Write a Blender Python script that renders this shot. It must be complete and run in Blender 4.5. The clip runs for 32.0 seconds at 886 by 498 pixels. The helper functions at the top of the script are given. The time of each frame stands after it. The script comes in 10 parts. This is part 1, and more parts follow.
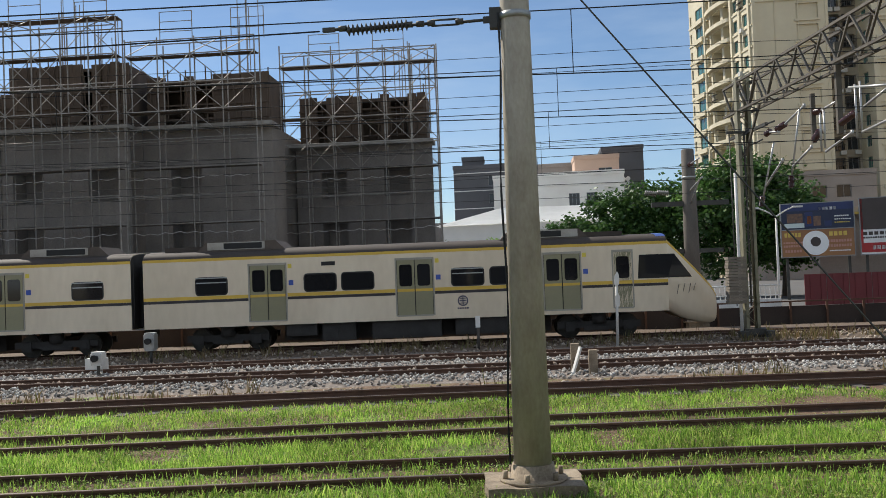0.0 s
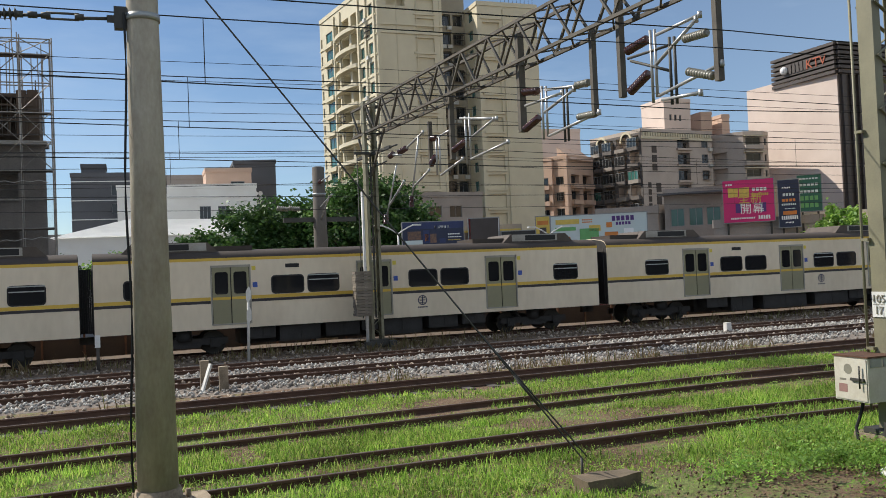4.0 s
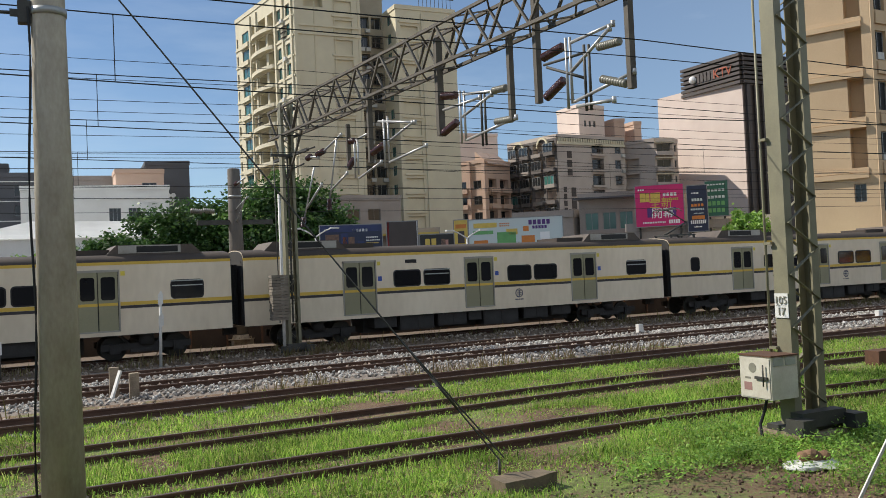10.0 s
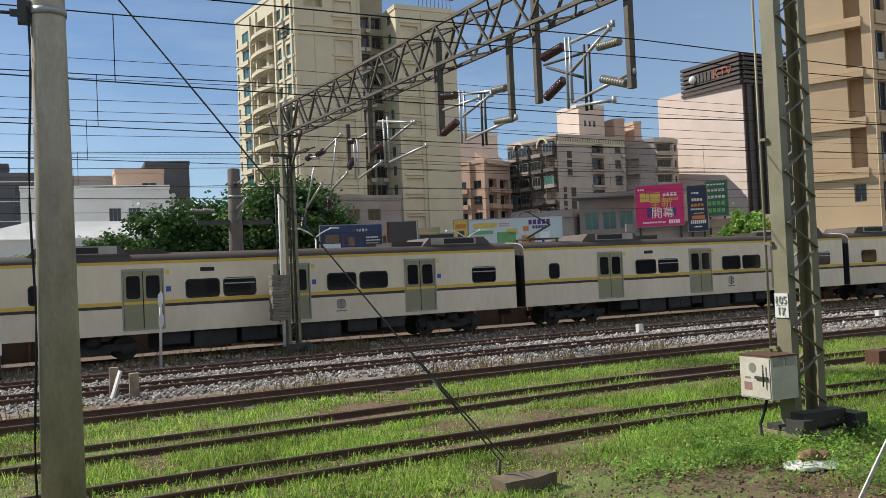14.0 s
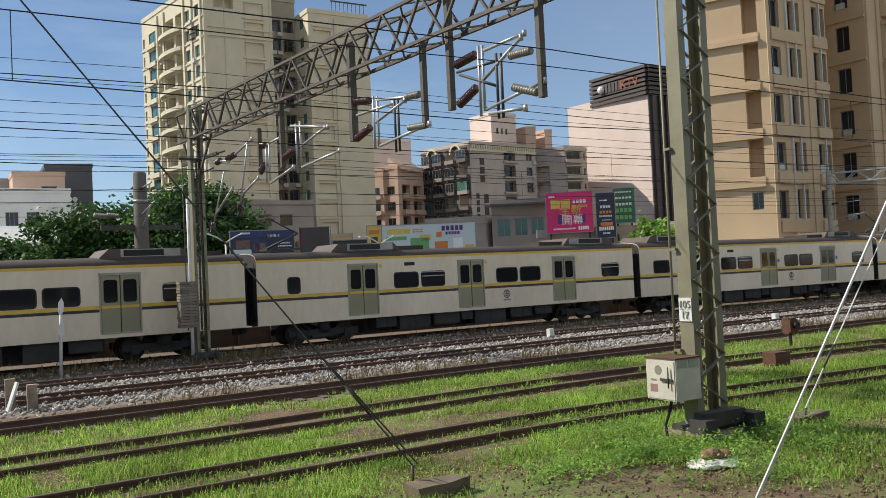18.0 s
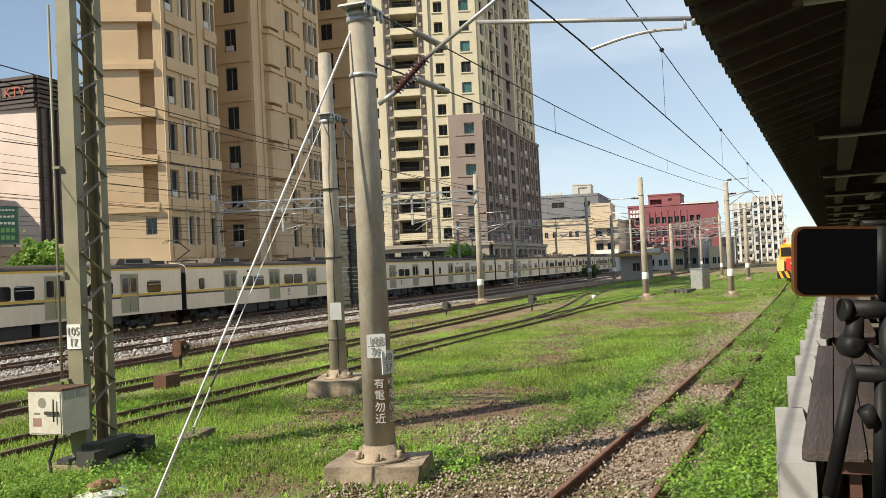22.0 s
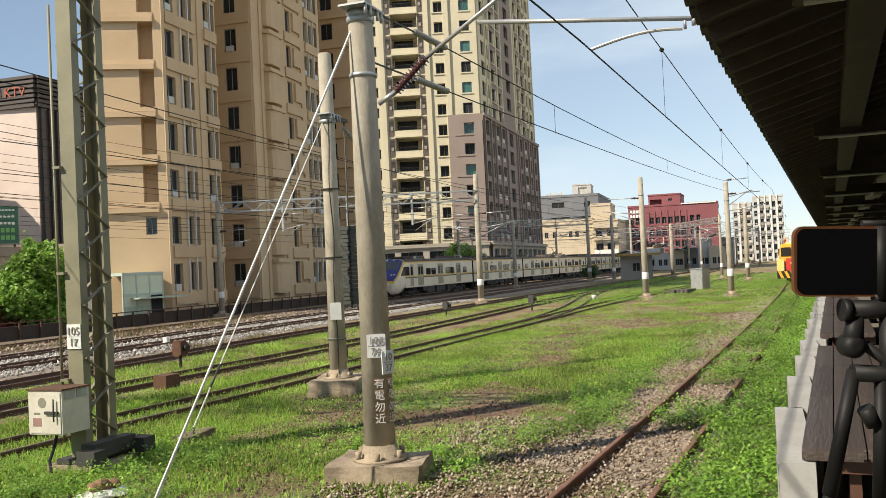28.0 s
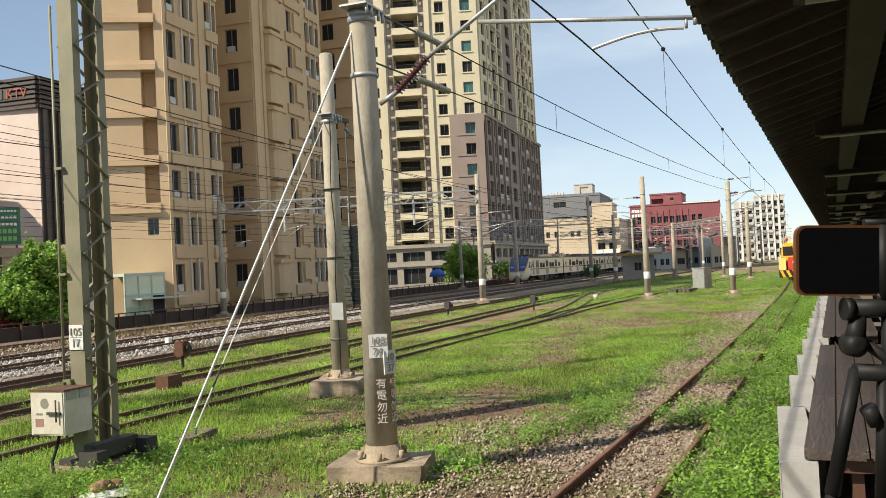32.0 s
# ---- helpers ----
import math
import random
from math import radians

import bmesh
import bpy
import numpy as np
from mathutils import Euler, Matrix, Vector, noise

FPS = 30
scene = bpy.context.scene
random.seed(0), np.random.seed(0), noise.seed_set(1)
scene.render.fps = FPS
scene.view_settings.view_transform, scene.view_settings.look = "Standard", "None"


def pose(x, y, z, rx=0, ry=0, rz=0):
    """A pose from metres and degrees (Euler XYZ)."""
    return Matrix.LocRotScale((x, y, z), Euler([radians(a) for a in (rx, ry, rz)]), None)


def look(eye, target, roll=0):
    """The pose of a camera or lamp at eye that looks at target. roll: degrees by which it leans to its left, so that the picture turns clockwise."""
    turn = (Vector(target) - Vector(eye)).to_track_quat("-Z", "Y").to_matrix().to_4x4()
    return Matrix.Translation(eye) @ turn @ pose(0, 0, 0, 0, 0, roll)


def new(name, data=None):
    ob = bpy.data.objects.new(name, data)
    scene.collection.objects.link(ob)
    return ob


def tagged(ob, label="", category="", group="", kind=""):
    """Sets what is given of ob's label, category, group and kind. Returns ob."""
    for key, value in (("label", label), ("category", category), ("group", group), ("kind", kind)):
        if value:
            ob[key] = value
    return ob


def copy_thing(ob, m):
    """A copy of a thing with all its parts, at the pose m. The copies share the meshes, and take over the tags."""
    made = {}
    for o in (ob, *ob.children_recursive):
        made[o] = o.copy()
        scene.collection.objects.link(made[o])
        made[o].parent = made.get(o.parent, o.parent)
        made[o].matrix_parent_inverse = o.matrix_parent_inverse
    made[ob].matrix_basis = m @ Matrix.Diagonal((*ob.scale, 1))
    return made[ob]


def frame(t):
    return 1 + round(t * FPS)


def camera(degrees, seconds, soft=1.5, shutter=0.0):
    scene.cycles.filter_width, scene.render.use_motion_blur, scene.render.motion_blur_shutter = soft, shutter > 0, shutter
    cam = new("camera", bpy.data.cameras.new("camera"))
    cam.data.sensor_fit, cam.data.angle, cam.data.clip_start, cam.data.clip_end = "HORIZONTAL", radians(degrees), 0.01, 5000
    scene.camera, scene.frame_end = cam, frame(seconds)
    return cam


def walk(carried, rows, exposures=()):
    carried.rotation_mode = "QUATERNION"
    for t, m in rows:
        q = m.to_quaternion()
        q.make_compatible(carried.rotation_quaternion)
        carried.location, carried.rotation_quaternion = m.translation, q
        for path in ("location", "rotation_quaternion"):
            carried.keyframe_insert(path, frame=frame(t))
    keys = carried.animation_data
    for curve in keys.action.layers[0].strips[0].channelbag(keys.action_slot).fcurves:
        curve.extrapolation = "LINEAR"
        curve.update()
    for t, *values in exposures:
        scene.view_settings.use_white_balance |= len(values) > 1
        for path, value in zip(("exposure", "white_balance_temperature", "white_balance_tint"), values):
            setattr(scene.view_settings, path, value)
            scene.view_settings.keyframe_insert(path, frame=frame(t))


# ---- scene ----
EYE = (0.0, 0.0, 2.62)


def aim(yaw, pitch, roll):
    """Pose of the tripod head: yaw from +Y towards +X, all in degrees."""
    a, b = radians(yaw), radians(pitch)
    way = Vector((math.sin(a) * math.cos(b), math.cos(a) * math.cos(b), math.sin(b)))
    return look(EYE, Vector(EYE) + way * 10, roll)


cam = camera(54.35, 32.0, soft=0.8)
walk(cam, [
    (0.0, aim(-4.525, 1.493, -2.193)), (0.5, aim(3.171, 1.565, -2.278)), (1.0, aim(7.678, 1.518, -2.324)),
    (1.5, aim(8.034, 1.478, -2.33)), (2.0, aim(8.055, 1.47, -2.33)), (2.5, aim(8.076, 1.5, -2.337)),
    (3.0, aim(9.015, 1.545, -2.39)), (3.5, aim(13.341, 1.49, -2.38)), (4.0, aim(19.58, 1.475, -2.447)),
    (4.5, aim(24.158, 1.52, -2.55)), (6.5, aim(25.0, 1.46, -2.55)), (17.0, aim(25.0, 1.46, -2.58)),
    (17.5, aim(25.378, 1.505, -2.66)), (18.0, aim(30.76, 1.587, -2.711)), (18.5, aim(41.226, 1.689, -2.85)),
    (19.0, aim(49.488, 1.679, -2.881)), (19.5, aim(57.899, 1.543, -2.92)), (20.0, aim(65.584, 1.468, -2.88)),
    (20.5, aim(69.089, 1.359, -2.82)), (21.0, aim(69.561, 1.29, -2.77)), (29.5, aim(69.561, 1.287, -2.77)),
    (30.0, aim(69.514, 1.283, -2.85)), (30.8, aim(69.45, 1.285, -2.9)), (32.0, aim(69.45, 1.285, -2.9)),
], exposures=[(0.0, 0.15, 6350, 9), (17.5, 0.13, 6350, 9), (20.5, 0.48, 7000, 8), (32.0, 0.48, 7000, 8)])

# ---- world and sun ----
SUN_AZ = math.atan2(0.64, -0.77)   # the sun stands left of and beyond the tracks
SUN_EL = radians(42)
world = bpy.data.worlds.new("world")
scene.world = world
world.use_nodes = True
wn = world.node_tree.nodes
wl = world.node_tree.links
sky = wn.new("ShaderNodeTexSky")
sky.sky_type = "NISHITA"
sky.sun_disc = False
sky.sun_elevation = SUN_EL
sky.sun_rotation = math.pi / 2 - SUN_AZ
sky.air_density, sky.dust_density, sky.ozone_density = 0.9, 0.15, 3.0
tc = wn.new("ShaderNodeTexCoord")
mp = wn.new("ShaderNodeMapping")
mp.inputs["Scale"].default_value = (1.0, 1.0, 4.6)
cloud = wn.new("ShaderNodeTexNoise")
cloud.inputs["Scale"].default_value = 2.2
cloud.inputs["Detail"].default_value = 9
cloud.inputs["Roughness"].default_value = 0.58
ramp = wn.new("ShaderNodeValToRGB")
ramp.color_ramp.elements[0].position = 0.48
ramp.color_ramp.elements[1].position = 0.72
ramp.color_ramp.elements[1].color = (0.36, 0.36, 0.36, 1)
mixc = wn.new("ShaderNodeMix")
mixc.data_type = "RGBA"
mixc.inputs["B"].default_value = (5.6, 6.7, 8.0, 1)
wl.new(tc.outputs["Generated"], mp.inputs["Vector"])
wl.new(mp.outputs["Vector"], cloud.inputs["Vector"])
wl.new(cloud.outputs["Fac"], ramp.inputs["Fac"])
# a veil of thin cloud thickens towards the far end of the yard and behind the platform
veil = wn.new("ShaderNodeVectorMath")
veil.operation = "DOT_PRODUCT"
veil.inputs[1].default_value = (0.8, -0.6, 0.0)
vr = wn.new("ShaderNodeMapRange")
vr.interpolation_type = "SMOOTHSTEP"
vr.inputs["From Min"].default_value, vr.inputs["From Max"].default_value = -0.55, 0.85
vr.inputs["To Min"].default_value, vr.inputs["To Max"].default_value = 0.0, 0.40
vadd = wn.new("ShaderNodeMath")
vadd.operation = "ADD"
vadd.use_clamp = True
wl.new(tc.outputs["Generated"], veil.inputs[0])
wl.new(veil.outputs["Value"], vr.inputs["Value"])
wl.new(ramp.outputs["Color"], vadd.inputs[0])
wl.new(vr.outputs["Result"], vadd.inputs[1])
wl.new(vadd.outputs[0], mixc.inputs["Factor"])
wl.new(sky.outputs["Color"], mixc.inputs["A"])
# unseen half of the sky behind the platform, brightened to fill the shaded fronts
back = wn.new("ShaderNodeVectorMath")
back.operation = "DOT_PRODUCT"
back.inputs[1].default_value = (0.15, -0.95, 0.25)
br = wn.new("ShaderNodeMapRange")
br.interpolation_type = "SMOOTHSTEP"
br.inputs["From Min"].default_value, br.inputs["From Max"].default_value = -0.05, 0.75
br.inputs["To Min"].default_value, br.inputs["To Max"].default_value = 0.0, 0.5
mixb = wn.new("ShaderNodeMix")
mixb.data_type = "RGBA"
mixb.inputs["B"].default_value = (7.0, 7.6, 8.3, 1)
wl.new(tc.outputs["Generated"], back.inputs[0])
wl.new(back.outputs["Value"], br.inputs["Value"])
wl.new(br.outputs["Result"], mixb.inputs["Factor"])
wl.new(mixc.outputs["Result"], mixb.inputs["A"])
wl.new(mixb.outputs["Result"], wn["Background"].inputs["Color"])
wn["Background"].inputs["Strength"].default_value = 0.096

sun = new("sun", bpy.data.lights.new("sun", "SUN"))
sun.data.energy = 5.0
sun.data.angle = radians(0.55)
sun.data.color = (1.0, 0.92, 0.80)
sun_way = Vector((math.cos(SUN_AZ) * math.cos(SUN_EL), math.sin(SUN_AZ) * math.cos(SUN_EL), math.sin(SUN_EL)))
sun.matrix_world = look(sun_way * 100, (0, 0, 0))

# ---- materials ----
MATS = {}


def mat(name, c1, c2=None, rough=0.7, metal=0.0, scale=3.0, fine=40.0, bump=0.15, rand=0.06, stain=0.25, stretch=(1, 1, 1), coat=0.0):
    """A procedural surface: two tones mixed by coarse and fine noise, stains, bump, a little change from piece to piece."""
    if name in MATS:
        return MATS[name]
    c2 = c2 or tuple(v * 0.72 for v in c1)
    m = bpy.data.materials.new(name)
    m.use_nodes = True
    n, l = m.node_tree.nodes, m.node_tree.links
    p = n["Principled BSDF"]
    co = n.new("ShaderNodeTexCoord")
    mpn = n.new("ShaderNodeMapping")
    mpn.inputs["Scale"].default_value = stretch
    l.new(co.outputs["Object"], mpn.inputs["Vector"])
    n1 = n.new("ShaderNodeTexNoise")
    n1.inputs["Scale"].default_value = scale
    n1.inputs["Detail"].default_value = 6
    n2 = n.new("ShaderNodeTexNoise")
    n2.inputs["Scale"].default_value = fine
    n2.inputs["Detail"].default_value = 4
    for k in (n1, n2):
        l.new(mpn.outputs["Vector"], k.inputs["Vector"])
    add = n.new("ShaderNodeMath")
    add.operation = "MULTIPLY_ADD"
    add.inputs[1].default_value = 0.45
    l.new(n2.outputs["Fac"], add.inputs[0])
    l.new(n1.outputs["Fac"], add.inputs[2])
    mr = n.new("ShaderNodeMapRange")
    mr.inputs["From Min"].default_value = 0.5
    mr.inputs["From Max"].default_value = 0.95
    l.new(add.outputs[0], mr.inputs["Value"])
    mx = n.new("ShaderNodeMix")
    mx.data_type = "RGBA"
    mx.inputs["A"].default_value = (*c1, 1)
    mx.inputs["B"].default_value = (*c2, 1)
    ms = n.new("ShaderNodeMath")
    ms.operation = "MULTIPLY"
    ms.inputs[1].default_value = min(1.0, stain * 3)
    l.new(mr.outputs["Result"], ms.inputs[0])
    l.new(ms.outputs[0], mx.inputs["Factor"])
    oi = n.new("ShaderNodeObjectInfo")
    rr = n.new("ShaderNodeMapRange")
    rr.inputs["To Min"].default_value = 1 - rand
    rr.inputs["To Max"].default_value = 1 + rand
    l.new(oi.outputs["Random"], rr.inputs["Value"])
    hs = n.new("ShaderNodeHueSaturation")
    l.new(rr.outputs["Result"], hs.inputs["Value"])
    l.new(mx.outputs["Result"], hs.inputs["Color"])
    l.new(hs.outputs["Color"], p.inputs["Base Color"])
    p.inputs["Roughness"].default_value = rough
    p.inputs["Metallic"].default_value = metal
    p.inputs["Coat Weight"].default_value = coat
    if bump:
        bp = n.new("ShaderNodeBump")
        bp.inputs["Strength"].default_value = bump
        bp.inputs["Distance"].default_value = 0.02
        l.new(add.outputs[0], bp.inputs["Height"])
        l.new(bp.outputs["Normal"], p.inputs["Normal"])
    MATS[name] = m
    return m


def glass_mat(name, tint, rough=0.06):
    if name in MATS:
        return MATS[name]
    m = mat(name, tint, tuple(v * 0.6 for v in tint), rough=rough, bump=0.0, stain=0.2, scale=1.2, rand=0.25)
    m.node_tree.nodes["Principled BSDF"].inputs["Specular IOR Level"].default_value = 0.6
    return m


CONC = mat("pole_concrete", (0.43, 0.39, 0.315), (0.29, 0.25, 0.195), 0.88, scale=4, fine=28, bump=0.5, stain=0.33, stretch=(1, 1, 0.45))
CONCB = mat("footing_concrete", (0.41, 0.33, 0.235), (0.15, 0.115, 0.08), 0.95, scale=2.5, fine=30, bump=0.6, stain=0.5)
RUST = mat("rusty_rail", (0.125, 0.066, 0.042), (0.06, 0.033, 0.023), 0.8, scale=4, fine=50, bump=0.2)
REDRUST = mat("red_brown_rust", (0.20, 0.10, 0.07), (0.11, 0.055, 0.04), 0.8, scale=4, fine=50, bump=0.2)
RAILTOP = mat("rail_head_steel", (0.24, 0.19, 0.16), (0.12, 0.085, 0.065), 0.45, 0.6, scale=3, fine=60, bump=0.05)
GALV = mat("galvanised_steel", (0.42, 0.43, 0.42), (0.28, 0.29, 0.29), 0.5, 0.6, scale=4, fine=60, bump=0.05)
STEELP = mat("olive_grey_steel_paint", (0.23, 0.215, 0.14), (0.15, 0.14, 0.095), 0.55, 0.1, scale=2.5, fine=50, bump=0.06)
GIRD = mat("dark_brown_girder_paint", (0.115, 0.10, 0.075), (0.06, 0.05, 0.04), 0.65, 0.1, scale=3, fine=40, bump=0.1, stain=0.3)
STEELD = mat("dark_weathered_steel", (0.07, 0.068, 0.06), (0.035, 0.034, 0.03), 0.6, 0.2, scale=3, fine=40, bump=0.06)
BLACK = mat("black_rubber", (0.012, 0.012, 0.012), (0.006, 0.006, 0.006), 0.6, scale=5, bump=0.03)
WHITEP = mat("white_paint", (0.72, 0.71, 0.68), (0.5, 0.49, 0.45), 0.6, scale=3, fine=40, bump=0.06)

# ---- mesh helpers ----
def box(bm, x0, y0, z0, x1, y1, z1, mi=0, m=None):
    vs = [Vector(c) for c in ((x0, y0, z0), (x1, y0, z0), (x1, y1, z0), (x0, y1, z0), (x0, y0, z1), (x1, y0, z1), (x1, y1, z1), (x0, y1, z1))]
    if m is not None:
        vs = [m @ v for v in vs]
    v = [bm.verts.new(c) for c in vs]
    for q in ((3, 2, 1, 0), (4, 5, 6, 7), (0, 1, 5, 4), (1, 2, 6, 5), (2, 3, 7, 6), (3, 0, 4, 7)):
        f = bm.faces.new([v[i] for i in q])
        f.material_index = mi


def rod(bm, a, b, r0, r1=None, n=8, mi=0, caps=True):
    a, b = Vector(a), Vector(b)
    r1 = r0 if r1 is None else r1
    q = (b - a).to_track_quat("Z", "Y")
    ra, rb = [], []
    for k in range(n):
        c = Vector((math.cos(2 * math.pi * k / n), math.sin(2 * math.pi * k / n), 0))
        ra.append(bm.verts.new(a + q @ (c * r0)))
        rb.append(bm.verts.new(b + q @ (c * r1)))
    for k in range(n):
        f = bm.faces.new((ra[k], ra[(k + 1) % n], rb[(k + 1) % n], rb[k]))
        f.material_index, f.smooth = mi, n > 5
    if caps:
        for ring in (ra[::-1], rb):
            bm.faces.new(ring).material_index = mi


def bar(bm, a, b, w, h=None, mi=0):
    """A rectangular bar from a to b."""
    a, b = Vector(a), Vector(b)
    h = w if h is None else h
    d = b - a
    m = Matrix.Translation(a) @ d.to_track_quat("Z", "Y").to_matrix().to_4x4()
    box(bm, -w / 2, -h / 2, 0, w / 2, h / 2, d.length, mi, m)


def lathe(bm, prof, n=16, mi=0, m=None, smooth=True):
    """Turn (radius, height) pairs about z."""
    rings = []
    for r, z in prof:
        ring = []
        for k in range(n):
            c = Vector((r * math.cos(2 * math.pi * k / n), r * math.sin(2 * math.pi * k / n), z))
            ring.append(bm.verts.new(m @ c if m is not None else c))
        rings.append(ring)
    for a, b in zip(rings, rings[1:]):
        for k in range(n):
            f = bm.faces.new((a[k], a[(k + 1) % n], b[(k + 1) % n], b[k]))
            f.material_index, f.smooth = mi, smooth
    bm.faces.new(rings[0][::-1]).material_index = mi
    bm.faces.new(rings[-1]).material_index = mi


def sweep(bm, prof, path, mi=0, closed=True):
    """Carry a profile of (across, up) along a path of (x, y, z) points."""
    rings = []
    for i, p in enumerate(path):
        p = Vector(p)
        d = Vector(path[min(i + 1, len(path) - 1)]) - Vector(path[max(i - 1, 0)])
        d.z = 0
        d.normalize()
        s = Vector((d.y, -d.x, 0))
        rings.append([bm.verts.new(p + s * u + Vector((0, 0, v))) for u, v in prof])
    n = len(prof)
    for a, b in zip(rings, rings[1:]):
        for k in range(n if closed else n - 1):
            f = bm.faces.new((a[k], b[k], b[(k + 1) % n], a[(k + 1) % n]))
            f.material_index = mi
    if closed:
        bm.faces.new(rings[0]).material_index = mi
        bm.faces.new(rings[-1][::-1]).material_index = mi


def mesh_of(name, bm, mats, fix=True):
    if fix:
        bmesh.ops.recalc_face_normals(bm, faces=bm.faces)
    me = bpy.data.meshes.new(name)
    bm.to_mesh(me)
    bm.free()
    for mm in (mats if isinstance(mats, (list, tuple)) else [mats]):
        me.materials.append(mm)
    return me


def part(name, bm, material, parent, label="", m=None, fix=True):
    """Link a bmesh (or a ready mesh) as one mesh object under a thing or a part."""
    me = mesh_of(name, bm, material, fix) if isinstance(bm, bmesh.types.BMesh) else bm
    ob = new(name, me)
    ob.parent = parent
    if m is not None:
        ob.matrix_basis = m
    if label:
        ob["label"] = label
    return ob


def thing(name, label, category, m=None, group="", kind=""):
    e = new(name)
    e.empty_display_size = 0.2
    if m is not None:
        e.matrix_basis = m
    return tagged(e, label, category, group, kind)


def solid(name, bm, material, label, category, m=None, group="", kind="", fix=True):
    ob = new(name, mesh_of(name, bm, material, fix))
    if m is not None:
        ob.matrix_basis = m
    return tagged(ob, label, category, group, kind)


def B():
    return bmesh.new()


def facade(bm, w, h, holes, depth, m, mi=0, z0=0.0):
    """A wall skin w x h in the plane y = 0 of m (y runs inwards) with real holes and their reveals."""
    us = sorted({0.0, w} | {u for q in holes for u in (q[0], q[2]) if 0 < u < w})
    vs = sorted({z0, h} | {v for q in holes for v in (q[1], q[3]) if z0 < v < h})
    iu, iv = {u: i for i, u in enumerate(us)}, {v: i for i, v in enumerate(vs)}
    cut = set()
    for q in holes:
        for i in range(iu[q[0]], iu[q[2]]):
            for j in range(iv[q[1]], iv[q[3]]):
                cut.add((i, j))
    grid = {}

    def at(i, j):
        if (i, j) not in grid:
            grid[(i, j)] = bm.verts.new(m @ Vector((us[i], 0, vs[j])))
        return grid[(i, j)]

    for i in range(len(us) - 1):
        for j in range(len(vs) - 1):
            if (i, j) not in cut:
                bm.faces.new((at(i, j), at(i + 1, j), at(i + 1, j + 1), at(i, j + 1))).material_index = mi
    for u0, v0, u1, v1, *own in holes:
        depth_ = own[0] if own else depth
        a = [m @ Vector(c) for c in ((u0, 0, v0), (u1, 0, v0), (u1, 0, v1), (u0, 0, v1))]
        b = [m @ Vector(c) for c in ((u0, depth_, v0), (u1, depth_, v0), (u1, depth_, v1), (u0, depth_, v1))]
        for k in range(4):
            bm.faces.new([bm.verts.new(c) for c in (a[k], a[(k + 1) % 4], b[(k + 1) % 4], b[k])]).material_index = mi


# ---- the lines of the tracks ----
def smooth_line(pts):
    """Catmull-Rom through (x, y) points, as a function of x."""
    px = np.array([p[0] for p in pts], float)
    py = np.array([p[1] for p in pts], float)
    sl = np.gradient(py, px)

    def fn(x):
        i = int(np.clip(np.searchsorted(px, x) - 1, 0, len(px) - 2))
        h = px[i + 1] - px[i]
        if x < px[0] or x > px[-1]:
            j = 0 if x < px[0] else -1
            return py[j] + sl[j] * (x - px[j])
        t = (x - px[i]) / h
        return ((2 * t**3 - 3 * t**2 + 1) * py[i] + (t**3 - 2 * t**2 + t) * h * sl[i]
                + (-2 * t**3 + 3 * t**2) * py[i + 1] + (t**3 - t**2) * h * sl[i + 1])
    return fn


def bend(x):
    if x > 160:
        return bend(160) + (x - 160) * (0.058915 - 2 * 7.79285e-4 * 160 + 3 * 2.4047e-6 * 160**2)
    if x < -60:
        return bend(-60) + (x + 60) * (0.058915 + 2 * 7.79285e-4 * 60 + 3 * 2.4047e-6 * 60**2)
    return 0.058915 * x - 7.79285e-4 * x * x + 2.4047e-6 * x**3


TRACKS = {
    "train": lambda x: 32.52 + bend(x),
    "g": lambda x: 27.25 + bend(x),
    "f": lambda x: 23.9 + bend(x) * 0.95,
    "e": smooth_line([(-120, -4), (-60, 9.3), (-12, 18.1), (0, 19.3), (8, 19.85), (20, 20.25), (32, 20.4), (46, 19.9), (65, 19.2), (90, 17.6), (130, 14.5), (300, -2)]),
    "g2": smooth_line([(-120, -2), (-60, 7.6), (-9, 14.2), (0, 15.15), (7, 15.75), (12, 16.2), (18, 16.1), (25, 15.5), (36, 15.0), (55, 14.9), (72, 14.5), (92, 12.5), (113, 10.6), (180, 8), (320, 3)]),
    "g1": smooth_line([(-120, -6), (-60, 4.6), (-7, 11.2), (0, 11.9), (5, 12.2), (9, 12.4), (13, 12.25), (17, 11.9), (28, 11.3), (38, 10.6), (50, 9.9), (63, 8.9), (79, 6.9), (91, 5.4), (180, -4), (320, -18)]),
    "n": lambda x: 2.612 - 0.0805 * x + 0.000257 * x * x if x < 60 else -1.293 - 0.0455 * (x - 60),
}


def line_points(fn, x0, x1, step=2.0, z=0.0, off=0.0):
    out = []
    x = x0
    while x <= x1 + 1e-6:
        s = (fn(x + 0.5) - fn(x - 0.5))
        k = 1 / math.hypot(1, s)
        out.append((x - s * k * off, fn(x) + k * off, z))
        x += step
    return out

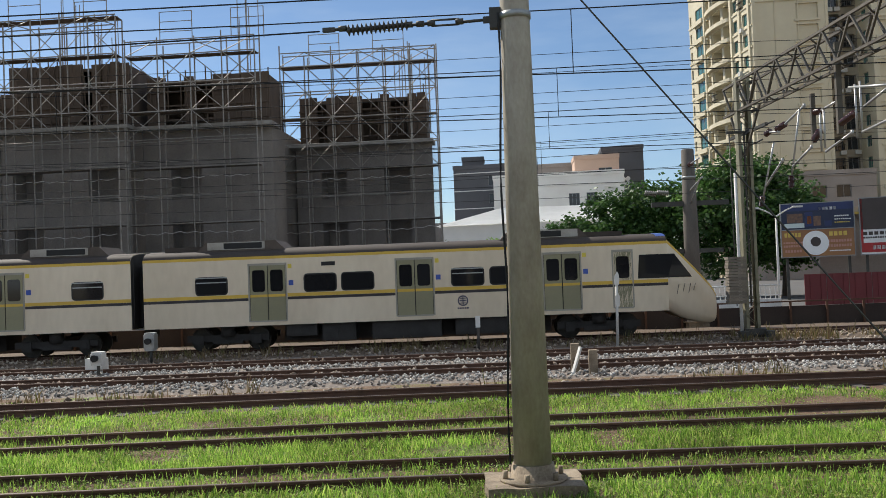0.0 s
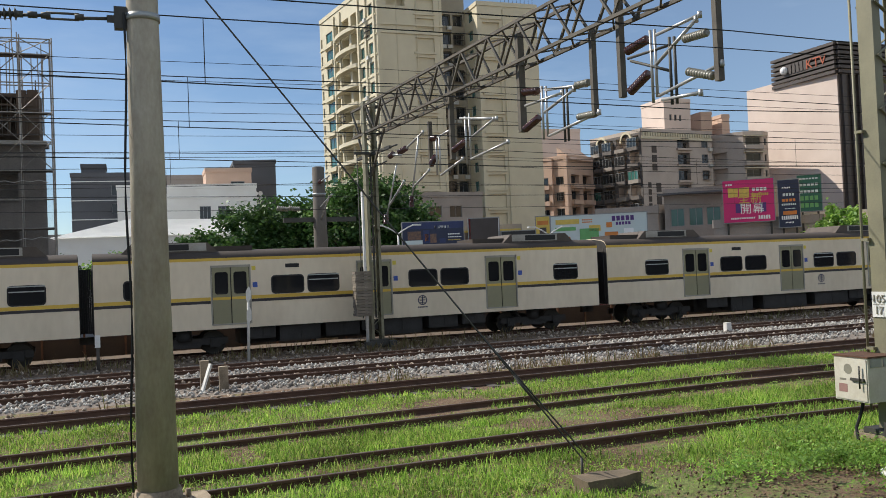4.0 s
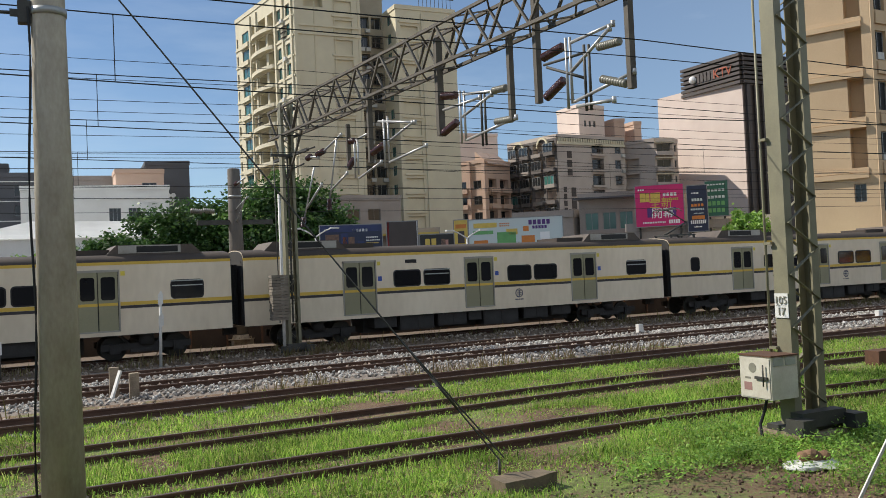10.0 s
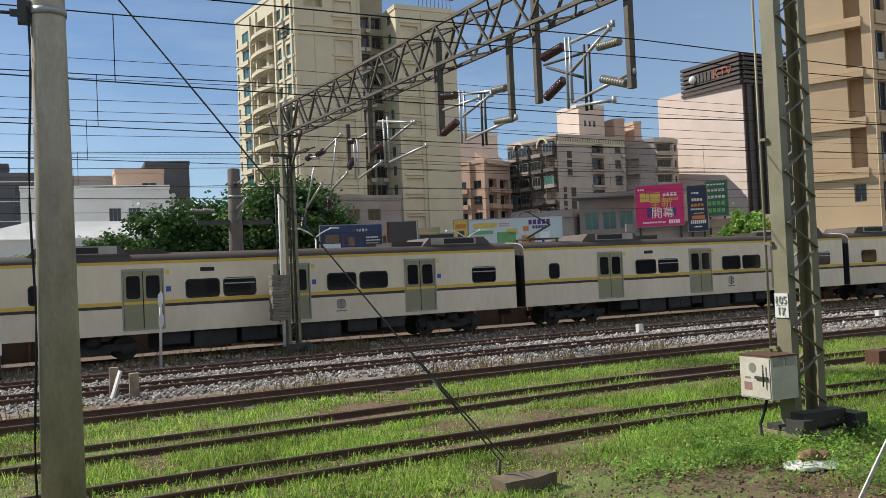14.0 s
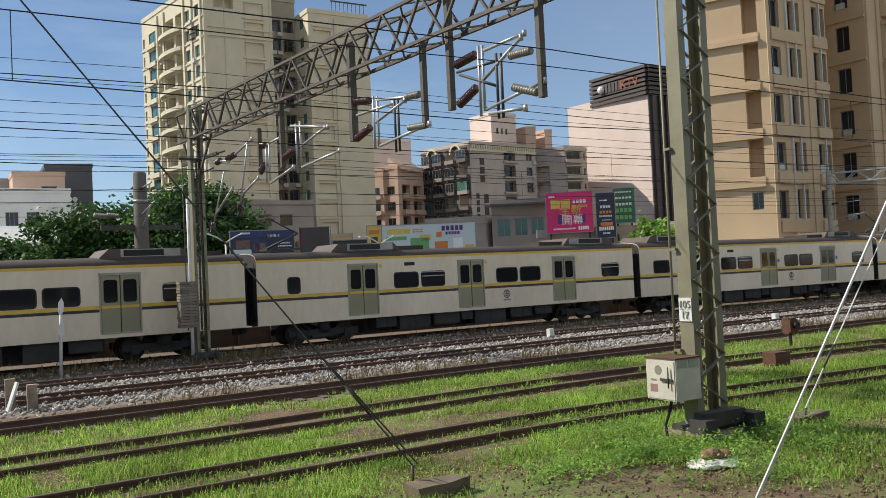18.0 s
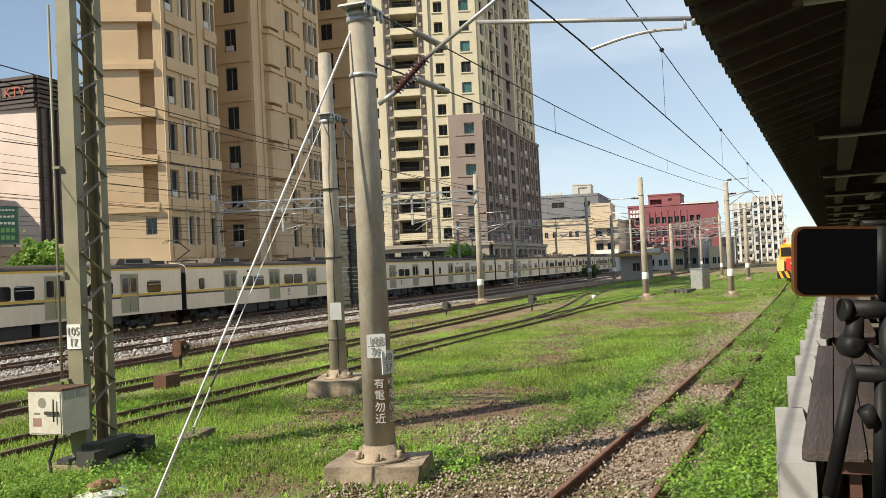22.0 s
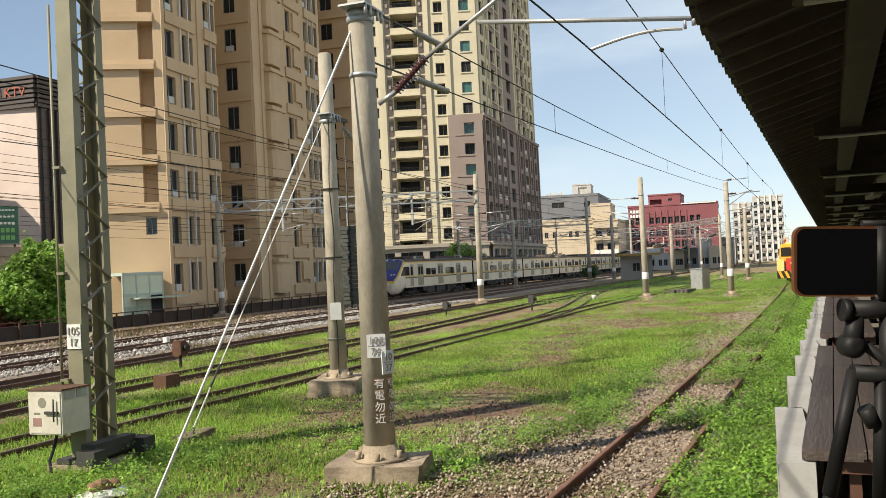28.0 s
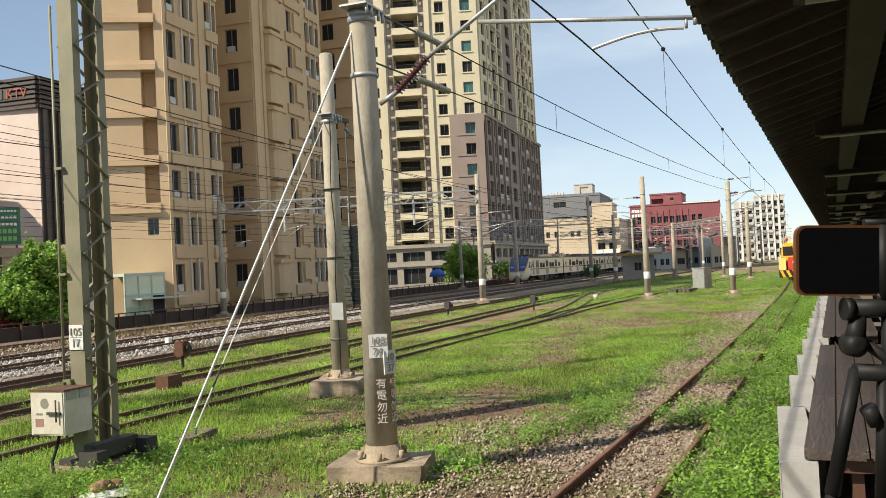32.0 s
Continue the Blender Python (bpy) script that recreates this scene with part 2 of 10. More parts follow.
# ---- ground ----
def ground_mat():
    """Soil and trodden grass: a rough noise picks dark soil, brown soil, olive and green; its dark specks also paint
    small leaf shadows.
    """
    m = bpy.data.materials.new("grassy_ground")
    m.use_nodes = True
    n, l = m.node_tree.nodes, m.node_tree.links
    p = n["Principled BSDF"]
    co = n.new("ShaderNodeTexCoord")
    big, small = n.new("ShaderNodeTexNoise"), n.new("ShaderNodeTexNoise")
    big.inputs["Scale"].default_value, big.inputs["Detail"].default_value, big.inputs["Roughness"].default_value = 0.5, 5, 0.6
    small.inputs["Scale"].default_value, small.inputs["Detail"].default_value, small.inputs["Roughness"].default_value = 14.0, 12, 0.85
    for k in (big, small):
        l.new(co.outputs["Object"], k.inputs["Vector"])
    mix = n.new("ShaderNodeMath")
    mix.operation = "MULTIPLY_ADD"
    mix.inputs[1].default_value = 1.3
    l.new(small.outputs["Fac"], mix.inputs[0])
    l.new(big.outputs["Fac"], mix.inputs[2])
    mr = n.new("ShaderNodeMapRange")
    mr.inputs["From Min"].default_value, mr.inputs["From Max"].default_value = 0.92, 1.40
    l.new(mix.outputs[0], mr.inputs["Value"])
    r = n.new("ShaderNodeValToRGB")
    r.color_ramp.elements[0].color = (0.10, 0.066, 0.044, 1)
    r.color_ramp.elements[1].color = (0.25, 0.33, 0.08, 1)
    for at, c in ((0.3, (0.18, 0.105, 0.064, 1)), (0.5, (0.225, 0.15, 0.09, 1)), (0.66, (0.17, 0.20, 0.06, 1))):
        r.color_ramp.elements.new(at).color = c
    l.new(mr.outputs["Result"], r.inputs["Fac"])
    l.new(r.outputs["Color"], p.inputs["Base Color"])
    p.inputs["Roughness"].default_value = 0.95
    bp = n.new("ShaderNodeBump")
    bp.inputs["Strength"].default_value, bp.inputs["Distance"].default_value = 1.0, 0.05
    l.new(small.outputs["Fac"], bp.inputs["Height"])
    l.new(bp.outputs["Normal"], p.inputs["Normal"])
    return m


def mound(x, y):
    """Soil heaped round the near pole's footing."""
    return 0.10 * math.exp(-((x - 10.0) ** 2 + (y - 4.9) ** 2) / 5.0)


GROUND = ground_mat()
bm = B()
gx = [-2500, -600, -200, -100] + [-60 + 2 * k for k in range(91)] + [140, 170, 220, 300, 500, 1000, 2500]
gy = [-2500, -500, -60, -10] + [-1 + 1.0 * k for k in range(40)] + [45, 60, 80, 120, 200, 500, 2500]
vg = {}
for i, x in enumerate(gx):
    for j, y in enumerate(gy):
        near = -60 <= x <= 122 and -1 <= y <= 38
        z = -0.16 + (0.05 * noise.noise(Vector((x * 0.25, y * 0.35, 0))) + 0.02 * noise.noise(Vector((x * 1.1, y * 1.3, 3))) if near else 0) + mound(x, y)
        vg[i, j] = bm.verts.new((x, y, z))
for i in range(len(gx) - 1):
    for j in range(len(gy) - 1):
        f = bm.faces.new((vg[i, j], vg[i + 1, j], vg[i + 1, j + 1], vg[i, j + 1]))
        f.smooth = True
solid("ground", bm, GROUND, "patchy grass and bare brown soil between the tracks", "ground", kind="structure")

BALLAST = mat("grey_ballast", (0.30, 0.255, 0.215), (0.14, 0.11, 0.09), 0.95, scale=9, fine=16, bump=1.0, stain=0.4)
BALLASTN = mat("pale_brown_ballast", (0.32, 0.255, 0.195), (0.17, 0.13, 0.095), 0.95, scale=9, fine=22, bump=1.0, stain=0.4)
BALLASTB = mat("brown_ballast", (0.19, 0.135, 0.09), (0.085, 0.063, 0.047), 0.95, scale=9, fine=16, bump=1.0, stain=0.4)
SLEEPER = mat("weathered_sleeper", (0.12, 0.105, 0.09), (0.06, 0.05, 0.045), 0.9, scale=3, fine=30, bump=0.4)


def ballast_bed(name, label, fn, half0, half1, x0, x1, top, material):
    bm = B()
    rings = []
    for k, (x, y, z) in enumerate(line_points(fn, x0, x1, 1.5)):
        jit = lambda s: 0.03 * noise.noise(Vector((x * 0.9, y * 0.9 + s, s)))
        prof = [(-half0 - 0.35, -0.26), (-half0, top + jit(1)), (-half0 * 0.5, top + jit(2)), (0, top + jit(3)), (half1 * 0.5, top + jit(4)), (half1, top + jit(5)), (half1 + 0.35, -0.26)]
        rings.append([bm.verts.new((x, y + u, v)) for u, v in prof])
    for a, b in zip(rings, rings[1:]):
        for k in range(len(a) - 1):
            bm.faces.new((a[k], b[k], b[k + 1], a[k + 1])).smooth = True
    return solid(name, bm, material, label, "ballast", kind="structure")


ballast_bed("ballast_bed_train", "brown dusty ballast under the main line", TRACKS["train"], 2.6, 3.5, -70, 200, -0.10, BALLASTB)
ballast_bed("ballast_bed_g", "pale grey crushed stone ballast", TRACKS["g"], 2.2, 2.3, -70, 200, -0.12, BALLAST)
ballast_bed("ballast_bed_f", "pale grey crushed stone ballast", TRACKS["f"], 2.4, 1.6, -70, 170, -0.13, BALLAST)
ballast_bed("ballast_bed_e", "grey ballast thinning out into grass", TRACKS["e"], 0.55, 0.9, -70, 130, -0.15, BALLASTB)
ballast_bed("ballast_bed_n", "pale brown stone ballast beside the platform", TRACKS["n"], 1.5, 1.7, -20, 60, -0.14, BALLASTN)

RAIL_PROF = [(-0.065, -0.15), (0.065, -0.15), (0.065, -0.14), (0.012, -0.115), (0.012, -0.045), (0.034, -0.035), (0.034, -0.004), (0.028, 0), (-0.028, 0), (-0.034, -0.004), (-0.034, -0.035), (-0.012, -0.045), (-0.012, -0.115), (-0.065, -0.14)]


def track(label, fn, x0, x1, sleepers=True, z=0.0, rail=None, head=None):
    t = thing("railway_track", label, "railway track", group="tracks of the yard")
    for off in (-0.5335, 0.5335):
        bm = B()
        path = line_points(fn, x0, x1, 2.0, z, off)
        sweep(bm, RAIL_PROF, path)
        part("rail", bm, rail or RUST, t)
        bm = B()
        sweep(bm, [(-0.024, 0.0008), (0.024, 0.0008), (0.024, 0.0028), (-0.024, 0.0028)], path)
        part("rail_head", bm, head or RAILTOP, t, "worn steel running surface")
    if sleepers:
        bm = B()
        for x, y, zz in line_points(fn, max(x0, -50), min(x1, 130), 0.65, z):
            s = fn(x + 0.5) - fn(x - 0.5)
            m = Matrix.Translation((x, y, 0)) @ Matrix.Rotation(math.atan(s), 4, "Z")
            box(bm, -0.11, -1.0, -0.3, 0.11, 1.0, z - 0.135, 0, m)
        tagged(part("sleeper_bed", bm, SLEEPER, t, "half-buried sleepers"), kind="stuff")
    return t


track("main line track on brown ballast", TRACKS["train"], -120, 330)
track("rusty track in pale grey ballast", TRACKS["g"], -120, 330)
track("rusty track in pale grey ballast", TRACKS["f"], -120, 260)
track("brown rusty track at the edge of the grass", TRACKS["e"], -120, 260)
track("old track sunk in the grass", TRACKS["g2"], -120, 320, False, -0.03)
track("old track sunk in the grass with a worn bright rail", TRACKS["g1"], -120, 130, False, -0.03)
def crossover(x):
    k = min(1.0, max(0.0, (x - 36.0) / 46.0))
    k = k * k * (3 - 2 * k)
    return TRACKS["g1"](x) * (1 - k) + TRACKS["g2"](x) * k


track("rusty crossover between the two grassy tracks", crossover, 36, 82, False, -0.025)
track("rusty track along the platform, overgrown with weeds", TRACKS["n"], -30, 320, False, 0.0, REDRUST, REDRUST)

# ---- train ----
TW = mat("train_ivory_paint", (0.80, 0.69, 0.53), (0.64, 0.54, 0.40), 0.4, scale=0.5, fine=5, bump=0.01, rand=0.03, stain=0.3, stretch=(1, 1, 0.4), coat=0.15)
TROOF = mat("train_roof_brown", (0.07, 0.052, 0.04), (0.04, 0.03, 0.024), 0.75, scale=1.0, fine=20, bump=0.1)
TYEL = mat("train_yellow_stripe", (0.70, 0.46, 0.07), (0.56, 0.37, 0.06), 0.5, scale=2, bump=0.0)
TBLUE = mat("train_blue", (0.035, 0.06, 0.28), (0.02, 0.035, 0.18), 0.3, scale=1, bump=0.0, coat=0.4)
TDARK = mat("train_dark_stripe", (0.04, 0.035, 0.04), (0.03, 0.025, 0.03), 0.5, scale=2, bump=0.0)
TDOOR = mat("train_door_olive", (0.30, 0.28, 0.17), (0.22, 0.21, 0.13), 0.5, scale=1.5, fine=20, bump=0.02)
TDOORS = mat("train_door_surround", (0.36, 0.34, 0.29), (0.27, 0.25, 0.21), 0.5, scale=1.5, fine=20, bump=0.02)
TGLASS = glass_mat("train_glass", (0.022, 0.022, 0.024))
UNDER = mat("train_underframe", (0.045, 0.042, 0.04), (0.02, 0.018, 0.016), 0.8, scale=2, fine=20, bump=0.15)
ACU = mat("train_ac_unit", (0.42, 0.40, 0.36), (0.24, 0.21, 0.17), 0.6, scale=2, fine=20, bump=0.05)
ACB = mat("train_ac_hood", (0.11, 0.085, 0.068), (0.06, 0.045, 0.036), 0.7, scale=2, fine=20, bump=0.05)
STICK_Y = mat("yellow_sticker", (0.75, 0.6, 0.08), None, 0.5, bump=0)
STICK_B = mat("blue_sticker", (0.05, 0.10, 0.42), None, 0.5, bump=0)

DOOR_MESH, WIN_MESH = {}, {}


def rounded(bm, x0, z0, x1, z1, r, y0, y1, mi=0, seg=4):
    """A slab with rounded corners in the xz plane."""
    pts = []
    for cx, cz, a0 in ((x1 - r, z1 - r, 0), (x0 + r, z1 - r, 90), (x0 + r, z0 + r, 180), (x1 - r, z0 + r, 270)):
        for k in range(seg + 1):
            a = radians(a0 + 90 * k / seg)
            pts.append((cx + r * math.cos(a), cz + r * math.sin(a)))
    fa = [bm.verts.new((x, y0, z)) for x, z in pts]
    fb = [bm.verts.new((x, y1, z)) for x, z in pts]
    n = len(pts)
    bm.faces.new(fa).material_index = mi
    bm.faces.new(fb[::-1]).material_index = mi
    for k in range(n):
        bm.faces.new((fa[k], fb[k], fb[(k + 1) % n], fa[(k + 1) % n])).material_index = mi


def train_window(car, u, side, w=1.2, z0=2.07, z1=2.74, split=False):
    key = (w, z0, z1, split)
    if key not in WIN_MESH:
        bm = B()
        rounded(bm, -w / 2, z0, w / 2, z1, 0.14, -0.012, 0.01)
        frame = mesh_of("window_frame", bm, BLACK)
        bm = B()
        rounded(bm, -w / 2 + 0.05, z0 + 0.05, w / 2 - 0.05, z1 - 0.05, 0.1, -0.02, -0.013)
        pane = mesh_of("pane", bm, TGLASS)
        trim = None
        if split:
            bm = B()
            box(bm, -w / 2 + 0.05, -0.03, z1 - 0.23, w / 2 - 0.05, -0.02, z1 - 0.19)
            rounded(bm, -w / 2 + 0.02, z1 - 0.06, w / 2 - 0.02, z1 - 0.02, 0.015, -0.03, -0.012)
            trim = mesh_of("vent_bar", bm, GALV)
        WIN_MESH[key] = (frame, pane, trim)
    frame, pane, trim = WIN_MESH[key]
    m = pose(u, side * 1.45, 0, 0, 0, 0 if side < 0 else 180)
    wdw = part("window", frame, None, car, "", m)
    part("pane", pane, None, wdw)
    if trim:
        part("vent_bar", trim, None, wdw, "bright metal vent bar")


def train_door(car, u, side, w=1.3, single=False):
    key = (w, single)
    if key not in DOOR_MESH:
        bm = B()   # surround
        for q in ((-w / 2 - 0.05, 1.08, -w / 2, 3.16), (w / 2, 1.08, w / 2 + 0.05, 3.16), (-w / 2 - 0.05, 3.08, w / 2 + 0.05, 3.16), (-w / 2, 1.06, w / 2, 1.11)):
            box(bm, q[0], -0.02, q[1], q[2], 0.06, q[3])
        box(bm, -w / 2, 0.03, 1.08, w / 2, 0.06, 3.1, 1)
        sur = mesh_of("door_surround", bm, [TDOORS, BLACK])
        leaf, lw = B(), (w if single else w / 2) - 0.035
        box(leaf, -lw / 2, 0.0, 1.11, lw / 2, 0.029, 3.08)
        box(leaf, -lw / 2, -0.006, 1.83, lw / 2, 0.0, 1.86)
        leafm = mesh_of("door_leaf", leaf, TDOOR)
        bm = B()
        ww = min(lw * 0.74, 0.5)
        rounded(bm, -ww / 2, 2.14, ww / 2, 2.92, 0.09, -0.008, 0.002)
        glass = mesh_of("door_glass", bm, TGLASS)
        bm = B()
        box(bm, -lw / 2, -0.007, 1.945, lw / 2, -0.001, 2.04)
        strip = mesh_of("door_stripe", bm, TYEL)
        DOOR_MESH[key] = (sur, leafm, glass, strip)
    sur, leafm, glass, strip = DOOR_MESH[key]
    m = pose(u, side * 1.45, 0, 0, 0, 0 if side < 0 else 180)
    d = part("sliding_door" if not single else "cab_door", sur, None, car, "olive-grey door with dark window", m)
    for dx in ((0,) if single else (-w / 4, w / 4)):
        lf = part("door_leaf", leafm, None, d, "", pose(dx, 0, 0))
        part("door_glass", glass, None, d, "", pose(dx, 0, 0))
        part("door_stripe", strip, None, d, "", pose(dx, 0, 0))


def bogie(car, u):
    bm = B()
    for y in (-0.95, 0.95):
        box(bm, -1.5, y - 0.07, 0.38, 1.5, y + 0.07, 0.62)
        box(bm, -0.55, y - 0.1, 0.3, 0.55, y + 0.1, 0.42)
        for x in (-1.05, 1.05):
            box(bm, x - 0.17, y - 0.13, 0.28, x + 0.17, y + 0.13, 0.6)
            rod(bm, (x, y - 0.16, 0.43), (x, y + 0.16, 0.43), 0.11)
        rod(bm, (0, y, 0.55), (0, y, 0.9), 0.26, n=12)
        rod(bm, (-0.5, y, 0.5), (-0.85, y, 0.88), 0.05)
    box(bm, -0.3, -0.9, 0.4, 0.3, 0.9, 0.7)
    bg = part("bogie", bm, UNDER, car, "dark grimy bogie", pose(u, 0, 0))
    for x in (-1.05, 1.05):
        bm = B()
        for y in (-0.55, 0.55):
            m = Matrix.Translation((0, y, 0)) @ Matrix.Rotation(radians(90), 4, "X")
            lathe(bm, [(0.2, -0.06), (0.41, -0.05), (0.43, -0.02), (0.43, 0.05), (0.40, 0.06), (0.2, 0.07)], 20, 0, m)
        rod(bm, (0, -0.6, 0), (0, 0.6, 0), 0.07)
        part("wheelset", bm, STEELD, bg, "", pose(x, 0, 0.43))


def car_side(bm, u0, u1, side, doors, holes_extra=()):
    holes = [(d - 0.7 - u0, 1.06, d + 0.7 - u0, 3.16) for d in doors] + list(holes_extra)
    m = pose(u0, -1.45, 0) if side < 0 else Matrix.Translation((u1, 1.45, 0)) @ Matrix.Rotation(math.pi, 4, "Z")
    if side > 0:
        holes = [(u1 - u0 - q[2], q[1], u1 - u0 - q[0], q[3]) for q in holes]
    facade(bm, u1 - u0, 3.36, holes, 0.07, m, 0, 0.93)


ROOF = [(-1.45, 3.36), (-1.43, 3.45), (-1.3, 3.58), (-1.05, 3.66), (-0.5, 3.72), (0, 3.74), (0.5, 3.72), (1.05, 3.66), (1.3, 3.58), (1.43, 3.45), (1.45, 3.36)]


def ac_unit(car, u, flip=1):
    bm = B()
    h = 0.34
    # sloped-ended hood
    pts = [(-1.9, 3.66), (-1.55, 3.66 + h), (1.0, 3.66 + h), (1.35, 3.66)]
    a = [bm.verts.new((x * flip, -1.05, z)) for x, z in pts]
    b = [bm.verts.new((x * flip, 1.05, z)) for x, z in pts]
    bm.faces.new(a), bm.faces.new(b[::-1])
    for k in range(4):
        bm.faces.new((a[k], a[(k + 1) % 4], b[(k + 1) % 4], b[k]))
    ac = part("air_conditioner", bm, ACB, car, "dark brown roof air-conditioning unit with pale grille frame", pose(u, 0, 0))
    for y in (-1.06, 1.05):
        bm = B()
        a, b = sorted((-1.15 * flip, 0.95 * flip))
        box(bm, a, y, 3.71, b, y + 0.01, 3.985)
        part("grille_frame", bm, ACU, ac, "off-white frame")
    for y in (-1.068, 1.061):
        bm = B()
        a, b = sorted((-1.05 * flip, 0.35 * flip))
        box(bm, a, y, 3.74, b, y + 0.007, 3.95)
        part("grille", bm, BLACK, ac, "dark air intake")
    bm = B()
    box(bm, 1.2 * flip, -0.8, 3.66, 2.6 * flip, 0.8, 3.86)
    part("roof_box", bm, TROOF, ac)


def underfloor(car, items):
    for u0, u1, zb in items:
        bm = B()
        box(bm, u0, -1.3, zb, u1, 1.3, 0.92)
        box(bm, u0 + 0.05, -1.315, zb + 0.06, (u0 + u1) / 2 - 0.03, -1.3, 0.85)
        box(bm, (u0 + u1) / 2 + 0.03, -1.315, zb + 0.06, u1 - 0.05, -1.3, 0.85)
        part("underfloor_box", bm, UNDER, car)


def stripes(car, u0, u1, skip):
    for z0, z1, mm, nm in ((1.935, 2.055, TYEL, "yellow_stripe"), (1.83, 1.93, TDARK, "dark_stripe"), (3.32, 3.42, TYEL, "roof_stripe")):
        edges = [u0]
        if z0 < 3:
            for d in skip:
                edges += [d - 0.71, d + 0.71]
        edges.append(u1)
        for a, b in zip(edges[::2], edges[1::2]):
            for y0, y1 in ((-1.456, -1.4), (1.4, 1.456)):
                if b > a:
                    bm = B()
                    box(bm, a, y0, z0, b, y1, z1)
                    part(nm, bm, mm, car)


def emblem(car, u):
    bm = B()
    m = Matrix.Translation((u, -1.455, 1.55)) @ Matrix.Rotation(radians(90), 4, "X")
    for r0, r1 in ((0.15, 0.19),):
        for k in range(20):
            a, b = 2 * math.pi * k / 20, 2 * math.pi * (k + 1) / 20
            q = [bm.verts.new(m @ Vector((r * math.cos(t), r * math.sin(t), 0))) for r, t in ((r0, a), (r1, a), (r1, b), (r0, b))]
            bm.faces.new(q)
    for q in ((-0.12, -0.02, 0.12, 0.02), (-0.1, 0.07, 0.1, 0.1), (-0.1, -0.1, 0.1, -0.07), (-0.02, -0.14, 0.02, 0.14)):
        box(bm, u + q[0], -1.456, 1.55 + q[1], u + q[2], -1.452, 1.55 + q[3])
    for k in range(5):
        box(bm, u - 0.2 + 0.085 * k, -1.456, 1.26, u - 0.14 + 0.085 * k, -1.452, 1.31)
    part("emblem", bm, mat("emblem_ink", (0.03, 0.035, 0.09), None, 0.5, bump=0), car, "round dark blue railway emblem above a row of bars")


def small_marks(car, doors, blue=True):
    for d in doors:
        bm = B()
        box(bm, d + 0.74, -1.457, 2.95, d + 0.88, -1.452, 3.1)
        part("yellow_plate", bm, STICK_Y, car)
        if blue:
            bm = B()
            box(bm, d + 0.76, -1.457, 2.34, d + 0.93, -1.452, 2.52)
            part("blue_sticker", bm, STICK_B, car)
    bm = B()
    box(bm, -3.35, -1.457, 3.0, -2.85, -1.452, 3.14)
    part("destination_panel", bm, BLACK, car)


def car_common(car, u0, u1, doors, windows, boxes):
    bm = B()
    for side in (-1, 1):
        car_side(bm, u0, u1, side, doors)
    bm.faces.new([bm.verts.new(c) for c in ((u0, -1.45, 0.93), (u1, -1.45, 0.93), (u1, 1.45, 0.93), (u0, 1.45, 0.93))])
    for u in (u0, u1):
        vs = [bm.verts.new((u, y, z)) for y, z in [(-1.45, 0.93)] + ROOF + [(1.45, 0.93)]]
        bm.faces.new(vs)
    bmesh.ops.remove_doubles(bm, verts=bm.verts, dist=0.001)
    part("body", bm, TW, car, "ivory body side")
    bm = B()
    r0 = [bm.verts.new((u0, y, z)) for y, z in ROOF]
    r1 = [bm.verts.new((u1, y, z)) for y, z in ROOF]
    for k in range(len(ROOF) - 1):
        bm.faces.new((r0[k], r1[k], r1[k + 1], r0[k + 1])).smooth = True
    part("roof", bm, TROOF, car, "dusty brown roof")
    for side in (-1, 1):
        for d in doors:
            train_door(car, d, side)
        for u, w, sp in windows:
            train_window(car, u, side, w, split=sp)
    underfloor(car, boxes)
    bm = B()
    box(bm, -4.9, -0.6, 0.3, 4.9, 0.6, 0.92)
    part("underframe", bm, UNDER, car)
    stripes(car, u0, u1, doors)


def gangway(car, u):
    s = 1 if u > 0 else -1
    bm = B()   # grimy end wall
    ring = [(-1.42, 0.95)] + [(y * 0.985, z - 0.03) for y, z in ROOF] + [(1.42, 0.95)]
    a = [bm.verts.new((u + 0.003 * s, y, z)) for y, z in ring]
    b = [bm.verts.new((u + 0.014 * s, y, z)) for y, z in ring]
    bm.faces.new(a[::-1]), bm.faces.new(b)
    for k in range(len(ring)):
        bm.faces.new((a[k], a[(k + 1) % len(ring)], b[(k + 1) % len(ring)], b[k]))
    part("end_wall", bm, UNDER, car, "grimy dark end wall")
    bm = B()
    for k in range(4):
        x = u + s * (0.02 + 0.06 * k)
        box(bm, x, -0.55 - 0.04 * (k % 2), 1.0, x + 0.055 * s, 0.55 + 0.04 * (k % 2), 3.2)
    part("gangway", bm, BLACK, car, "black folded gangway bellows")
    bm = B()
    box(bm, u, -0.12, 0.6, u + 0.24 * s, 0.12, 0.85)
    for y in (-1.2, 1.2):
        rod(bm, (u + 0.02 * s, y, 1.0), (u + 0.02 * s, y, 3.3), 0.025, n=6)
    part("coupler", bm, UNDER, car)


def middle_car(label, small_end=False):
    car = thing("train_car", label, "train car", group="cars of the passing train")
    doors = [-5.3, 0.0, 5.3]
    wins = [(-3.28, 1.2, False), (-1.96, 1.2, True), (1.96, 1.2, False), (3.28, 1.2, False), (8.25, 1.15, True)]
    wins.append((-8.3, 0.55, False) if small_end else (-8.3, 1.15, False))
    car_common(car, -9.8, 9.8, doors, wins, [(-4.7, -3.75, 0.5), (-3.6, -2.1, 0.35), (-1.9, -0.6, 0.42), (-0.5, 0.1, 0.55), (0.2, 1.9, 0.32), (2.2, 3.4, 0.45), (3.6, 4.6, 0.52)])
    for u in (-6.9, 6.9):
        bogie(car, u)
    ac_unit(car, -7.0 if not small_end else -4.6, 1)
    ac_unit(car, 7.0, -1)
    gangway(car, 9.8), gangway(car, -9.8)
    emblem(car, 1.9)
    small_marks(car, doors, not small_end)
    if small_end:
        pantograph(car, -8.2)
    return car


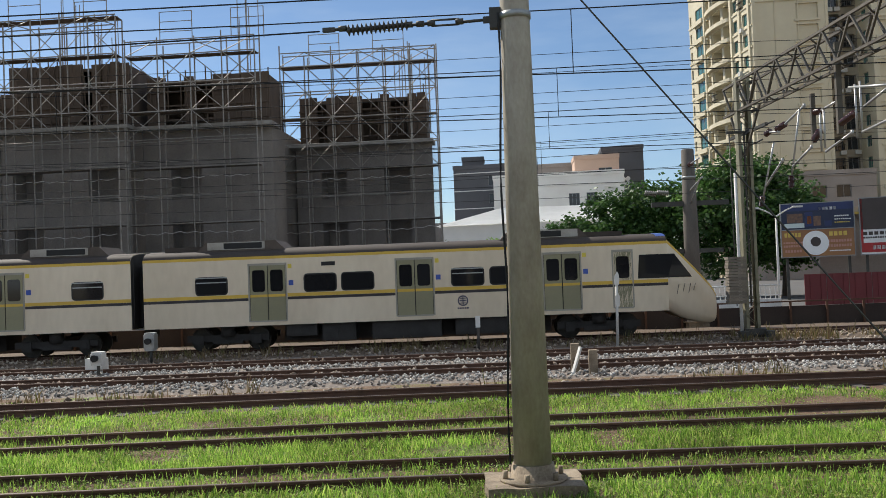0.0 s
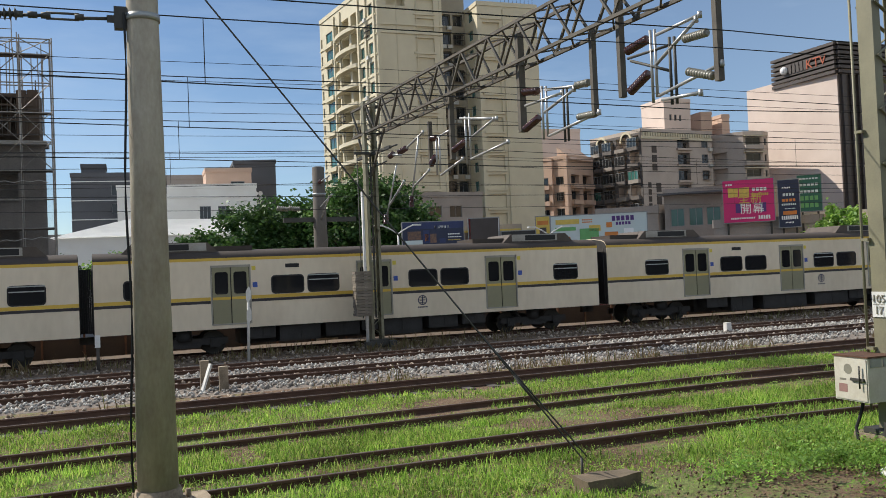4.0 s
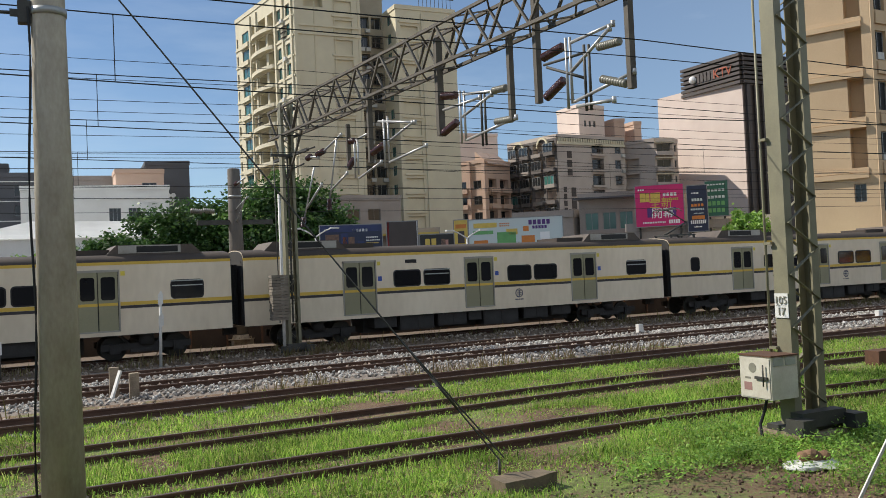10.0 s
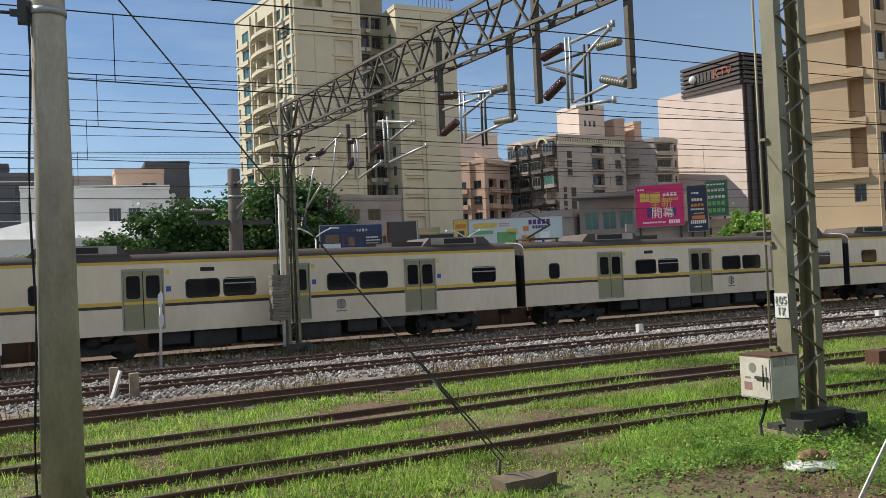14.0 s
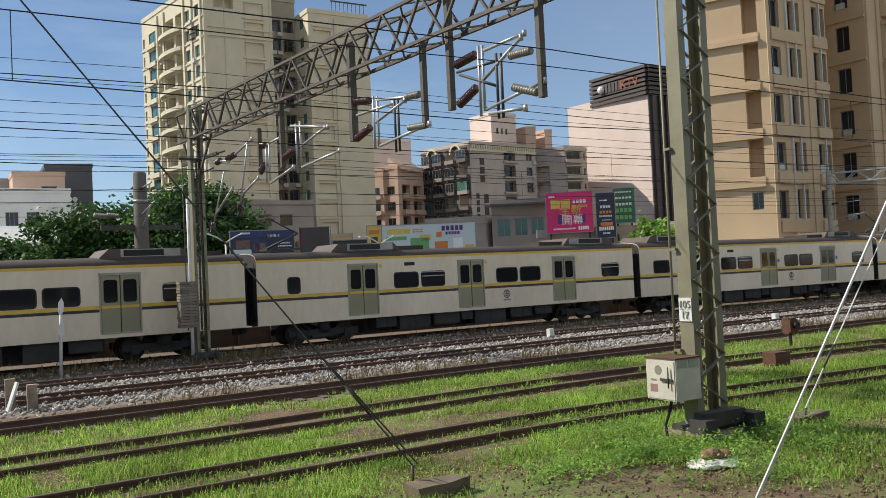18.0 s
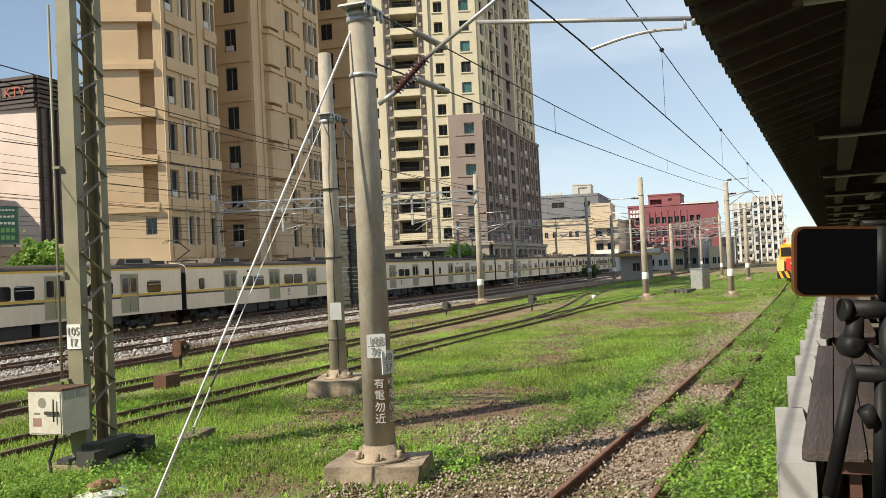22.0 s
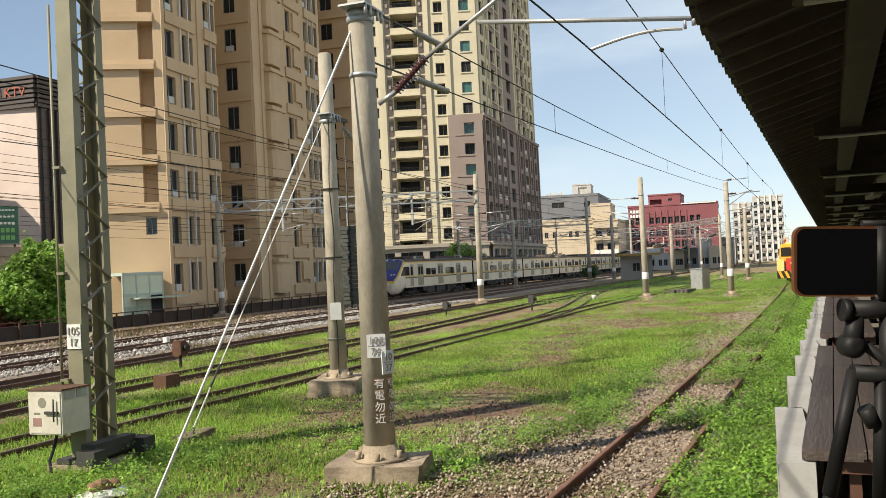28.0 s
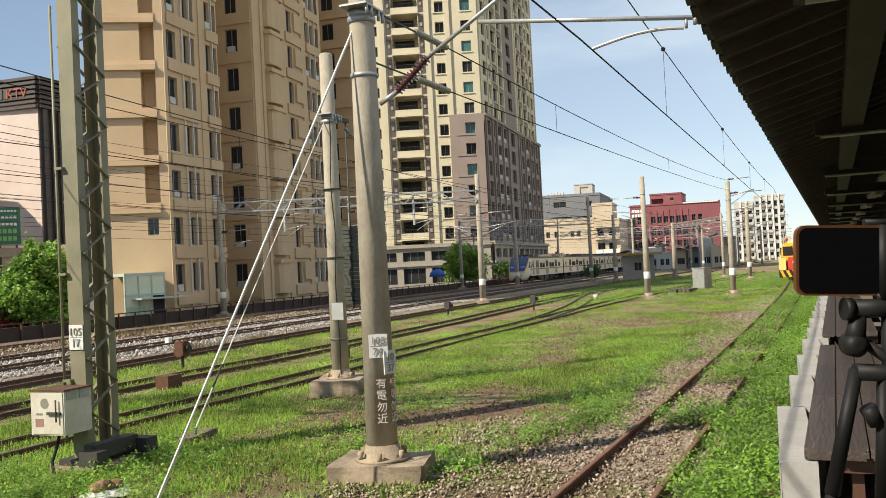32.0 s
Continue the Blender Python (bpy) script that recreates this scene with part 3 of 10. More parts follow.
# stations of the nose: along, edge height, crown, half width, underside
NOSE = [(9.05, 3.44, 0.29, 1.45, 0.93), (9.3, 3.19, 0.22, 1.445, 0.80), (9.6, 2.88, 0.15, 1.43, 0.64), (10.0, 2.46, 0.12, 1.39, 0.48), (10.35, 2.08, 0.1, 1.31, 0.40), (10.6, 1.82, 0.08, 1.21, 0.38), (10.76, 1.62, 0.06, 1.10, 0.42), (10.87, 1.44, 0.04, 0.96, 0.54), (10.94, 1.2, 0.02, 0.78, 0.78)]


def nose_at(u, a):
    """Height of the nose's face at u, a parts of the half width off the middle, and the half width."""
    row = [float(np.interp(u, [q[0] for q in NOSE], [q[k] for q in NOSE])) for k in range(1, 5)]
    return row[0] + row[1] * (1 - a * a), row[2]


def pantograph(car, u):
    """A raised single-arm current collector on the roof."""
    bm = B()
    for y in (-0.55, 0.55):
        bar(bm, (u - 0.8, y, 3.86), (u + 0.8, y, 3.86), 0.06)
    for x in (-0.7, 0.7):
        bar(bm, (u + x, -0.6, 3.86), (u + x, 0.6, 3.86), 0.06)
    for x, y in ((-0.7, -0.55), (0.7, -0.55), (-0.7, 0.55), (0.7, 0.55)):
        rod(bm, (u + x, y, 3.6), (u + x, y, 3.86), 0.06, n=8)
    pg = part("pantograph", bm, STEELD, car, "raised dark current collector")
    bm = B()
    rod(bm, (u - 0.6, 0, 3.9), (u + 0.75, 0, 4.5), 0.05, 0.04, 8)
    part("lower_arm", bm, STEELD, pg)
    bm = B()
    rod(bm, (u + 0.75, 0, 4.5), (u - 0.45, 0, 5.12), 0.035, 0.03, 8)
    part("upper_arm", bm, STEELD, pg)
    bm = B()
    for x in (-0.6, -0.3):
        bar(bm, (u + x, -0.7, 5.14), (u + x, 0.7, 5.14), 0.05, 0.05)
        for s in (-1, 1):
            rod(bm, (u + x, 0.7 * s, 5.14), (u + x, 0.95 * s, 4.98), 0.02, n=6)
    bar(bm, (u - 0.62, 0, 5.1), (u - 0.28, 0, 5.1), 0.05)
    part("collector_head", bm, STEELD, pg)


def end_car(label):
    car = thing("train_car", label, "train car", group="cars of the passing train")
    doors = [-5.3, 0.0, 5.28]
    wins = [(-3.4, 1.2, False), (-2.05, 1.2, False), (1.9, 1.2, True), (3.28, 1.2, False), (-7.33, 1.18, True)]
    car_common(car, -9.8, 9.05, doors, wins, [(-4.7, -3.6, 0.5), (-3.4, -2.2, 0.3), (-1.6, 0.9, 0.3), (1.4, 3.4, 0.34), (3.5, 4.4, 0.5)])
    for side in (-1, 1):
        train_door(car, 7.45, side, 0.66, True)
    for u in (-6.9, 6.6):
        bogie(car, u)
    ac_unit(car, -6.6, -1)
    ac_unit(car, 5.0, 1)
    gangway(car, -9.8)
    emblem(car, 1.7)
    small_marks(car, doors)
    # nose, lofted
    bm = B()
    rings = []
    for x, edge, crown, hw, bot in NOSE:
        prof = [(-0.6, bot), (-0.93, bot + 0.05), (-1.0, bot + 0.2 * (edge - bot)), (-1.0, bot + 0.6 * (edge - bot)), (-0.995, edge - 0.10)]
        prof += [(a, edge + crown * (1 - a * a)) for a in (-0.965, -0.88, -0.6, -0.3, 0.0)]
        prof += [(-a, z) for a, z in prof[-2::-1]]
        rings.append([bm.verts.new((x, hw * a, z)) for a, z in prof])
    n = len(rings[0])
    for i, (a, b) in enumerate(zip(rings, rings[1:])):
        for k in range(n - 1):
            f = bm.faces.new((a[k], b[k], b[k + 1], a[k + 1]))
            f.smooth = True
            kk = min(k, n - 2 - k)
            if kk in (4, 5) and i < 7:
                f.material_index = 2
            elif kk >= 6:
                f.material_index = 1 if i < 6 else 2 if i < 7 else 0
    bm.faces.new(rings[-1])
    part("nose", bm, [TW, TBLUE, TYEL, TROOF], car, "streamlined ivory nose with blue face and yellow edge")
    bm = B()
    r0 = [bm.verts.new((8.72, y * 0.99, z + 0.012)) for y, z in ROOF[2:9]]
    r1 = [bm.verts.new((9.06, y * 0.99, z + 0.012)) for y, z in ROOF[2:9]]
    for k in range(6):
        bm.faces.new((r0[k], r1[k], r1[k + 1], r0[k + 1])).smooth = True
    part("roof_cap", bm, TBLUE, car, "blue cap over the windscreen")
    # windscreen, lamps, side cab windows
    bm = B()
    grid = []
    for x, am in ((9.22, 0.74), (9.5, 0.75), (9.85, 0.72)):
        row = []
        for a in np.linspace(-am, am, 9):
            z, hw = nose_at(x, a)
            row.append(bm.verts.new((x + 0.012, a * hw, z + 0.012)))
        grid.append(row)
    for r0, r1 in zip(grid, grid[1:]):
        for k in range(8):
            bm.faces.new((r0[k], r1[k], r1[k + 1], r0[k + 1])).smooth = True
    part("windscreen", bm, glass_mat("windscreen_glass", (0.10, 0.13, 0.17)), car, "pale reflecting windscreen")
    for x, a in ((9.12, 0.25), (9.12, -0.25), (10.3, 0.45), (10.3, -0.45), (10.25, 0.66), (10.25, -0.66)):
        bm = B()
        z, hw = nose_at(x, a)
        m = Matrix.Translation((x, a * hw, z)) @ Matrix.Rotation(radians(45), 4, "Y")
        lathe(bm, [(0.10, -0.05), (0.12, 0.01), (0.07, 0.03)], 12, 0, m)
        part("headlamp", bm, glass_mat("lamp_glass", (0.5, 0.55, 0.6)), car)
    for side in (-1, 1):
        bm = B()
        # tapering side cab window
        z0, z1 = 2.1, 2.95
        pts = [(7.98, z0), (9.05, z0), (9.92, z0), (9.3, z1), (9.05, z1), (8.05, z1)]
        y0, y1 = side * 1.462, side * 1.35
        a = [bm.verts.new((x, side * (1.462 if x < 9.1 else 1.456 if x < 9.5 else 1.412), z)) for x, z in pts]
        b = [bm.verts.new((x, y1, z)) for x, z in pts]
        bm.faces.new(a), bm.faces.new(b[::-1])
        for k in range(6):
            bm.faces.new((a[k], b[k], b[(k + 1) % 6], a[(k + 1) % 6]))
        part("cab_window", bm, TGLASS, car, "dark slanted cab side window")
    for k, (dx, dz, ln) in enumerate(((0, 0, 0.35), (0.22, 0.08, 0.3), (0.42, 0.02, 0.34), (0.6, 0.12, 0.25))):
        bm = B()
        bar(bm, (9.35 + dx, -1.452 + 0.05 * dx, 1.5 + dz), (9.43 + dx, -1.452 + 0.05 * dx, 1.5 + dz + ln), 0.035, 0.01)
        part("lettering_bar", bm, TDARK, car)
    return car


END = end_car("ivory commuter train end car with blue face and yellow stripes")
MID = middle_car("ivory commuter train car with olive doors and yellow stripes")
MID2 = middle_car("ivory commuter train car with a small oval end window", True)
I4 = Matrix.Identity(4)
CARS = [END, MID, MID2, copy_thing(MID, I4), copy_thing(MID2, I4), copy_thing(MID, I4), copy_thing(MID2, I4), copy_thing(END, I4)]

# arc length along the train's line
_xs = np.arange(-330.0, 420.0, 0.5)
_ys = np.array([TRACKS["train"](x) for x in _xs])
_side = np.array([31.07 + bend(x) for x in _xs])
_ss = np.concatenate([[0], np.cumsum(np.hypot(np.diff(_xs), np.diff(_side)))])
_ss -= np.interp(0, _xs, _ss)


def on_line(s):
    x = float(np.interp(s, _ss, _xs))
    return Vector((x, TRACKS["train"](x), 0.0))


# where the gap behind the leading car stands, second by second
GAP_T = [0, 4, 9, 13, 18, 19, 21, 22, 23, 24, 25, 28, 30, 31, 32]
GAP_S = [-13.65, 18.4, 58.6, 90.8, 130.9, 138.9, 155.2, 163.2, 171.2, 179.4, 187.9, 215.3, 234.9, 245.9, 257.2]


def gap_at(t):
    return smooth_line(list(zip(GAP_T, GAP_S)))(t)


def motions():
    for k, car in enumerate(CARS):
        rows = []
        for t in range(0, 33):
            c = gap_at(t) + 10.05 - 20.1 * k
            a, b = on_line(c - 6.9), on_line(c + 6.9)
            mid, d = (a + b) / 2, b - a
            yaw = math.degrees(math.atan2(d.y, d.x)) + (180 if k == len(CARS) - 1 else 0)
            rows.append((t, pose(mid.x, mid.y, 0, 0, 0, yaw)))
        walk(car, rows)

# ---- buildings ----
WFR = mat("window_frame_grey", (0.30, 0.31, 0.31), (0.2, 0.2, 0.2), 0.5, 0.3, bump=0)
WGL = glass_mat("window_glass", (0.03, 0.033, 0.036))
WGREEN = glass_mat("window_glass_green", (0.05, 0.15, 0.13))
WDULL = glass_mat("dull_window_glass", (0.030, 0.032, 0.034), 0.4)
WDULL.node_tree.nodes["Principled BSDF"].inputs["Specular IOR Level"].default_value = 0.15
WINS = {}


def window_mesh(w, h, panes, gl):
    key = (round(w, 2), round(h, 2), panes, gl.name)
    if key not in WINS:
        bm = B()
        t = 0.06
        for q in ((0, 0, w, t), (0, h - t, w, h), (0, t, t, h - t), (w - t, t, w, h - t)):
            box(bm, q[0], 0.0, q[1], q[2], 0.08, q[3])
        for k in range(1, panes):
            box(bm, w * k / panes - 0.025, 0.0, t, w * k / panes + 0.025, 0.07, h - t)
        fr = mesh_of("window", bm, WFR)
        bm = B()
        box(bm, t, 0.04, t, w - t, 0.06, h - t)
        WINS[key] = (fr, mesh_of("pane", bm, gl))
    return WINS[key]


def put_windows(house, m, holes, depth, panes=2, gl=None):
    for u0, v0, u1, v1, *own in holes:
        fr, pn = window_mesh(u1 - u0, v1 - v0, panes, gl or WGL)
        w = part("window", fr, None, house, "", m @ Matrix.Translation((u0, (own[0] if own else depth) - 0.09, v0)))
        part("pane", pn, None, w)


def grid_holes(us, w, zs, h, depth=None):
    return [(u - w / 2, z, u + w / 2, z + h) + ((depth,) if depth else ()) for u in us for z in zs]


Z = lambda n, z0, dz: [z0 + dz * k for k in range(n)]


def edge_frame(a, b):
    """The wall space of an edge from a to b (seen from outside, left to right): x along, y inwards."""
    d = Vector((b[0] - a[0], b[1] - a[1], 0))
    return Matrix.Translation((a[0], a[1], -0.16)) @ Matrix.Rotation(math.atan2(d.y, d.x), 4, "Z"), d.length


def house(name, label, pts, h, wallmat, walls=None, gl=None, depth=0.25, parapet=0.7, roofmat=None, panes=2, z0=0.0, category="building"):
    """A building on a footprint of corners, listed left to right as seen from outside. walls: edge number -> ("glass", "dull" or "blank", holes); a hole may name its own depth."""
    t = thing(name, label, category)
    n = len(pts)
    bm = B()
    glazed = []
    for i in range(n):
        m, ln = edge_frame(pts[i], pts[(i + 1) % n])
        holes, blanks, dulls = [], [], []
        for kind, hs in (walls or {}).get(i, ()):
            ok = [q for q in hs if q[0] > 0.05 and q[2] < ln - 0.05 and q[1] > z0 + 0.05 and q[3] < h - 0.05]
            (blanks if kind == "blank" else dulls if kind == "dull" else holes).extend(ok)
        facade(bm, ln, h, holes + blanks + dulls, depth, m, 0, z0)
        for u0, v0, u1, v1, *own in blanks:   # backs of blank recesses
            dp = own[0] if own else depth
            bm.faces.new([bm.verts.new(m @ Vector(c)) for c in ((u0, dp, v0), (u1, dp, v0), (u1, dp, v1), (u0, dp, v1))])
        glazed.append((m, holes, gl))
        glazed.append((m, dulls, WDULL))
    part("wall", bm, wallmat, t)
    bm = B()
    for z, zz in ((h - 0.35, h - 0.03),):
        lo = [bm.verts.new((p[0], p[1], z - 0.16)) for p in pts]
        hi = [bm.verts.new((p[0], p[1], zz - 0.16)) for p in pts]
        bm.faces.new(lo[::-1]), bm.faces.new(hi)
    if parapet:
        for i in range(n):
            m, ln = edge_frame(pts[i], pts[(i + 1) % n])
            box(bm, 0, -0.12, h + 0.004, ln, 0.18, h + parapet, 0, m)
    part("roof", bm, roofmat or wallmat, t, "flat roof with parapet")
    for m, holes, pane in glazed:
        put_windows(t, m, holes, depth, panes, pane)
    return t


def ledges(t, a, b, zs, material, out=0.12, h=0.18, name="ledge", u0=0.0, u1=None):
    m, ln = edge_frame(a, b)
    for z in zs:
        bm = B()
        box(bm, u0, -out, z, u1 or ln, -0.002, z + h)
        part(name, bm, material, t, "", m)


def ribs(t, a, b, us, z0, z1, w, out, material, name="pilaster"):
    m, ln = edge_frame(a, b)
    for u in us:
        bm = B()
        box(bm, u - w / 2, -out, z0, u + w / 2, -0.002, z1)
        part(name, bm, material, t, "", m)


def balcony(t, a, b, u, w, z, out, material, rail=None, curved=False, h=1.05):
    m, ln = edge_frame(a, b)
    bm = B()
    if curved:
        n = 8
        pts = [(u + w / 2 * -math.cos(math.pi * k / n), -out * math.sin(math.pi * k / n) - 0.01) for k in range(n + 1)]
        for zz, z2, o in ((z - 0.15, z, 1.0), (z, z + h, 1.0)):
            ring0 = [bm.verts.new((x, y, zz)) for x, y in pts]
            ring1 = [bm.verts.new((x, y, z2)) for x, y in pts]
            bm.faces.new(ring0[::-1])
            if zz < z:
                bm.faces.new(ring1)
            for k in range(n):
                bm.faces.new((ring0[k], ring0[k + 1], ring1[k + 1], ring1[k]))
    else:
        box(bm, u - w / 2, -out, z - 0.15, u + w / 2, -0.004, z)
        box(bm, u - w / 2, -out, z, u + w / 2, -out + 0.12, z + h)
        for x in (u - w / 2, u + w / 2 - 0.1):
            box(bm, x, -out + 0.12, z, x + 0.1, -0.004, z + h)
    return part("balcony", bm, material, t, "", m)


W_OR = mat("orange_tile_wall", (0.57, 0.415, 0.255), (0.47, 0.335, 0.20), 0.75, scale=0.4, fine=12, bump=0.1, rand=0.02)
W_CREAM = mat("cream_tile_wall", (0.62, 0.555, 0.40), (0.53, 0.475, 0.345), 0.8, scale=0.4, fine=12, bump=0.1, rand=0.02)
W_BEIGE = mat("beige_tile_wall", (0.64, 0.58, 0.42), (0.53, 0.47, 0.34), 0.8, scale=0.4, fine=12, bump=0.1, rand=0.02)
# the tower's beige darkened: shade of the recess put into the wall colour
W_CORE = mat("shaded_beige_wall", (0.36, 0.32, 0.24), (0.24, 0.21, 0.16), 0.85, scale=0.4, fine=12, bump=0.1)
W_POD = mat("podium_stone", (0.38, 0.34, 0.28), (0.28, 0.25, 0.21), 0.8, scale=0.6, fine=14, bump=0.1)
W_GPALE = mat("pale_grey_paint", (0.55, 0.53, 0.50), (0.46, 0.44, 0.41), 0.8, scale=0.5, fine=12, bump=0.05)
W_SAND = mat("sandy_rendered_wall", (0.60, 0.50, 0.37), (0.50, 0.41, 0.30), 0.85, scale=0.3, fine=10, bump=0.05)
W_SLATE = mat("blue_grey_wall", (0.20, 0.21, 0.225), (0.15, 0.155, 0.165), 0.85, scale=0.3, fine=10, bump=0.05)
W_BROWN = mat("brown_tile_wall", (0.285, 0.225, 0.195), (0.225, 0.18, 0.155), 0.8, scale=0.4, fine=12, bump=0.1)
W_GREY = mat("grey_tile_wall", (0.36, 0.32, 0.285), (0.21, 0.18, 0.16), 0.85, scale=0.3, fine=10, bump=0.1)
W_PINK = mat("pale_pink_wall", (0.66, 0.55, 0.48), (0.57, 0.46, 0.40), 0.8, scale=0.3, fine=10, bump=0.05)
W_SAL = mat("salmon_wall", (0.60, 0.43, 0.33), (0.48, 0.33, 0.25), 0.8, scale=0.3, fine=10, bump=0.05)
W_WHITE = mat("white_rendered_wall", (0.80, 0.79, 0.75), (0.68, 0.66, 0.62), 0.8, scale=0.3, fine=10, bump=0.05)
W_DARK = mat("dark_grey_wall", (0.11, 0.11, 0.12), (0.08, 0.08, 0.085), 0.7, scale=0.3, fine=10, bump=0.05)
W_RED = mat("red_tile_wall", (0.27, 0.085, 0.095), (0.21, 0.066, 0.075), 0.7, scale=0.3, fine=10, bump=0.05)
W_CONS = mat("raw_concrete_wall", (0.27, 0.24, 0.215), (0.16, 0.14, 0.125), 0.95, scale=0.5, fine=8, bump=0.2)
W_FORM = mat("formwork_timber", (0.13, 0.095, 0.07), (0.075, 0.055, 0.043), 0.9, scale=1.2, fine=12, bump=0.3, stretch=(1, 1, 0.3))
LOUV = mat("dark_louvre", (0.07, 0.055, 0.05), (0.045, 0.035, 0.03), 0.6, scale=1, bump=0.02)
ROOFW = mat("white_sheet_roof", (0.86, 0.86, 0.84), (0.74, 0.74, 0.73), 0.5, scale=0.6, fine=8, bump=0.03)
AC = mat("air_conditioner_white", (0.55, 0.55, 0.52), (0.42, 0.42, 0.40), 0.6, bump=0.02)
PIPE = mat("grey_drain_pipe", (0.42, 0.40, 0.37), None, 0.6, bump=0.02)

# orange high-rise close behind the line
oc = (49.6, 38.8)
ol = (49.6 - 0.486 * 4.35, 38.8 + 0.89 * 4.35)
along = lambda d: (49.6 + 0.993 * d, 38.8 + 0.078 * d)
oback = lambda p, d: (p[0] - 0.078 * d, p[1] + 0.993 * d)
oA, oB, oC, oE, oG = along(7.4), along(13.0), along(27.3), along(36.0), along(39.5)
ZF = Z(13, 1.7, 3.33)
ZW = Z(13, 2.08, 3.33)
orange = house("apartment_block", "orange-tiled high-rise with deep slots and ledges beside the line",
               [ol, oc, oA, oback(oA, 4.5), oback(oB, 4.5), oB, oC, oback(oC, 7), oback(oE, 7), oE, oG, oback(oG, 20), (ol[0] + 14, ol[1] + 12)], 46, W_OR,
               {0: [("blank", grid_holes([3.36], 1.0, ZF[2:], 2.6, 1.0)), ("glass", grid_holes([3.3], 0.75, [6.1], 1.2))],
                1: [("dull", grid_holes([1.0], 1.25, ZW, 1.95)), ("dull", grid_holes([3.0, 3.76], 0.62, ZW, 2.05)), ("dull", grid_holes([6.02], 0.72, ZW, 2.05)), ("dull", grid_holes([6.96], 0.56, ZW, 2.05))],
                4: [("dull", grid_holes([2.62], 1.15, ZW, 1.95, 0.25))],
                5: [("dull", grid_holes([7.4], 0.95, ZW, 2.0)), ("dull", grid_holes([11.1], 0.9, ZW, 1.9)), ("dull", grid_holes([12.3, 13.5], 0.9, ZW, 1.9))],
                8: [("dull", grid_holes([4.25], 1.4, ZW, 1.8, 0.25))]}, depth=0.3)
ledges(orange, ol, oc, [z + 2.62 for z in ZF[1:]], W_OR, 0.22, 0.34, "ledge", 0.0, 3.9)
ledges(orange, ol, oc, [z - 0.32 for z in ZF[2:]], W_OR, 0.06, 0.3, "sill", 0.0, 3.9)
ledges(orange, oc, oA, [z - 0.95 for z in ZW], W_OR, 0.16, 0.8, "spandrel", 0.45, 4.2)
ledges(orange, oc, oA, [z - 0.95 for z in ZW], W_OR, 0.16, 0.8, "spandrel", 5.6, 7.3)
ledges(orange, oback(oB, 4.5), oB, [z - 1.0 for z in ZW], W_OR, 0.14, 0.16)
ledges(orange, oback(oE, 7), oE, [z - 1.05 for z in ZW], W_OR, 0.3, 0.75, "spandrel")
ribs(orange, oc, oA, [0.2, 4.85], 0, 46, 0.38, 0.08, W_OR)
ribs(orange, oB, oC, [0.55, 5.7, 10.1], 0, 46, 0.9, 0.14, W_OR)
ribs(orange, oB, oC, [1.9, 14.05], 0, 46, 0.5, 0.1, W_OR)
m, ln = edge_frame(oB, oC)
for z in ZW:   # rounded bay panels, window spandrels and low walls between the piers
    bm = B()
    prof = [(2.35, 0.0), (2.45, -0.42), (2.9, -0.62), (4.3, -0.62), (4.75, -0.42), (4.85, 0.0)]
    lo, hi = [bm.verts.new((x_, y_, z - 0.75)) for x_, y_ in prof], [bm.verts.new((x_, y_, z + 1.9)) for x_, y_ in prof]
    bm.faces.new(lo), bm.faces.new(hi[::-1])
    for k in range(5):
        bm.faces.new((lo[k], hi[k], hi[k + 1], lo[k + 1]))
    part("bay_panel", bm, W_OR, orange, "", m)
    bm = B()
    box(bm, 2.25, -0.72, z + 1.9, 4.95, -0.004, z + 2.25)
    part("bay_cornice", bm, W_OR, orange, "", m)
    for u, w in ((6.4, 3.3), (10.9, 2.8)):
        bm = B()
        box(bm, u, -0.18, z - 1.0, u + w, -0.004, z - 0.12)
        part("spandrel", bm, W_OR, orange, "", m)
    bm = B()
    box(bm, 8.2, -0.2, z + 0.3, 9.6, -0.004, z + 2.0)
    part("wall_panel", bm, W_OR, orange, "", m)
ribs(orange, oc, oA, [2.35, 3.38, 6.5], 1, 45, 0.12, 0.12, mat("pale_drain_pipe", (0.60, 0.58, 0.54), None, 0.6, bump=0.02), "drain_pipe")
ribs(orange, oB, oC, [11.65, 12.9], 1, 45, 0.14, 0.14, mat("pale_drain_pipe", (0.60, 0.58, 0.54)), "drain_pipe")
for e0, e1, us in ((oc, oA, (1.0, 6.05)), (oB, oC, (11.0, 13.5)), (oback(oB, 4.5), oB, (2.62,))):   # air conditioners under some windows
    m, ln = edge_frame(e0, e1)
    rnd = random.Random(len(us) * 7)
    for z in ZW:
        for u in us:
            if rnd.random() < 0.35:
                bm = B()
                box(bm, u - 0.35, -0.05, z + 0.02, u + 0.3, 0.2, z + 0.5)
                part("air_conditioner", bm, AC, orange, "", m)
# glazed porch at its foot
porch = thing("glass_porch", "pale green framed glass porch at the foot of the high-rise", "porch", pose(45.5, 39.4, -0.16, 0, 0, -12))
GRF = mat("pale_green_frame", (0.45, 0.52, 0.44), None, 0.5, bump=0)
bm = B()
box(bm, 0, 0, 3.3, 3.3, 3, 3.5)
box(bm, 0, 0, 1.95, 3.3, 0.1, 2.1)
box(bm, 0, 0, 0, 3.3, 0.1, 0.35)
part("canopy_frame", bm, GRF, porch)
bm = B()
box(bm, 0.6, -0.9, 1.72, 4.6, 0.0, 1.82)
part("canopy_shelf", bm, GRF, porch, "thin grey canopy slab")
for k in range(4):
    bm = B()
    box(bm, 1.066 * k, 0, 0.35, 1.066 * k + 0.1, 0.1, 3.3)
    part("mullion", bm, GRF, porch)
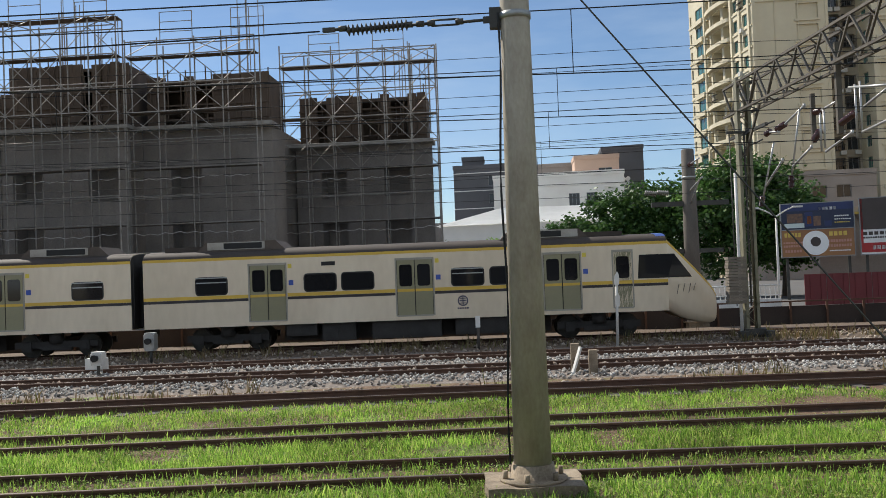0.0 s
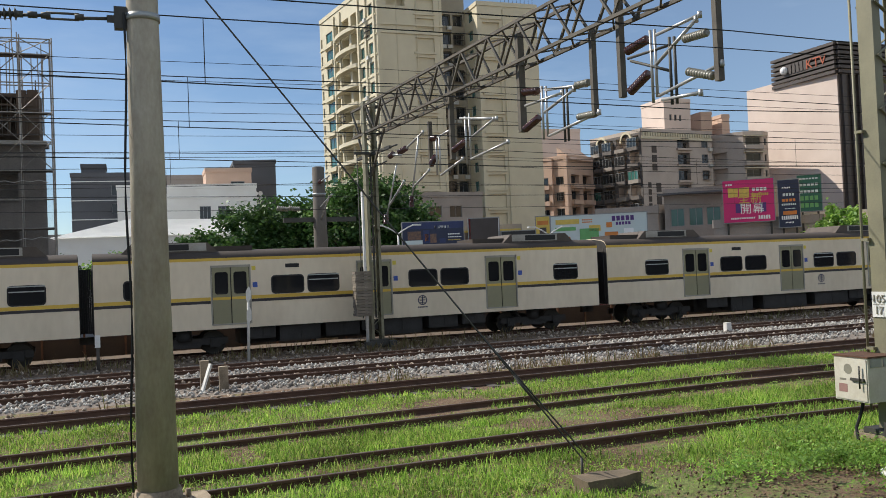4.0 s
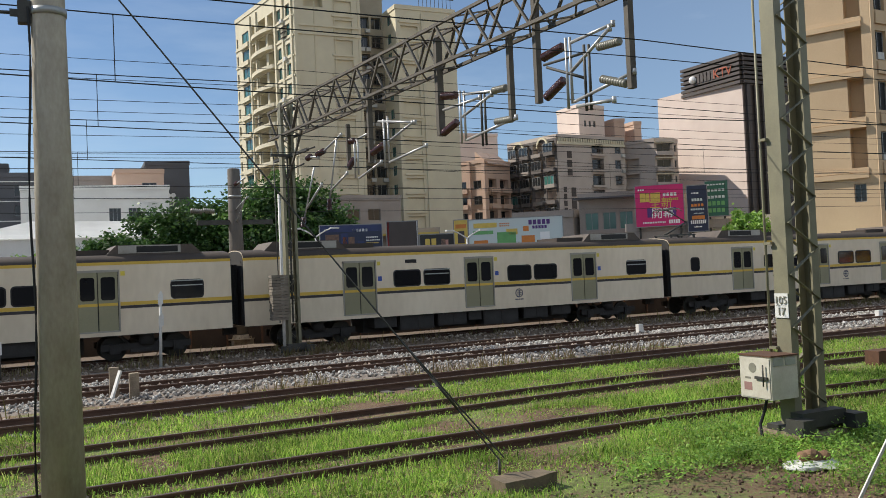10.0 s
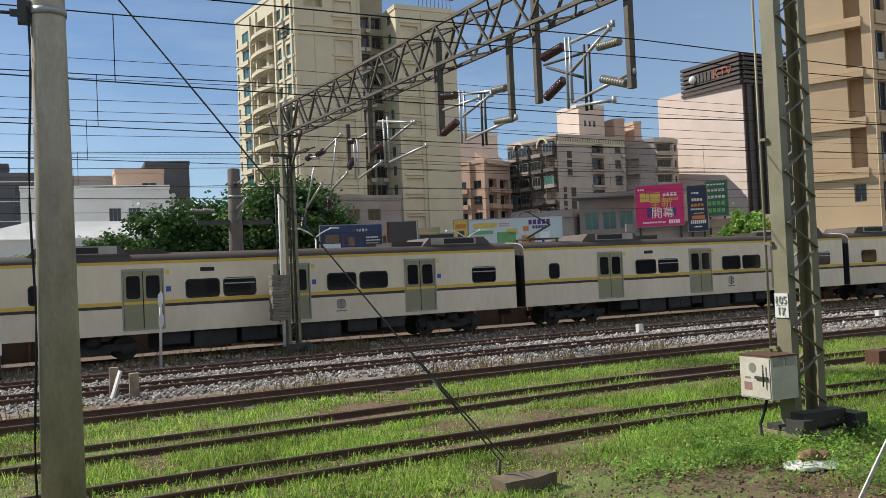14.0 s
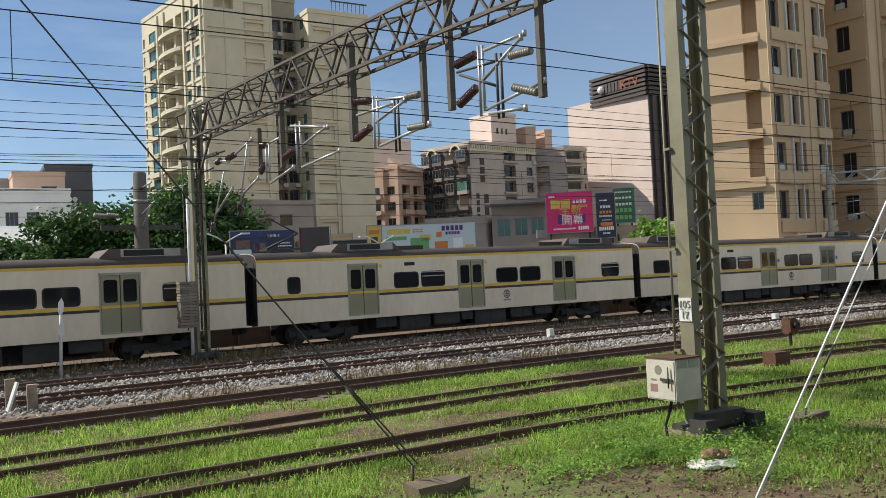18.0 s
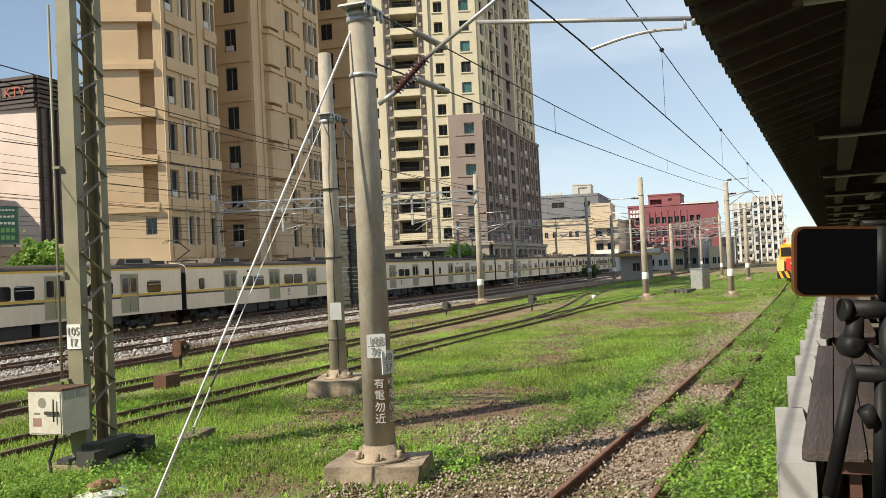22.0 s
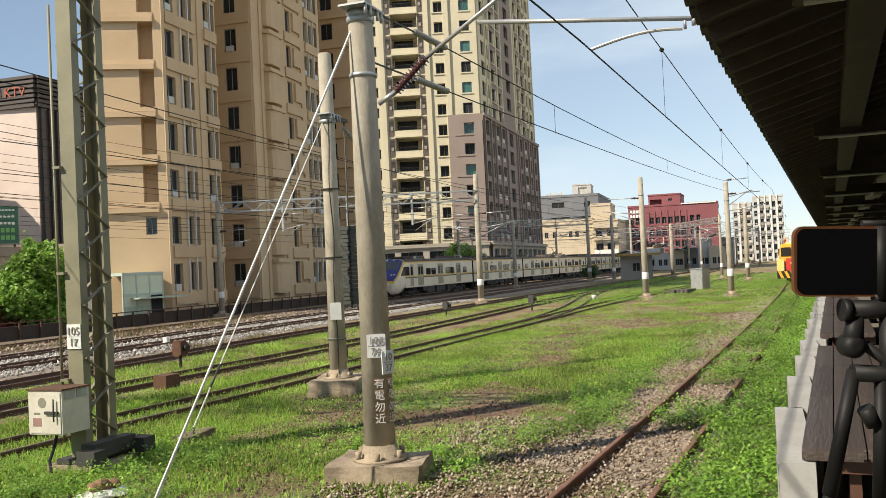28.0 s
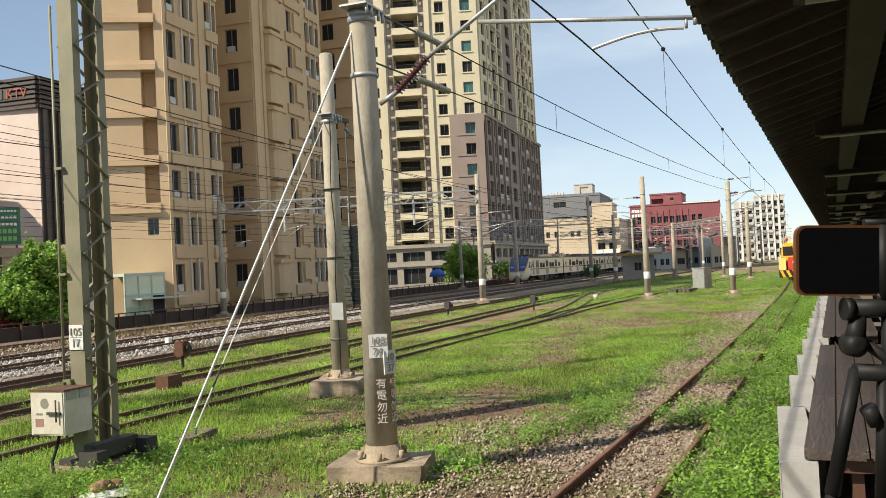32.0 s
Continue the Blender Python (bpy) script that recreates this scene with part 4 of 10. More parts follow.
PANEL = mat("pale_green_panel", (0.62, 0.66, 0.50), (0.52, 0.57, 0.43), 0.5, scale=1, bump=0.02)
CURT = mat("green_white_curtain", (0.55, 0.62, 0.50), (0.22, 0.34, 0.20), 0.8, scale=6, bump=0.05, stretch=(4, 1, 0.1))
for k in range(3):
    for z0, z1, mm, nm in ((2.1, 3.3, PANEL, "panel"), (1.25, 1.95, WDULL if k == 2 else PANEL, "pane"), (0.35, 1.25, CURT if k != 2 else WDULL, "curtain" if k != 2 else "pane")):
        bm = B()
        box(bm, 1.066 * k + 0.1, 0.04, z0, 1.066 * k + 1.066, 0.06, z1)
        part(nm, bm, mm, porch)

# cream and brown tower
tl, tc0, tr = (131.6 - 0.3 * 19, 41.6 + 0.954 * 19), (131.6, 41.6), (131.6 + 0.99915 * 42.3, 41.6 + 0.0413 * 42.3)
TZ = Z(19, 4.19, 3.325)
UPR = [(3.4, 1.5), (6.3, 0.8), (9.5, 1.8), (13.9, 1.6), (20.0, 2.4), (28.0, 1.6), (32.4, 1.8), (36.0, 1.2), (39.4, 1.6)]
tower = house("apartment_tower", "cream residential tower with brown lower corner and green windows", [tl, tc0, tr, (173.5, 63), (130, 64)], 68, W_CREAM,
              {0: [("glass", grid_holes([17.13], 1.56, TZ[::2], 1.72, 0.3)), ("dull", grid_holes([17.13], 1.56, TZ[1::2], 1.72, 0.3)), ("dull", grid_holes([12.95], 1.4, TZ, 1.72, 0.75)), ("blank", [(5.2, z + 1.15, 9.5, z + 3.32, 3.2) for z in TZ[:-1]]), ("dull", grid_holes([2.2], 1.2, TZ, 1.6, 0.3))],
               1: [("dull", [q for u, w in UPR for q in grid_holes([u], w * 1.35, TZ, 2.35, 0.35)])]}, gl=WGREEN, depth=0.3)
m, ln = edge_frame(tl, tc0)
SHAFT = mat("brown_louvre_shaft", (0.12, 0.095, 0.08), (0.075, 0.06, 0.052), 0.7, scale=1, fine=12, bump=0.1)
TRAIL = mat("dark_balcony_rail", (0.035, 0.032, 0.03), None, 0.5, bump=0)
for k, z in enumerate(TZ[:-1]):
    for u0, u1 in ((4.3, 5.1), (9.6, 10.45)):   # air-conditioner shafts beside the balconies
        bm = B()
        box(bm, u0, -0.06, z + 0.2, u1, -0.004, z + 3.2)
        sh_ = part("shaft_screen", bm, SHAFT, tower, "brown louvred air-conditioner shaft", m)
        bm = B()
        box(bm, u0 + 0.25, -0.16, z + 1.2, u1 - 0.2, -0.062, z + 1.75)
        part("air_conditioner", bm, W_GREY, sh_)
        bm = B()
        for j in range(5):
            box(bm, u0 + 0.1, -0.1, z + 1.95 + 0.2 * j, u1 - 0.1, -0.062, z + 2.02 + 0.2 * j)
        part("louvre_blade", bm, TRAIL, sh_)
    bm = B()
    box(bm, 5.25, -0.02, z + 1.16, 9.45, 0.04, z + 1.22)
    box(bm, 5.25, -0.02, z + 1.74, 9.45, 0.04, z + 1.80)
    for j in range(15):
        box(bm, 5.35 + 0.28 * j, -0.01, z + 1.22, 5.39 + 0.28 * j, 0.03, z + 1.74)
    part("balcony_rail", bm, TRAIL, tower, "dark steel balcony rail", m)
    bm = B()
    box(bm, 5.4, 3.12, z + 1.2, 8.6, 3.18, z + 3.1)
    part("balcony_door", bm, WDULL, tower, "dark glazed balcony door", m)
ledges(tower, tl, tc0, [z - 0.02 for z in TZ], W_CREAM, 0.3, 0.3, "balcony_band", 5.1, 9.6)
ledges(tower, tl, tc0, [z - 0.22 for z in TZ], W_CREAM, 0.12, 0.16, "sill", 16.2, 18.1)
ledges(tower, tl, tc0, [z - 0.22 for z in TZ], W_CREAM, 0.14, 0.16, "sill", 11.9, 13.9)
ribs(tower, tl, tc0, [3.6, 10.95, 14.2], 0, 66, 0.8, 0.3, W_CREAM)
ribs(tower, tc0, tr, [0.6, 5.1, 7.4, 11.7, 15.4, 24.6, 26.4, 30.2, 34.3, 37.6, 41.7], 0, 67, 0.5, 0.14, W_CREAM)
m, ln = edge_frame(tc0, tr)
bm = B()   # brown strip up the middle of the flank
facade(bm, 8.2, 67.0, grid_holes([4.25], 2.9, TZ[8:], 2.3), 0.2, m @ Matrix.Translation((15.75, -0.12, 0)), 0, 27.45)
part("brown_strip", bm, W_BROWN, tower, "brown tiled strip of the flank")
for z in TZ:   # spandrels between the piers, coloured brown partly to paint the flank's shade
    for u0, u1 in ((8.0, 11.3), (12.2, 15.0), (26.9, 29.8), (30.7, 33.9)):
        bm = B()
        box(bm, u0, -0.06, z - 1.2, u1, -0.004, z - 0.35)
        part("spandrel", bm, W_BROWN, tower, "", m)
        bm = B()
        box(bm, u0, -0.2, z - 0.33, u1, -0.004, z - 0.12)
        part("sill", bm, W_CREAM, tower, "", m)
# brown cladding of the lower corner, standing proud
m, ln = edge_frame(tl, tc0)
bm = B()
facade(bm, 5.45, 27.25, grid_holes([3.28], 1.6, TZ, 1.75)[:7], 0.4, m @ Matrix.Translation((13.85, -0.45, 0)))
part("brown_cladding", bm, W_BROWN, tower, "brown tiled lower corner")
for z in TZ[:7]:
    bm = B()
    box(bm, 14.9, -0.55, z - 0.3, 17.8, -0.452, z - 0.14)
    part("sill", bm, W_BROWN, tower, "", m)
m, ln = edge_frame(tc0, tr)
LOR = [(2.5, 2.4), (5.8, 1.7), (9.2, 2.9), (13.2, 2.9), (19.2, 3.0), (26.5, 2.6), (30.9, 3.0), (35.2, 2.0), (39.2, 2.6)]
bm = B()
facade(bm, 42.6, 27.25, [q for u, w in LOR for q in grid_holes([u], w, TZ[1:], 2.4) if q[3] < 26.8], 0.43, m @ Matrix.Translation((0.0, -0.45, 0)))
part("brown_cladding", bm, W_BROWN, tower, "brown tiled lower storeys")
for u, w in LOR:
    for k, z in enumerate(TZ[1:7]):
        fr, pn = window_mesh(w, 2.4, 2, WDULL)
        w_ = part("window", fr, None, tower, "", m @ Matrix.Translation((u - w / 2, -0.11, z)))
        part("pane", pn, None, w_)
        if w > 2.8 and u != 19.2:   # low pale balcony fronts before the wide openings
            bm = B()
            box(bm, u - w / 2 + 0.06, -0.36, z - 0.02, u + w / 2 - 0.06, -0.28, z + 0.75)
            part("balcony_front", bm, W_GPALE, tower, "pale grey balcony front", m)
ribs(tower, tc0, tr, [0.5, 4.4, 7.2, 11.2, 15.3, 23.2, 24.6, 28.6, 33.2, 37.1, 41.6], 0, 27.2, 0.5, 0.72, W_BROWN, "brown_pilaster")
bm = B()
box(bm, -0.3, -0.75, 26.9, 42.8, -0.42, 27.4)
part("cornice", bm, W_BROWN, tower, "", m)
# stone-faced podium along both street sides
for (a, b), u1 in (((tl, tc0), 19.2), ((tc0, tr), 42.8)):
    m, ln = edge_frame(a, b)
    pm = m @ Matrix.Translation((-0.2, -1.1, 0))
    n = int(u1 / 4.2)
    ps = [(1.0 + k * (u1 - 1.0) / n, 1.0 + (k + 1) * (u1 - 1.0) / n - 1.0) for k in range(n)]
    bm = B()
    facade(bm, u1 + 0.4, 6.2, [(p, 4.1, q, 5.6) for p, q in ps] + [(p, 0.5, q, 3.0) for p, q in ps], 0.5, pm)
    box(bm, 0, 0.502, 5.9, u1 + 0.4, 1.08, 6.2, 0, pm)
    part("podium_wall", bm, W_POD, tower, "grey-beige stone podium")
    for p, q in ps:
        for z, h in ((4.1, 1.5), (0.5, 2.5)):
            fr, pn = window_mesh(q - p, h, 3, WDULL)
            w_ = part("window", fr, None, tower, "", pm @ Matrix.Translation((p, 0.4, z)))
            part("pane", pn, None, w_)
    for z, out in ((6.2, 0.35), (6.5, 0.2), (3.3, 0.25)):
        bm = B()
        box(bm, -0.3, -out, z, u1 + 0.6, 0.3 if z > 6 else -0.004, z + 0.28)
        part("podium_cornice", bm, W_POD, tower, "", pm)

# beige tower with curved balconies
AZ = Z(14, 3.2, 3.03)
aw = house("apartment_tower", "beige apartment tower with curved balconies and recessed panels", [(31.7, 149), (35.3, 125), (45.9, 125), (45.9, 149)], 47, W_BEIGE,
           {0: [("glass", grid_holes([18.6, 22.0], 1.6, AZ, 1.75, 0.3)), ("blank", [(7.4, z - 0.2, 9.0, z + 2.0, 1.6) for z in AZ] + [(10.2, z - 0.3, 13.3, z + 2.1, 2.2) for z in AZ] + [(14.2, z - 0.3, 17.0, z + 2.1, 2.2) for z in AZ]), ("glass", grid_holes([4.6], 3.2, AZ, 1.9, 0.2)), ("glass", grid_holes([0.75], 0.7, AZ, 1.6))],
            1: [("blank", [(6.15, z + 0.1, 9.2, z + 2.3) for z in AZ]), ("blank", [(1.6, 43.6, 4.6, 45.6, 1.5)])]}, gl=WGREEN, depth=0.3)
m, ln = edge_frame((31.7, 149), (35.3, 125))
for z in AZ:
    balcony(aw, (31.7, 149), (35.3, 125), 12.3, 9.4, z - 0.62, 1.1, W_BEIGE, curved=True, h=0.45)
    balcony(aw, (31.7, 149), (35.3, 125), 4.6, 4.0, z - 0.75, 0.5, W_BEIGE, h=0.6)
    bm = B()
    box(bm, 10.4, 2.1, z - 0.25, 12.6, 2.18, z + 1.9)
    part("balcony_door", bm, WGL, aw, "dark glazed balcony door", m)
    bm = B()
    box(bm, 14.4, 2.1, z - 0.25, 16.6, 2.18, z + 1.9)
    part("balcony_door", bm, WGL, aw, "dark glazed balcony door", m)
ledges(aw, (31.7, 149), (35.3, 125), [z - 0.55 for z in AZ], W_BEIGE, 0.15, 0.25)
ledges(aw, (35.3, 125), (45.9, 125), [40.6, 39.3], W_BEIGE, 0.2, 0.3)
ribs(aw, (35.3, 125), (45.9, 125), [0.3], 0, 46.5, 0.5, 0.25, W_BEIGE)
ribs(aw, (31.7, 149), (35.3, 125), [6.9, 9.6, 17.4, 20.4, 23.6], 0, 46.5, 0.55, 0.25, W_BEIGE)
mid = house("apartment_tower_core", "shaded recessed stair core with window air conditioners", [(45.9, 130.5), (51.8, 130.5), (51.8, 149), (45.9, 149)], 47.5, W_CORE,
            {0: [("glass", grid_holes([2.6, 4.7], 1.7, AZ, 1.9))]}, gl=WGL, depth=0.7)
for k, z in enumerate(AZ):
    bm = B()
    box(bm, 48.6, 130.0, z - 0.9, 49.4, 130.5, z - 0.3)
    part("air_conditioner", bm, AC, mid)
wing = house("apartment_tower_wing", "beige tower wing with rows of recessed panels", [(51.8, 125), (62.2, 125), (62.2, 149), (51.8, 149)], 44.5, W_BEIGE,
             {0: [("blank", [(0.8, z + 0.1, 3.75, z + 2.35, 0.35) for z in AZ])], 3: [("glass", grid_holes([16.0, 21.0], 1.8, AZ, 1.6))]}, gl=WGREEN)
ledges(wing, (51.8, 125), (62.2, 125), [z - 0.22 for z in AZ], W_BEIGE, 0.2, 0.3, "ledge", 0.5, 4.0)
ledges(aw, (35.3, 125), (45.9, 125), [z - 0.25 for z in AZ], W_BEIGE, 0.22, 0.32, "ledge", 5.9, 9.4)
ribs(wing, (51.8, 125), (62.2, 125), [4.5], 0, 44, 0.4, 0.3, W_BEIGE)
ribs(aw, (35.3, 125), (45.9, 125), [3.2, 6.4, 10.2], 3, 46, 0.12, 0.1, W_BEIGE, "groove_rib")
bm = B()
for k in range(9):
    box(bm, 56 + 0.7 * k, 125.2, 44.9, 56.06 + 0.7 * k, 125.26, 46.6)
box(bm, 55.8, 125.1, 46.6, 62.2, 125.3, 46.8)
part("roof_railing", bm, STEELD, wing)
low = house("podium_house", "low flat building in front of the beige tower", [(30, 112), (46, 112), (46, 123), (30, 123)], 13, W_GREY,
            {0: [("glass", grid_holes([3, 6, 9, 12], 1.8, [10.2], 1.6))]})

# old grey apartments, salmon block, karaoke house
GZ = Z(8, 3.0, 3.05)
W_GPINK = mat("pinkish_grey_tile_wall", (0.50, 0.43, 0.375), (0.36, 0.30, 0.26), 0.85, scale=0.3, fine=10, bump=0.1)
gA, gB_, gC = (85.2, 150), (88.1, 136.5), (105.2, 138.7)
ga = house("grey_apartments", "old grey apartment block with cluttered window bays", [gA, gB_, gC, (105, 155)], 26.8, W_GPINK,
           {0: [("blank", [(u - 1.25, z - 0.2, u + 1.25, z + 2.0, 1.3) for u in (1.9, 5.2, 8.6, 12.0) for z in GZ])], 1: [("glass", grid_holes([2.6], 0.7, GZ[:4], 1.2)), ("blank", [(8.6, z - 0.3, 11.6, z + 1.9, 1.0) for z in GZ]), ("glass", grid_holes([15.4], 1.6, GZ, 1.7))]})
ga_l, ga_ll = edge_frame(gA, gB_)
ga_r, ga_rl = edge_frame(gB_, gC)
W_DKFRONT = mat("dark_brown_grey_wall", (0.16, 0.14, 0.13), (0.09, 0.08, 0.075), 0.9, scale=0.5, fine=8, bump=0.2)
# thin dark skin laid over the whole left front
bm = B()
facade(bm, ga_ll, 26.8, [(u - 1.25, z - 0.2, u + 1.25, z + 2.0) for u in (1.9, 5.2, 8.6, 12.0) for z in GZ], 0.1, ga_l @ Matrix.Translation((0, -0.12, 0)))
part("stained_front", bm, W_DKFRONT, ga, "dark skin over the left front")
rnd = random.Random(31)
for z in GZ:
    for u in (1.9, 5.2, 8.6, 12.0):
        w_ = rnd.choice((2.3, 2.5, 2.7))
        bm = B()   # box bay of a closed-in balcony
        box(bm, u - w_ / 2, -0.75, z - 0.75, u + w_ / 2, -0.125, z - 0.05)
        bay = part("balcony", bm, rnd.choice((W_DKFRONT, W_GREY, W_DKFRONT)), ga, "", ga_l)
        if rnd.random() < 0.65:
            bm = B()
            box(bm, u - w_ / 2 + 0.05, -0.72, z - 0.04, u + w_ / 2 - 0.05, -0.68, z + 1.5)
            part("glazing", bm, rnd.choice((WGL, WGREEN, WGL)), bay)
            bm = B()
            for j in range(4):
                x_ = u - w_ / 2 + 0.05 + (w_ - 0.16) * j / 3
                box(bm, x_, -0.76, z - 0.05, x_ + 0.06, -0.69, z + 1.55)
            box(bm, u - w_ / 2, -0.78, z + 1.52, u + w_ / 2, -0.13, z + 1.6)
            part("glazing_bar", bm, WFR, bay)
    bm = B()
    box(bm, 8.3, -0.5, z - 0.7, 11.9, -0.004, z - 0.3)
    part("balcony", bm, W_GPINK, ga, "", ga_r)
    bm = B()
    box(bm, 8.7, 0.9, z - 0.2, 11.5, 0.98, z + 1.7)
    part("balcony_door", bm, WGL, ga, "", ga_r)
ledges(ga, gB_, gC, [25.6], W_BEIGE, 0.25, 0.5, "crown_band")
for k in range(28):
    bm = B()
    box(bm, 0.3 + 0.6 * k, -0.3, 26.1, 0.6 + 0.6 * k, -0.004, 26.8)
    part("crown_tooth", bm, W_BEIGE, ga, "", ga_r)
for u in (3.5, 10.2):   # round-arched roof windows
    bm = B()
    n_ = 12
    ring = [(u + 1.6 * math.cos(math.pi * k / n_), 25.4 + 1.9 * math.sin(math.pi * k / n_)) for k in range(n_ + 1)]
    ring2 = [(u + 1.25 * math.cos(math.pi * k / n_), 25.4 + 1.5 * math.sin(math.pi * k / n_)) for k in range(n_ + 1)]
    for (a0, b0), (a1, b1), (c0, d0), (c1, d1) in zip(ring, ring[1:], ring2, ring2[1:]):
        bm.faces.new([bm.verts.new(ga_l @ Vector(q)) for q in ((a0, -0.5, b0), (a1, -0.5, b1), (c1, -0.5, d1), (c0, -0.5, d0))])
        bm.faces.new([bm.verts.new(ga_l @ Vector(q)) for q in ((a0, -0.5, b0), (a1, -0.5, b1), (a1, 0.1, b1), (a0, 0.1, b0))])
    part("roof_arch", bm, W_BEIGE, ga, "pale arched gable")
for k, (u, z, h) in enumerate(((2.9, 23.2, 1.3), (2.9, 21.5, 1.3), (2.9, 19.9, 1.2), (3.6, 15.9, 1.7), (3.6, 13.6, 1.9), (1.5, 16.7, 1.0), (1.5, 15.4, 1.0), (1.5, 14.1, 1.0), (1.5, 12.8, 1.0))):
    bm = B()
    w_ = 0.55 if u > 2 else 0.35
    box(bm, u - w_, -0.1, z - 0.16, u + w_, -0.004, z + h - 0.16)
    part("wall_character_bar", bm, LOUV, ga, "dark raised sign character", ga_r)
bA, bB, bC, bD, bE = (105.8, 141), (108.0, 136.6), (109.3, 134.6), (113.2, 134.0), (115.6, 135.3)
gb = house("grey_apartments", "grey apartment wing with enclosed balconies", [bA, bB, bC, bD, bE, (116, 153), (106, 153)], 26.2, W_GPINK,
           {0: [("blank", [(1.0, z - 0.2, 4.0, z + 2.0, 1.0) for z in GZ])], 2: [("glass", grid_holes([1.95], 3.0, GZ, 1.4))], 3: [("glass", grid_holes([1.4], 1.0, GZ, 1.3))]})
for z in GZ:
    balcony(gb, bC, bD, 1.95, 3.8, z - 0.75, 0.7, W_GPINK, h=0.65)
    bm = B()
    box(bm, -0.1, -0.95, z + 1.55, 4.1, -0.004, z + 1.68)
    part("awning", bm, W_BEIGE, gb, "", edge_frame(bC, bD)[0])
rt = house("rooftop_house", "pale rooftop house with three small windows", [(96.5, 141.2), (103.1, 142), (103.1, 149), (96.5, 149)], 33.7, W_PINK, {0: [("glass", grid_holes([1.6, 2.8, 4.0], 0.6, [30.0], 1.2))]}, z0=26.6)
house("rooftop_house", "dark rooftop tank house", [(105.4, 141.9), (107.4, 141.2), (107.4, 147), (105.4, 147)], 31.2, W_SAL, z0=25)
house("rooftop_house", "small tank house on the roof", [(109.4, 140.7), (111, 140.5), (111, 145), (109.4, 145)], 30.6, W_SAL, z0=25)
sA, sB, sC = (71.5, 153.7), (77, 144.4), (84.4, 148.1)
sa = house("salmon_apartments", "salmon-pink apartment house with stepped roof", [sA, sB, sC, (82.5, 159)], 23.0, W_SAL,
           {0: [("glass", grid_holes([2.0, 5.4, 8.8], 1.8, GZ[:6], 1.5))], 1: [("blank", [(0.8, z - 0.1, 3.4, z + 1.8, 1.0) for z in GZ[:6]]), ("blank", [(4.6, z - 0.1, 7.4, z + 1.8, 1.0) for z in GZ[:6]])]})
for z in GZ[:6]:
    balcony(sa, sA, sB, 5.4, 3.0, z - 0.7, 0.8, W_SAL, h=0.7)
    balcony(sa, sB, sC, 2.1, 3.0, z - 0.7, 0.8, W_SAL, h=0.7)
    balcony(sa, sB, sC, 6.0, 3.2, z - 0.7, 0.8, W_SAL, h=0.7)
    for u in (0.9, 4.7):
        bm = B()
        box(bm, u, 0.9, z, u + 2.4, 0.98, z + 1.7)
        part("balcony_door", bm, WGL, sa, "", edge_frame(sB, sC)[0])
m, ln = edge_frame(sB, sC)
for u in (0.1, 3.8):   # sloping roof hoods
    bm = B()
    a_ = [bm.verts.new((u + dx, y_, z_)) for dx, y_, z_ in ((0, -0.6, 22.9), (3.6, -0.6, 22.9), (3.6, 2.5, 25.4), (0, 2.5, 25.4))]
    b_ = [bm.verts.new((u + dx, y_, 22.7)) for dx, y_ in ((0, -0.6), (3.6, -0.6), (3.6, 2.5), (0, 2.5))]
    bm.faces.new(a_), bm.faces.new(b_[::-1])
    for k in range(4):
        bm.faces.new((a_[k], b_[k], b_[(k + 1) % 4], a_[(k + 1) % 4]))
    part("roof_hood", bm, W_SAL, sa, "sloping salmon roof hood", m)
house("salmon_apartments", "tall pinkish rear apartment house", [(79, 172), (94, 170), (95, 184), (80, 186)], 32.5, W_PINK, {0: [("glass", grid_holes([2, 4, 7, 9], 1.2, Z(7, 3, 3.2), 1.4))]})
house("salmon_apartments", "reddish brown rear house", [(75, 178), (81.5, 177.5), (81.5, 190), (75, 190)], 28, W_SAL)

kv = house("karaoke_building", "windowless pale pink building with dark louvred crown", [(120.6, 146.7), (122.9, 124.6), (161, 126.4), (161, 154)], 37.47, W_PINK, parapet=0)
bm = B()
kc = [(121.6, 139.7), (122.7, 124.3), (161.3, 126.0)]
m, ln = edge_frame(kc[0], kc[1])
m2, ln2 = edge_frame(kc[1], kc[2])
for k in range(7):
    for mm, l2 in ((m, ln), (m2, ln2)):
        bm = B()
        box(bm, 0, -0.6, 36.2 + 0.88 * k, l2, 0.5, 36.75 + 0.88 * k)
        part("louvre", bm, LOUV, kv, "", mm)
bm = B()
for mm, l2 in ((m, ln), (m2, ln2)):
    box(bm, 0, 0.5, 36.1, l2, 0.9, 42.2, 0, mm)
part("crown_backing", bm, LOUV, kv)
for k in range(5):
    bm = B()
    box(bm, 0.7 + 1.95 * k, -0.5, 0.5, 1.6 + 1.95 * k, -0.03, 36.0)
    part("dark_fin", bm, LOUV, kv, "dark vertical fin", m2)
bm = B()
box(bm, 0.2, -0.025, 0.5, 14, -0.004, 36.0)
part("dark_cladding", bm, LOUV, kv, "", m2)
SIGNO = mat("sign_orange", (0.45, 0.10, 0.04), None, 0.5, bump=0)


def letters(parent, text, m, size, material, name="sign_lettering", label=""):
    cu = bpy.data.curves.new(name, "FONT")
    cu.body, cu.size, cu.extrude, cu.align_x = text, size, min(0.01, size * 0.02), "CENTER"
    ob = new(name, cu)
    me = bpy.data.meshes.new_from_object(ob.evaluated_get(bpy.context.evaluated_depsgraph_get()))
    bpy.data.objects.remove(ob)
    me.materials.append(material)
    return part(name, me, None, parent, label, m @ Matrix.Rotation(radians(90), 4, "X"))


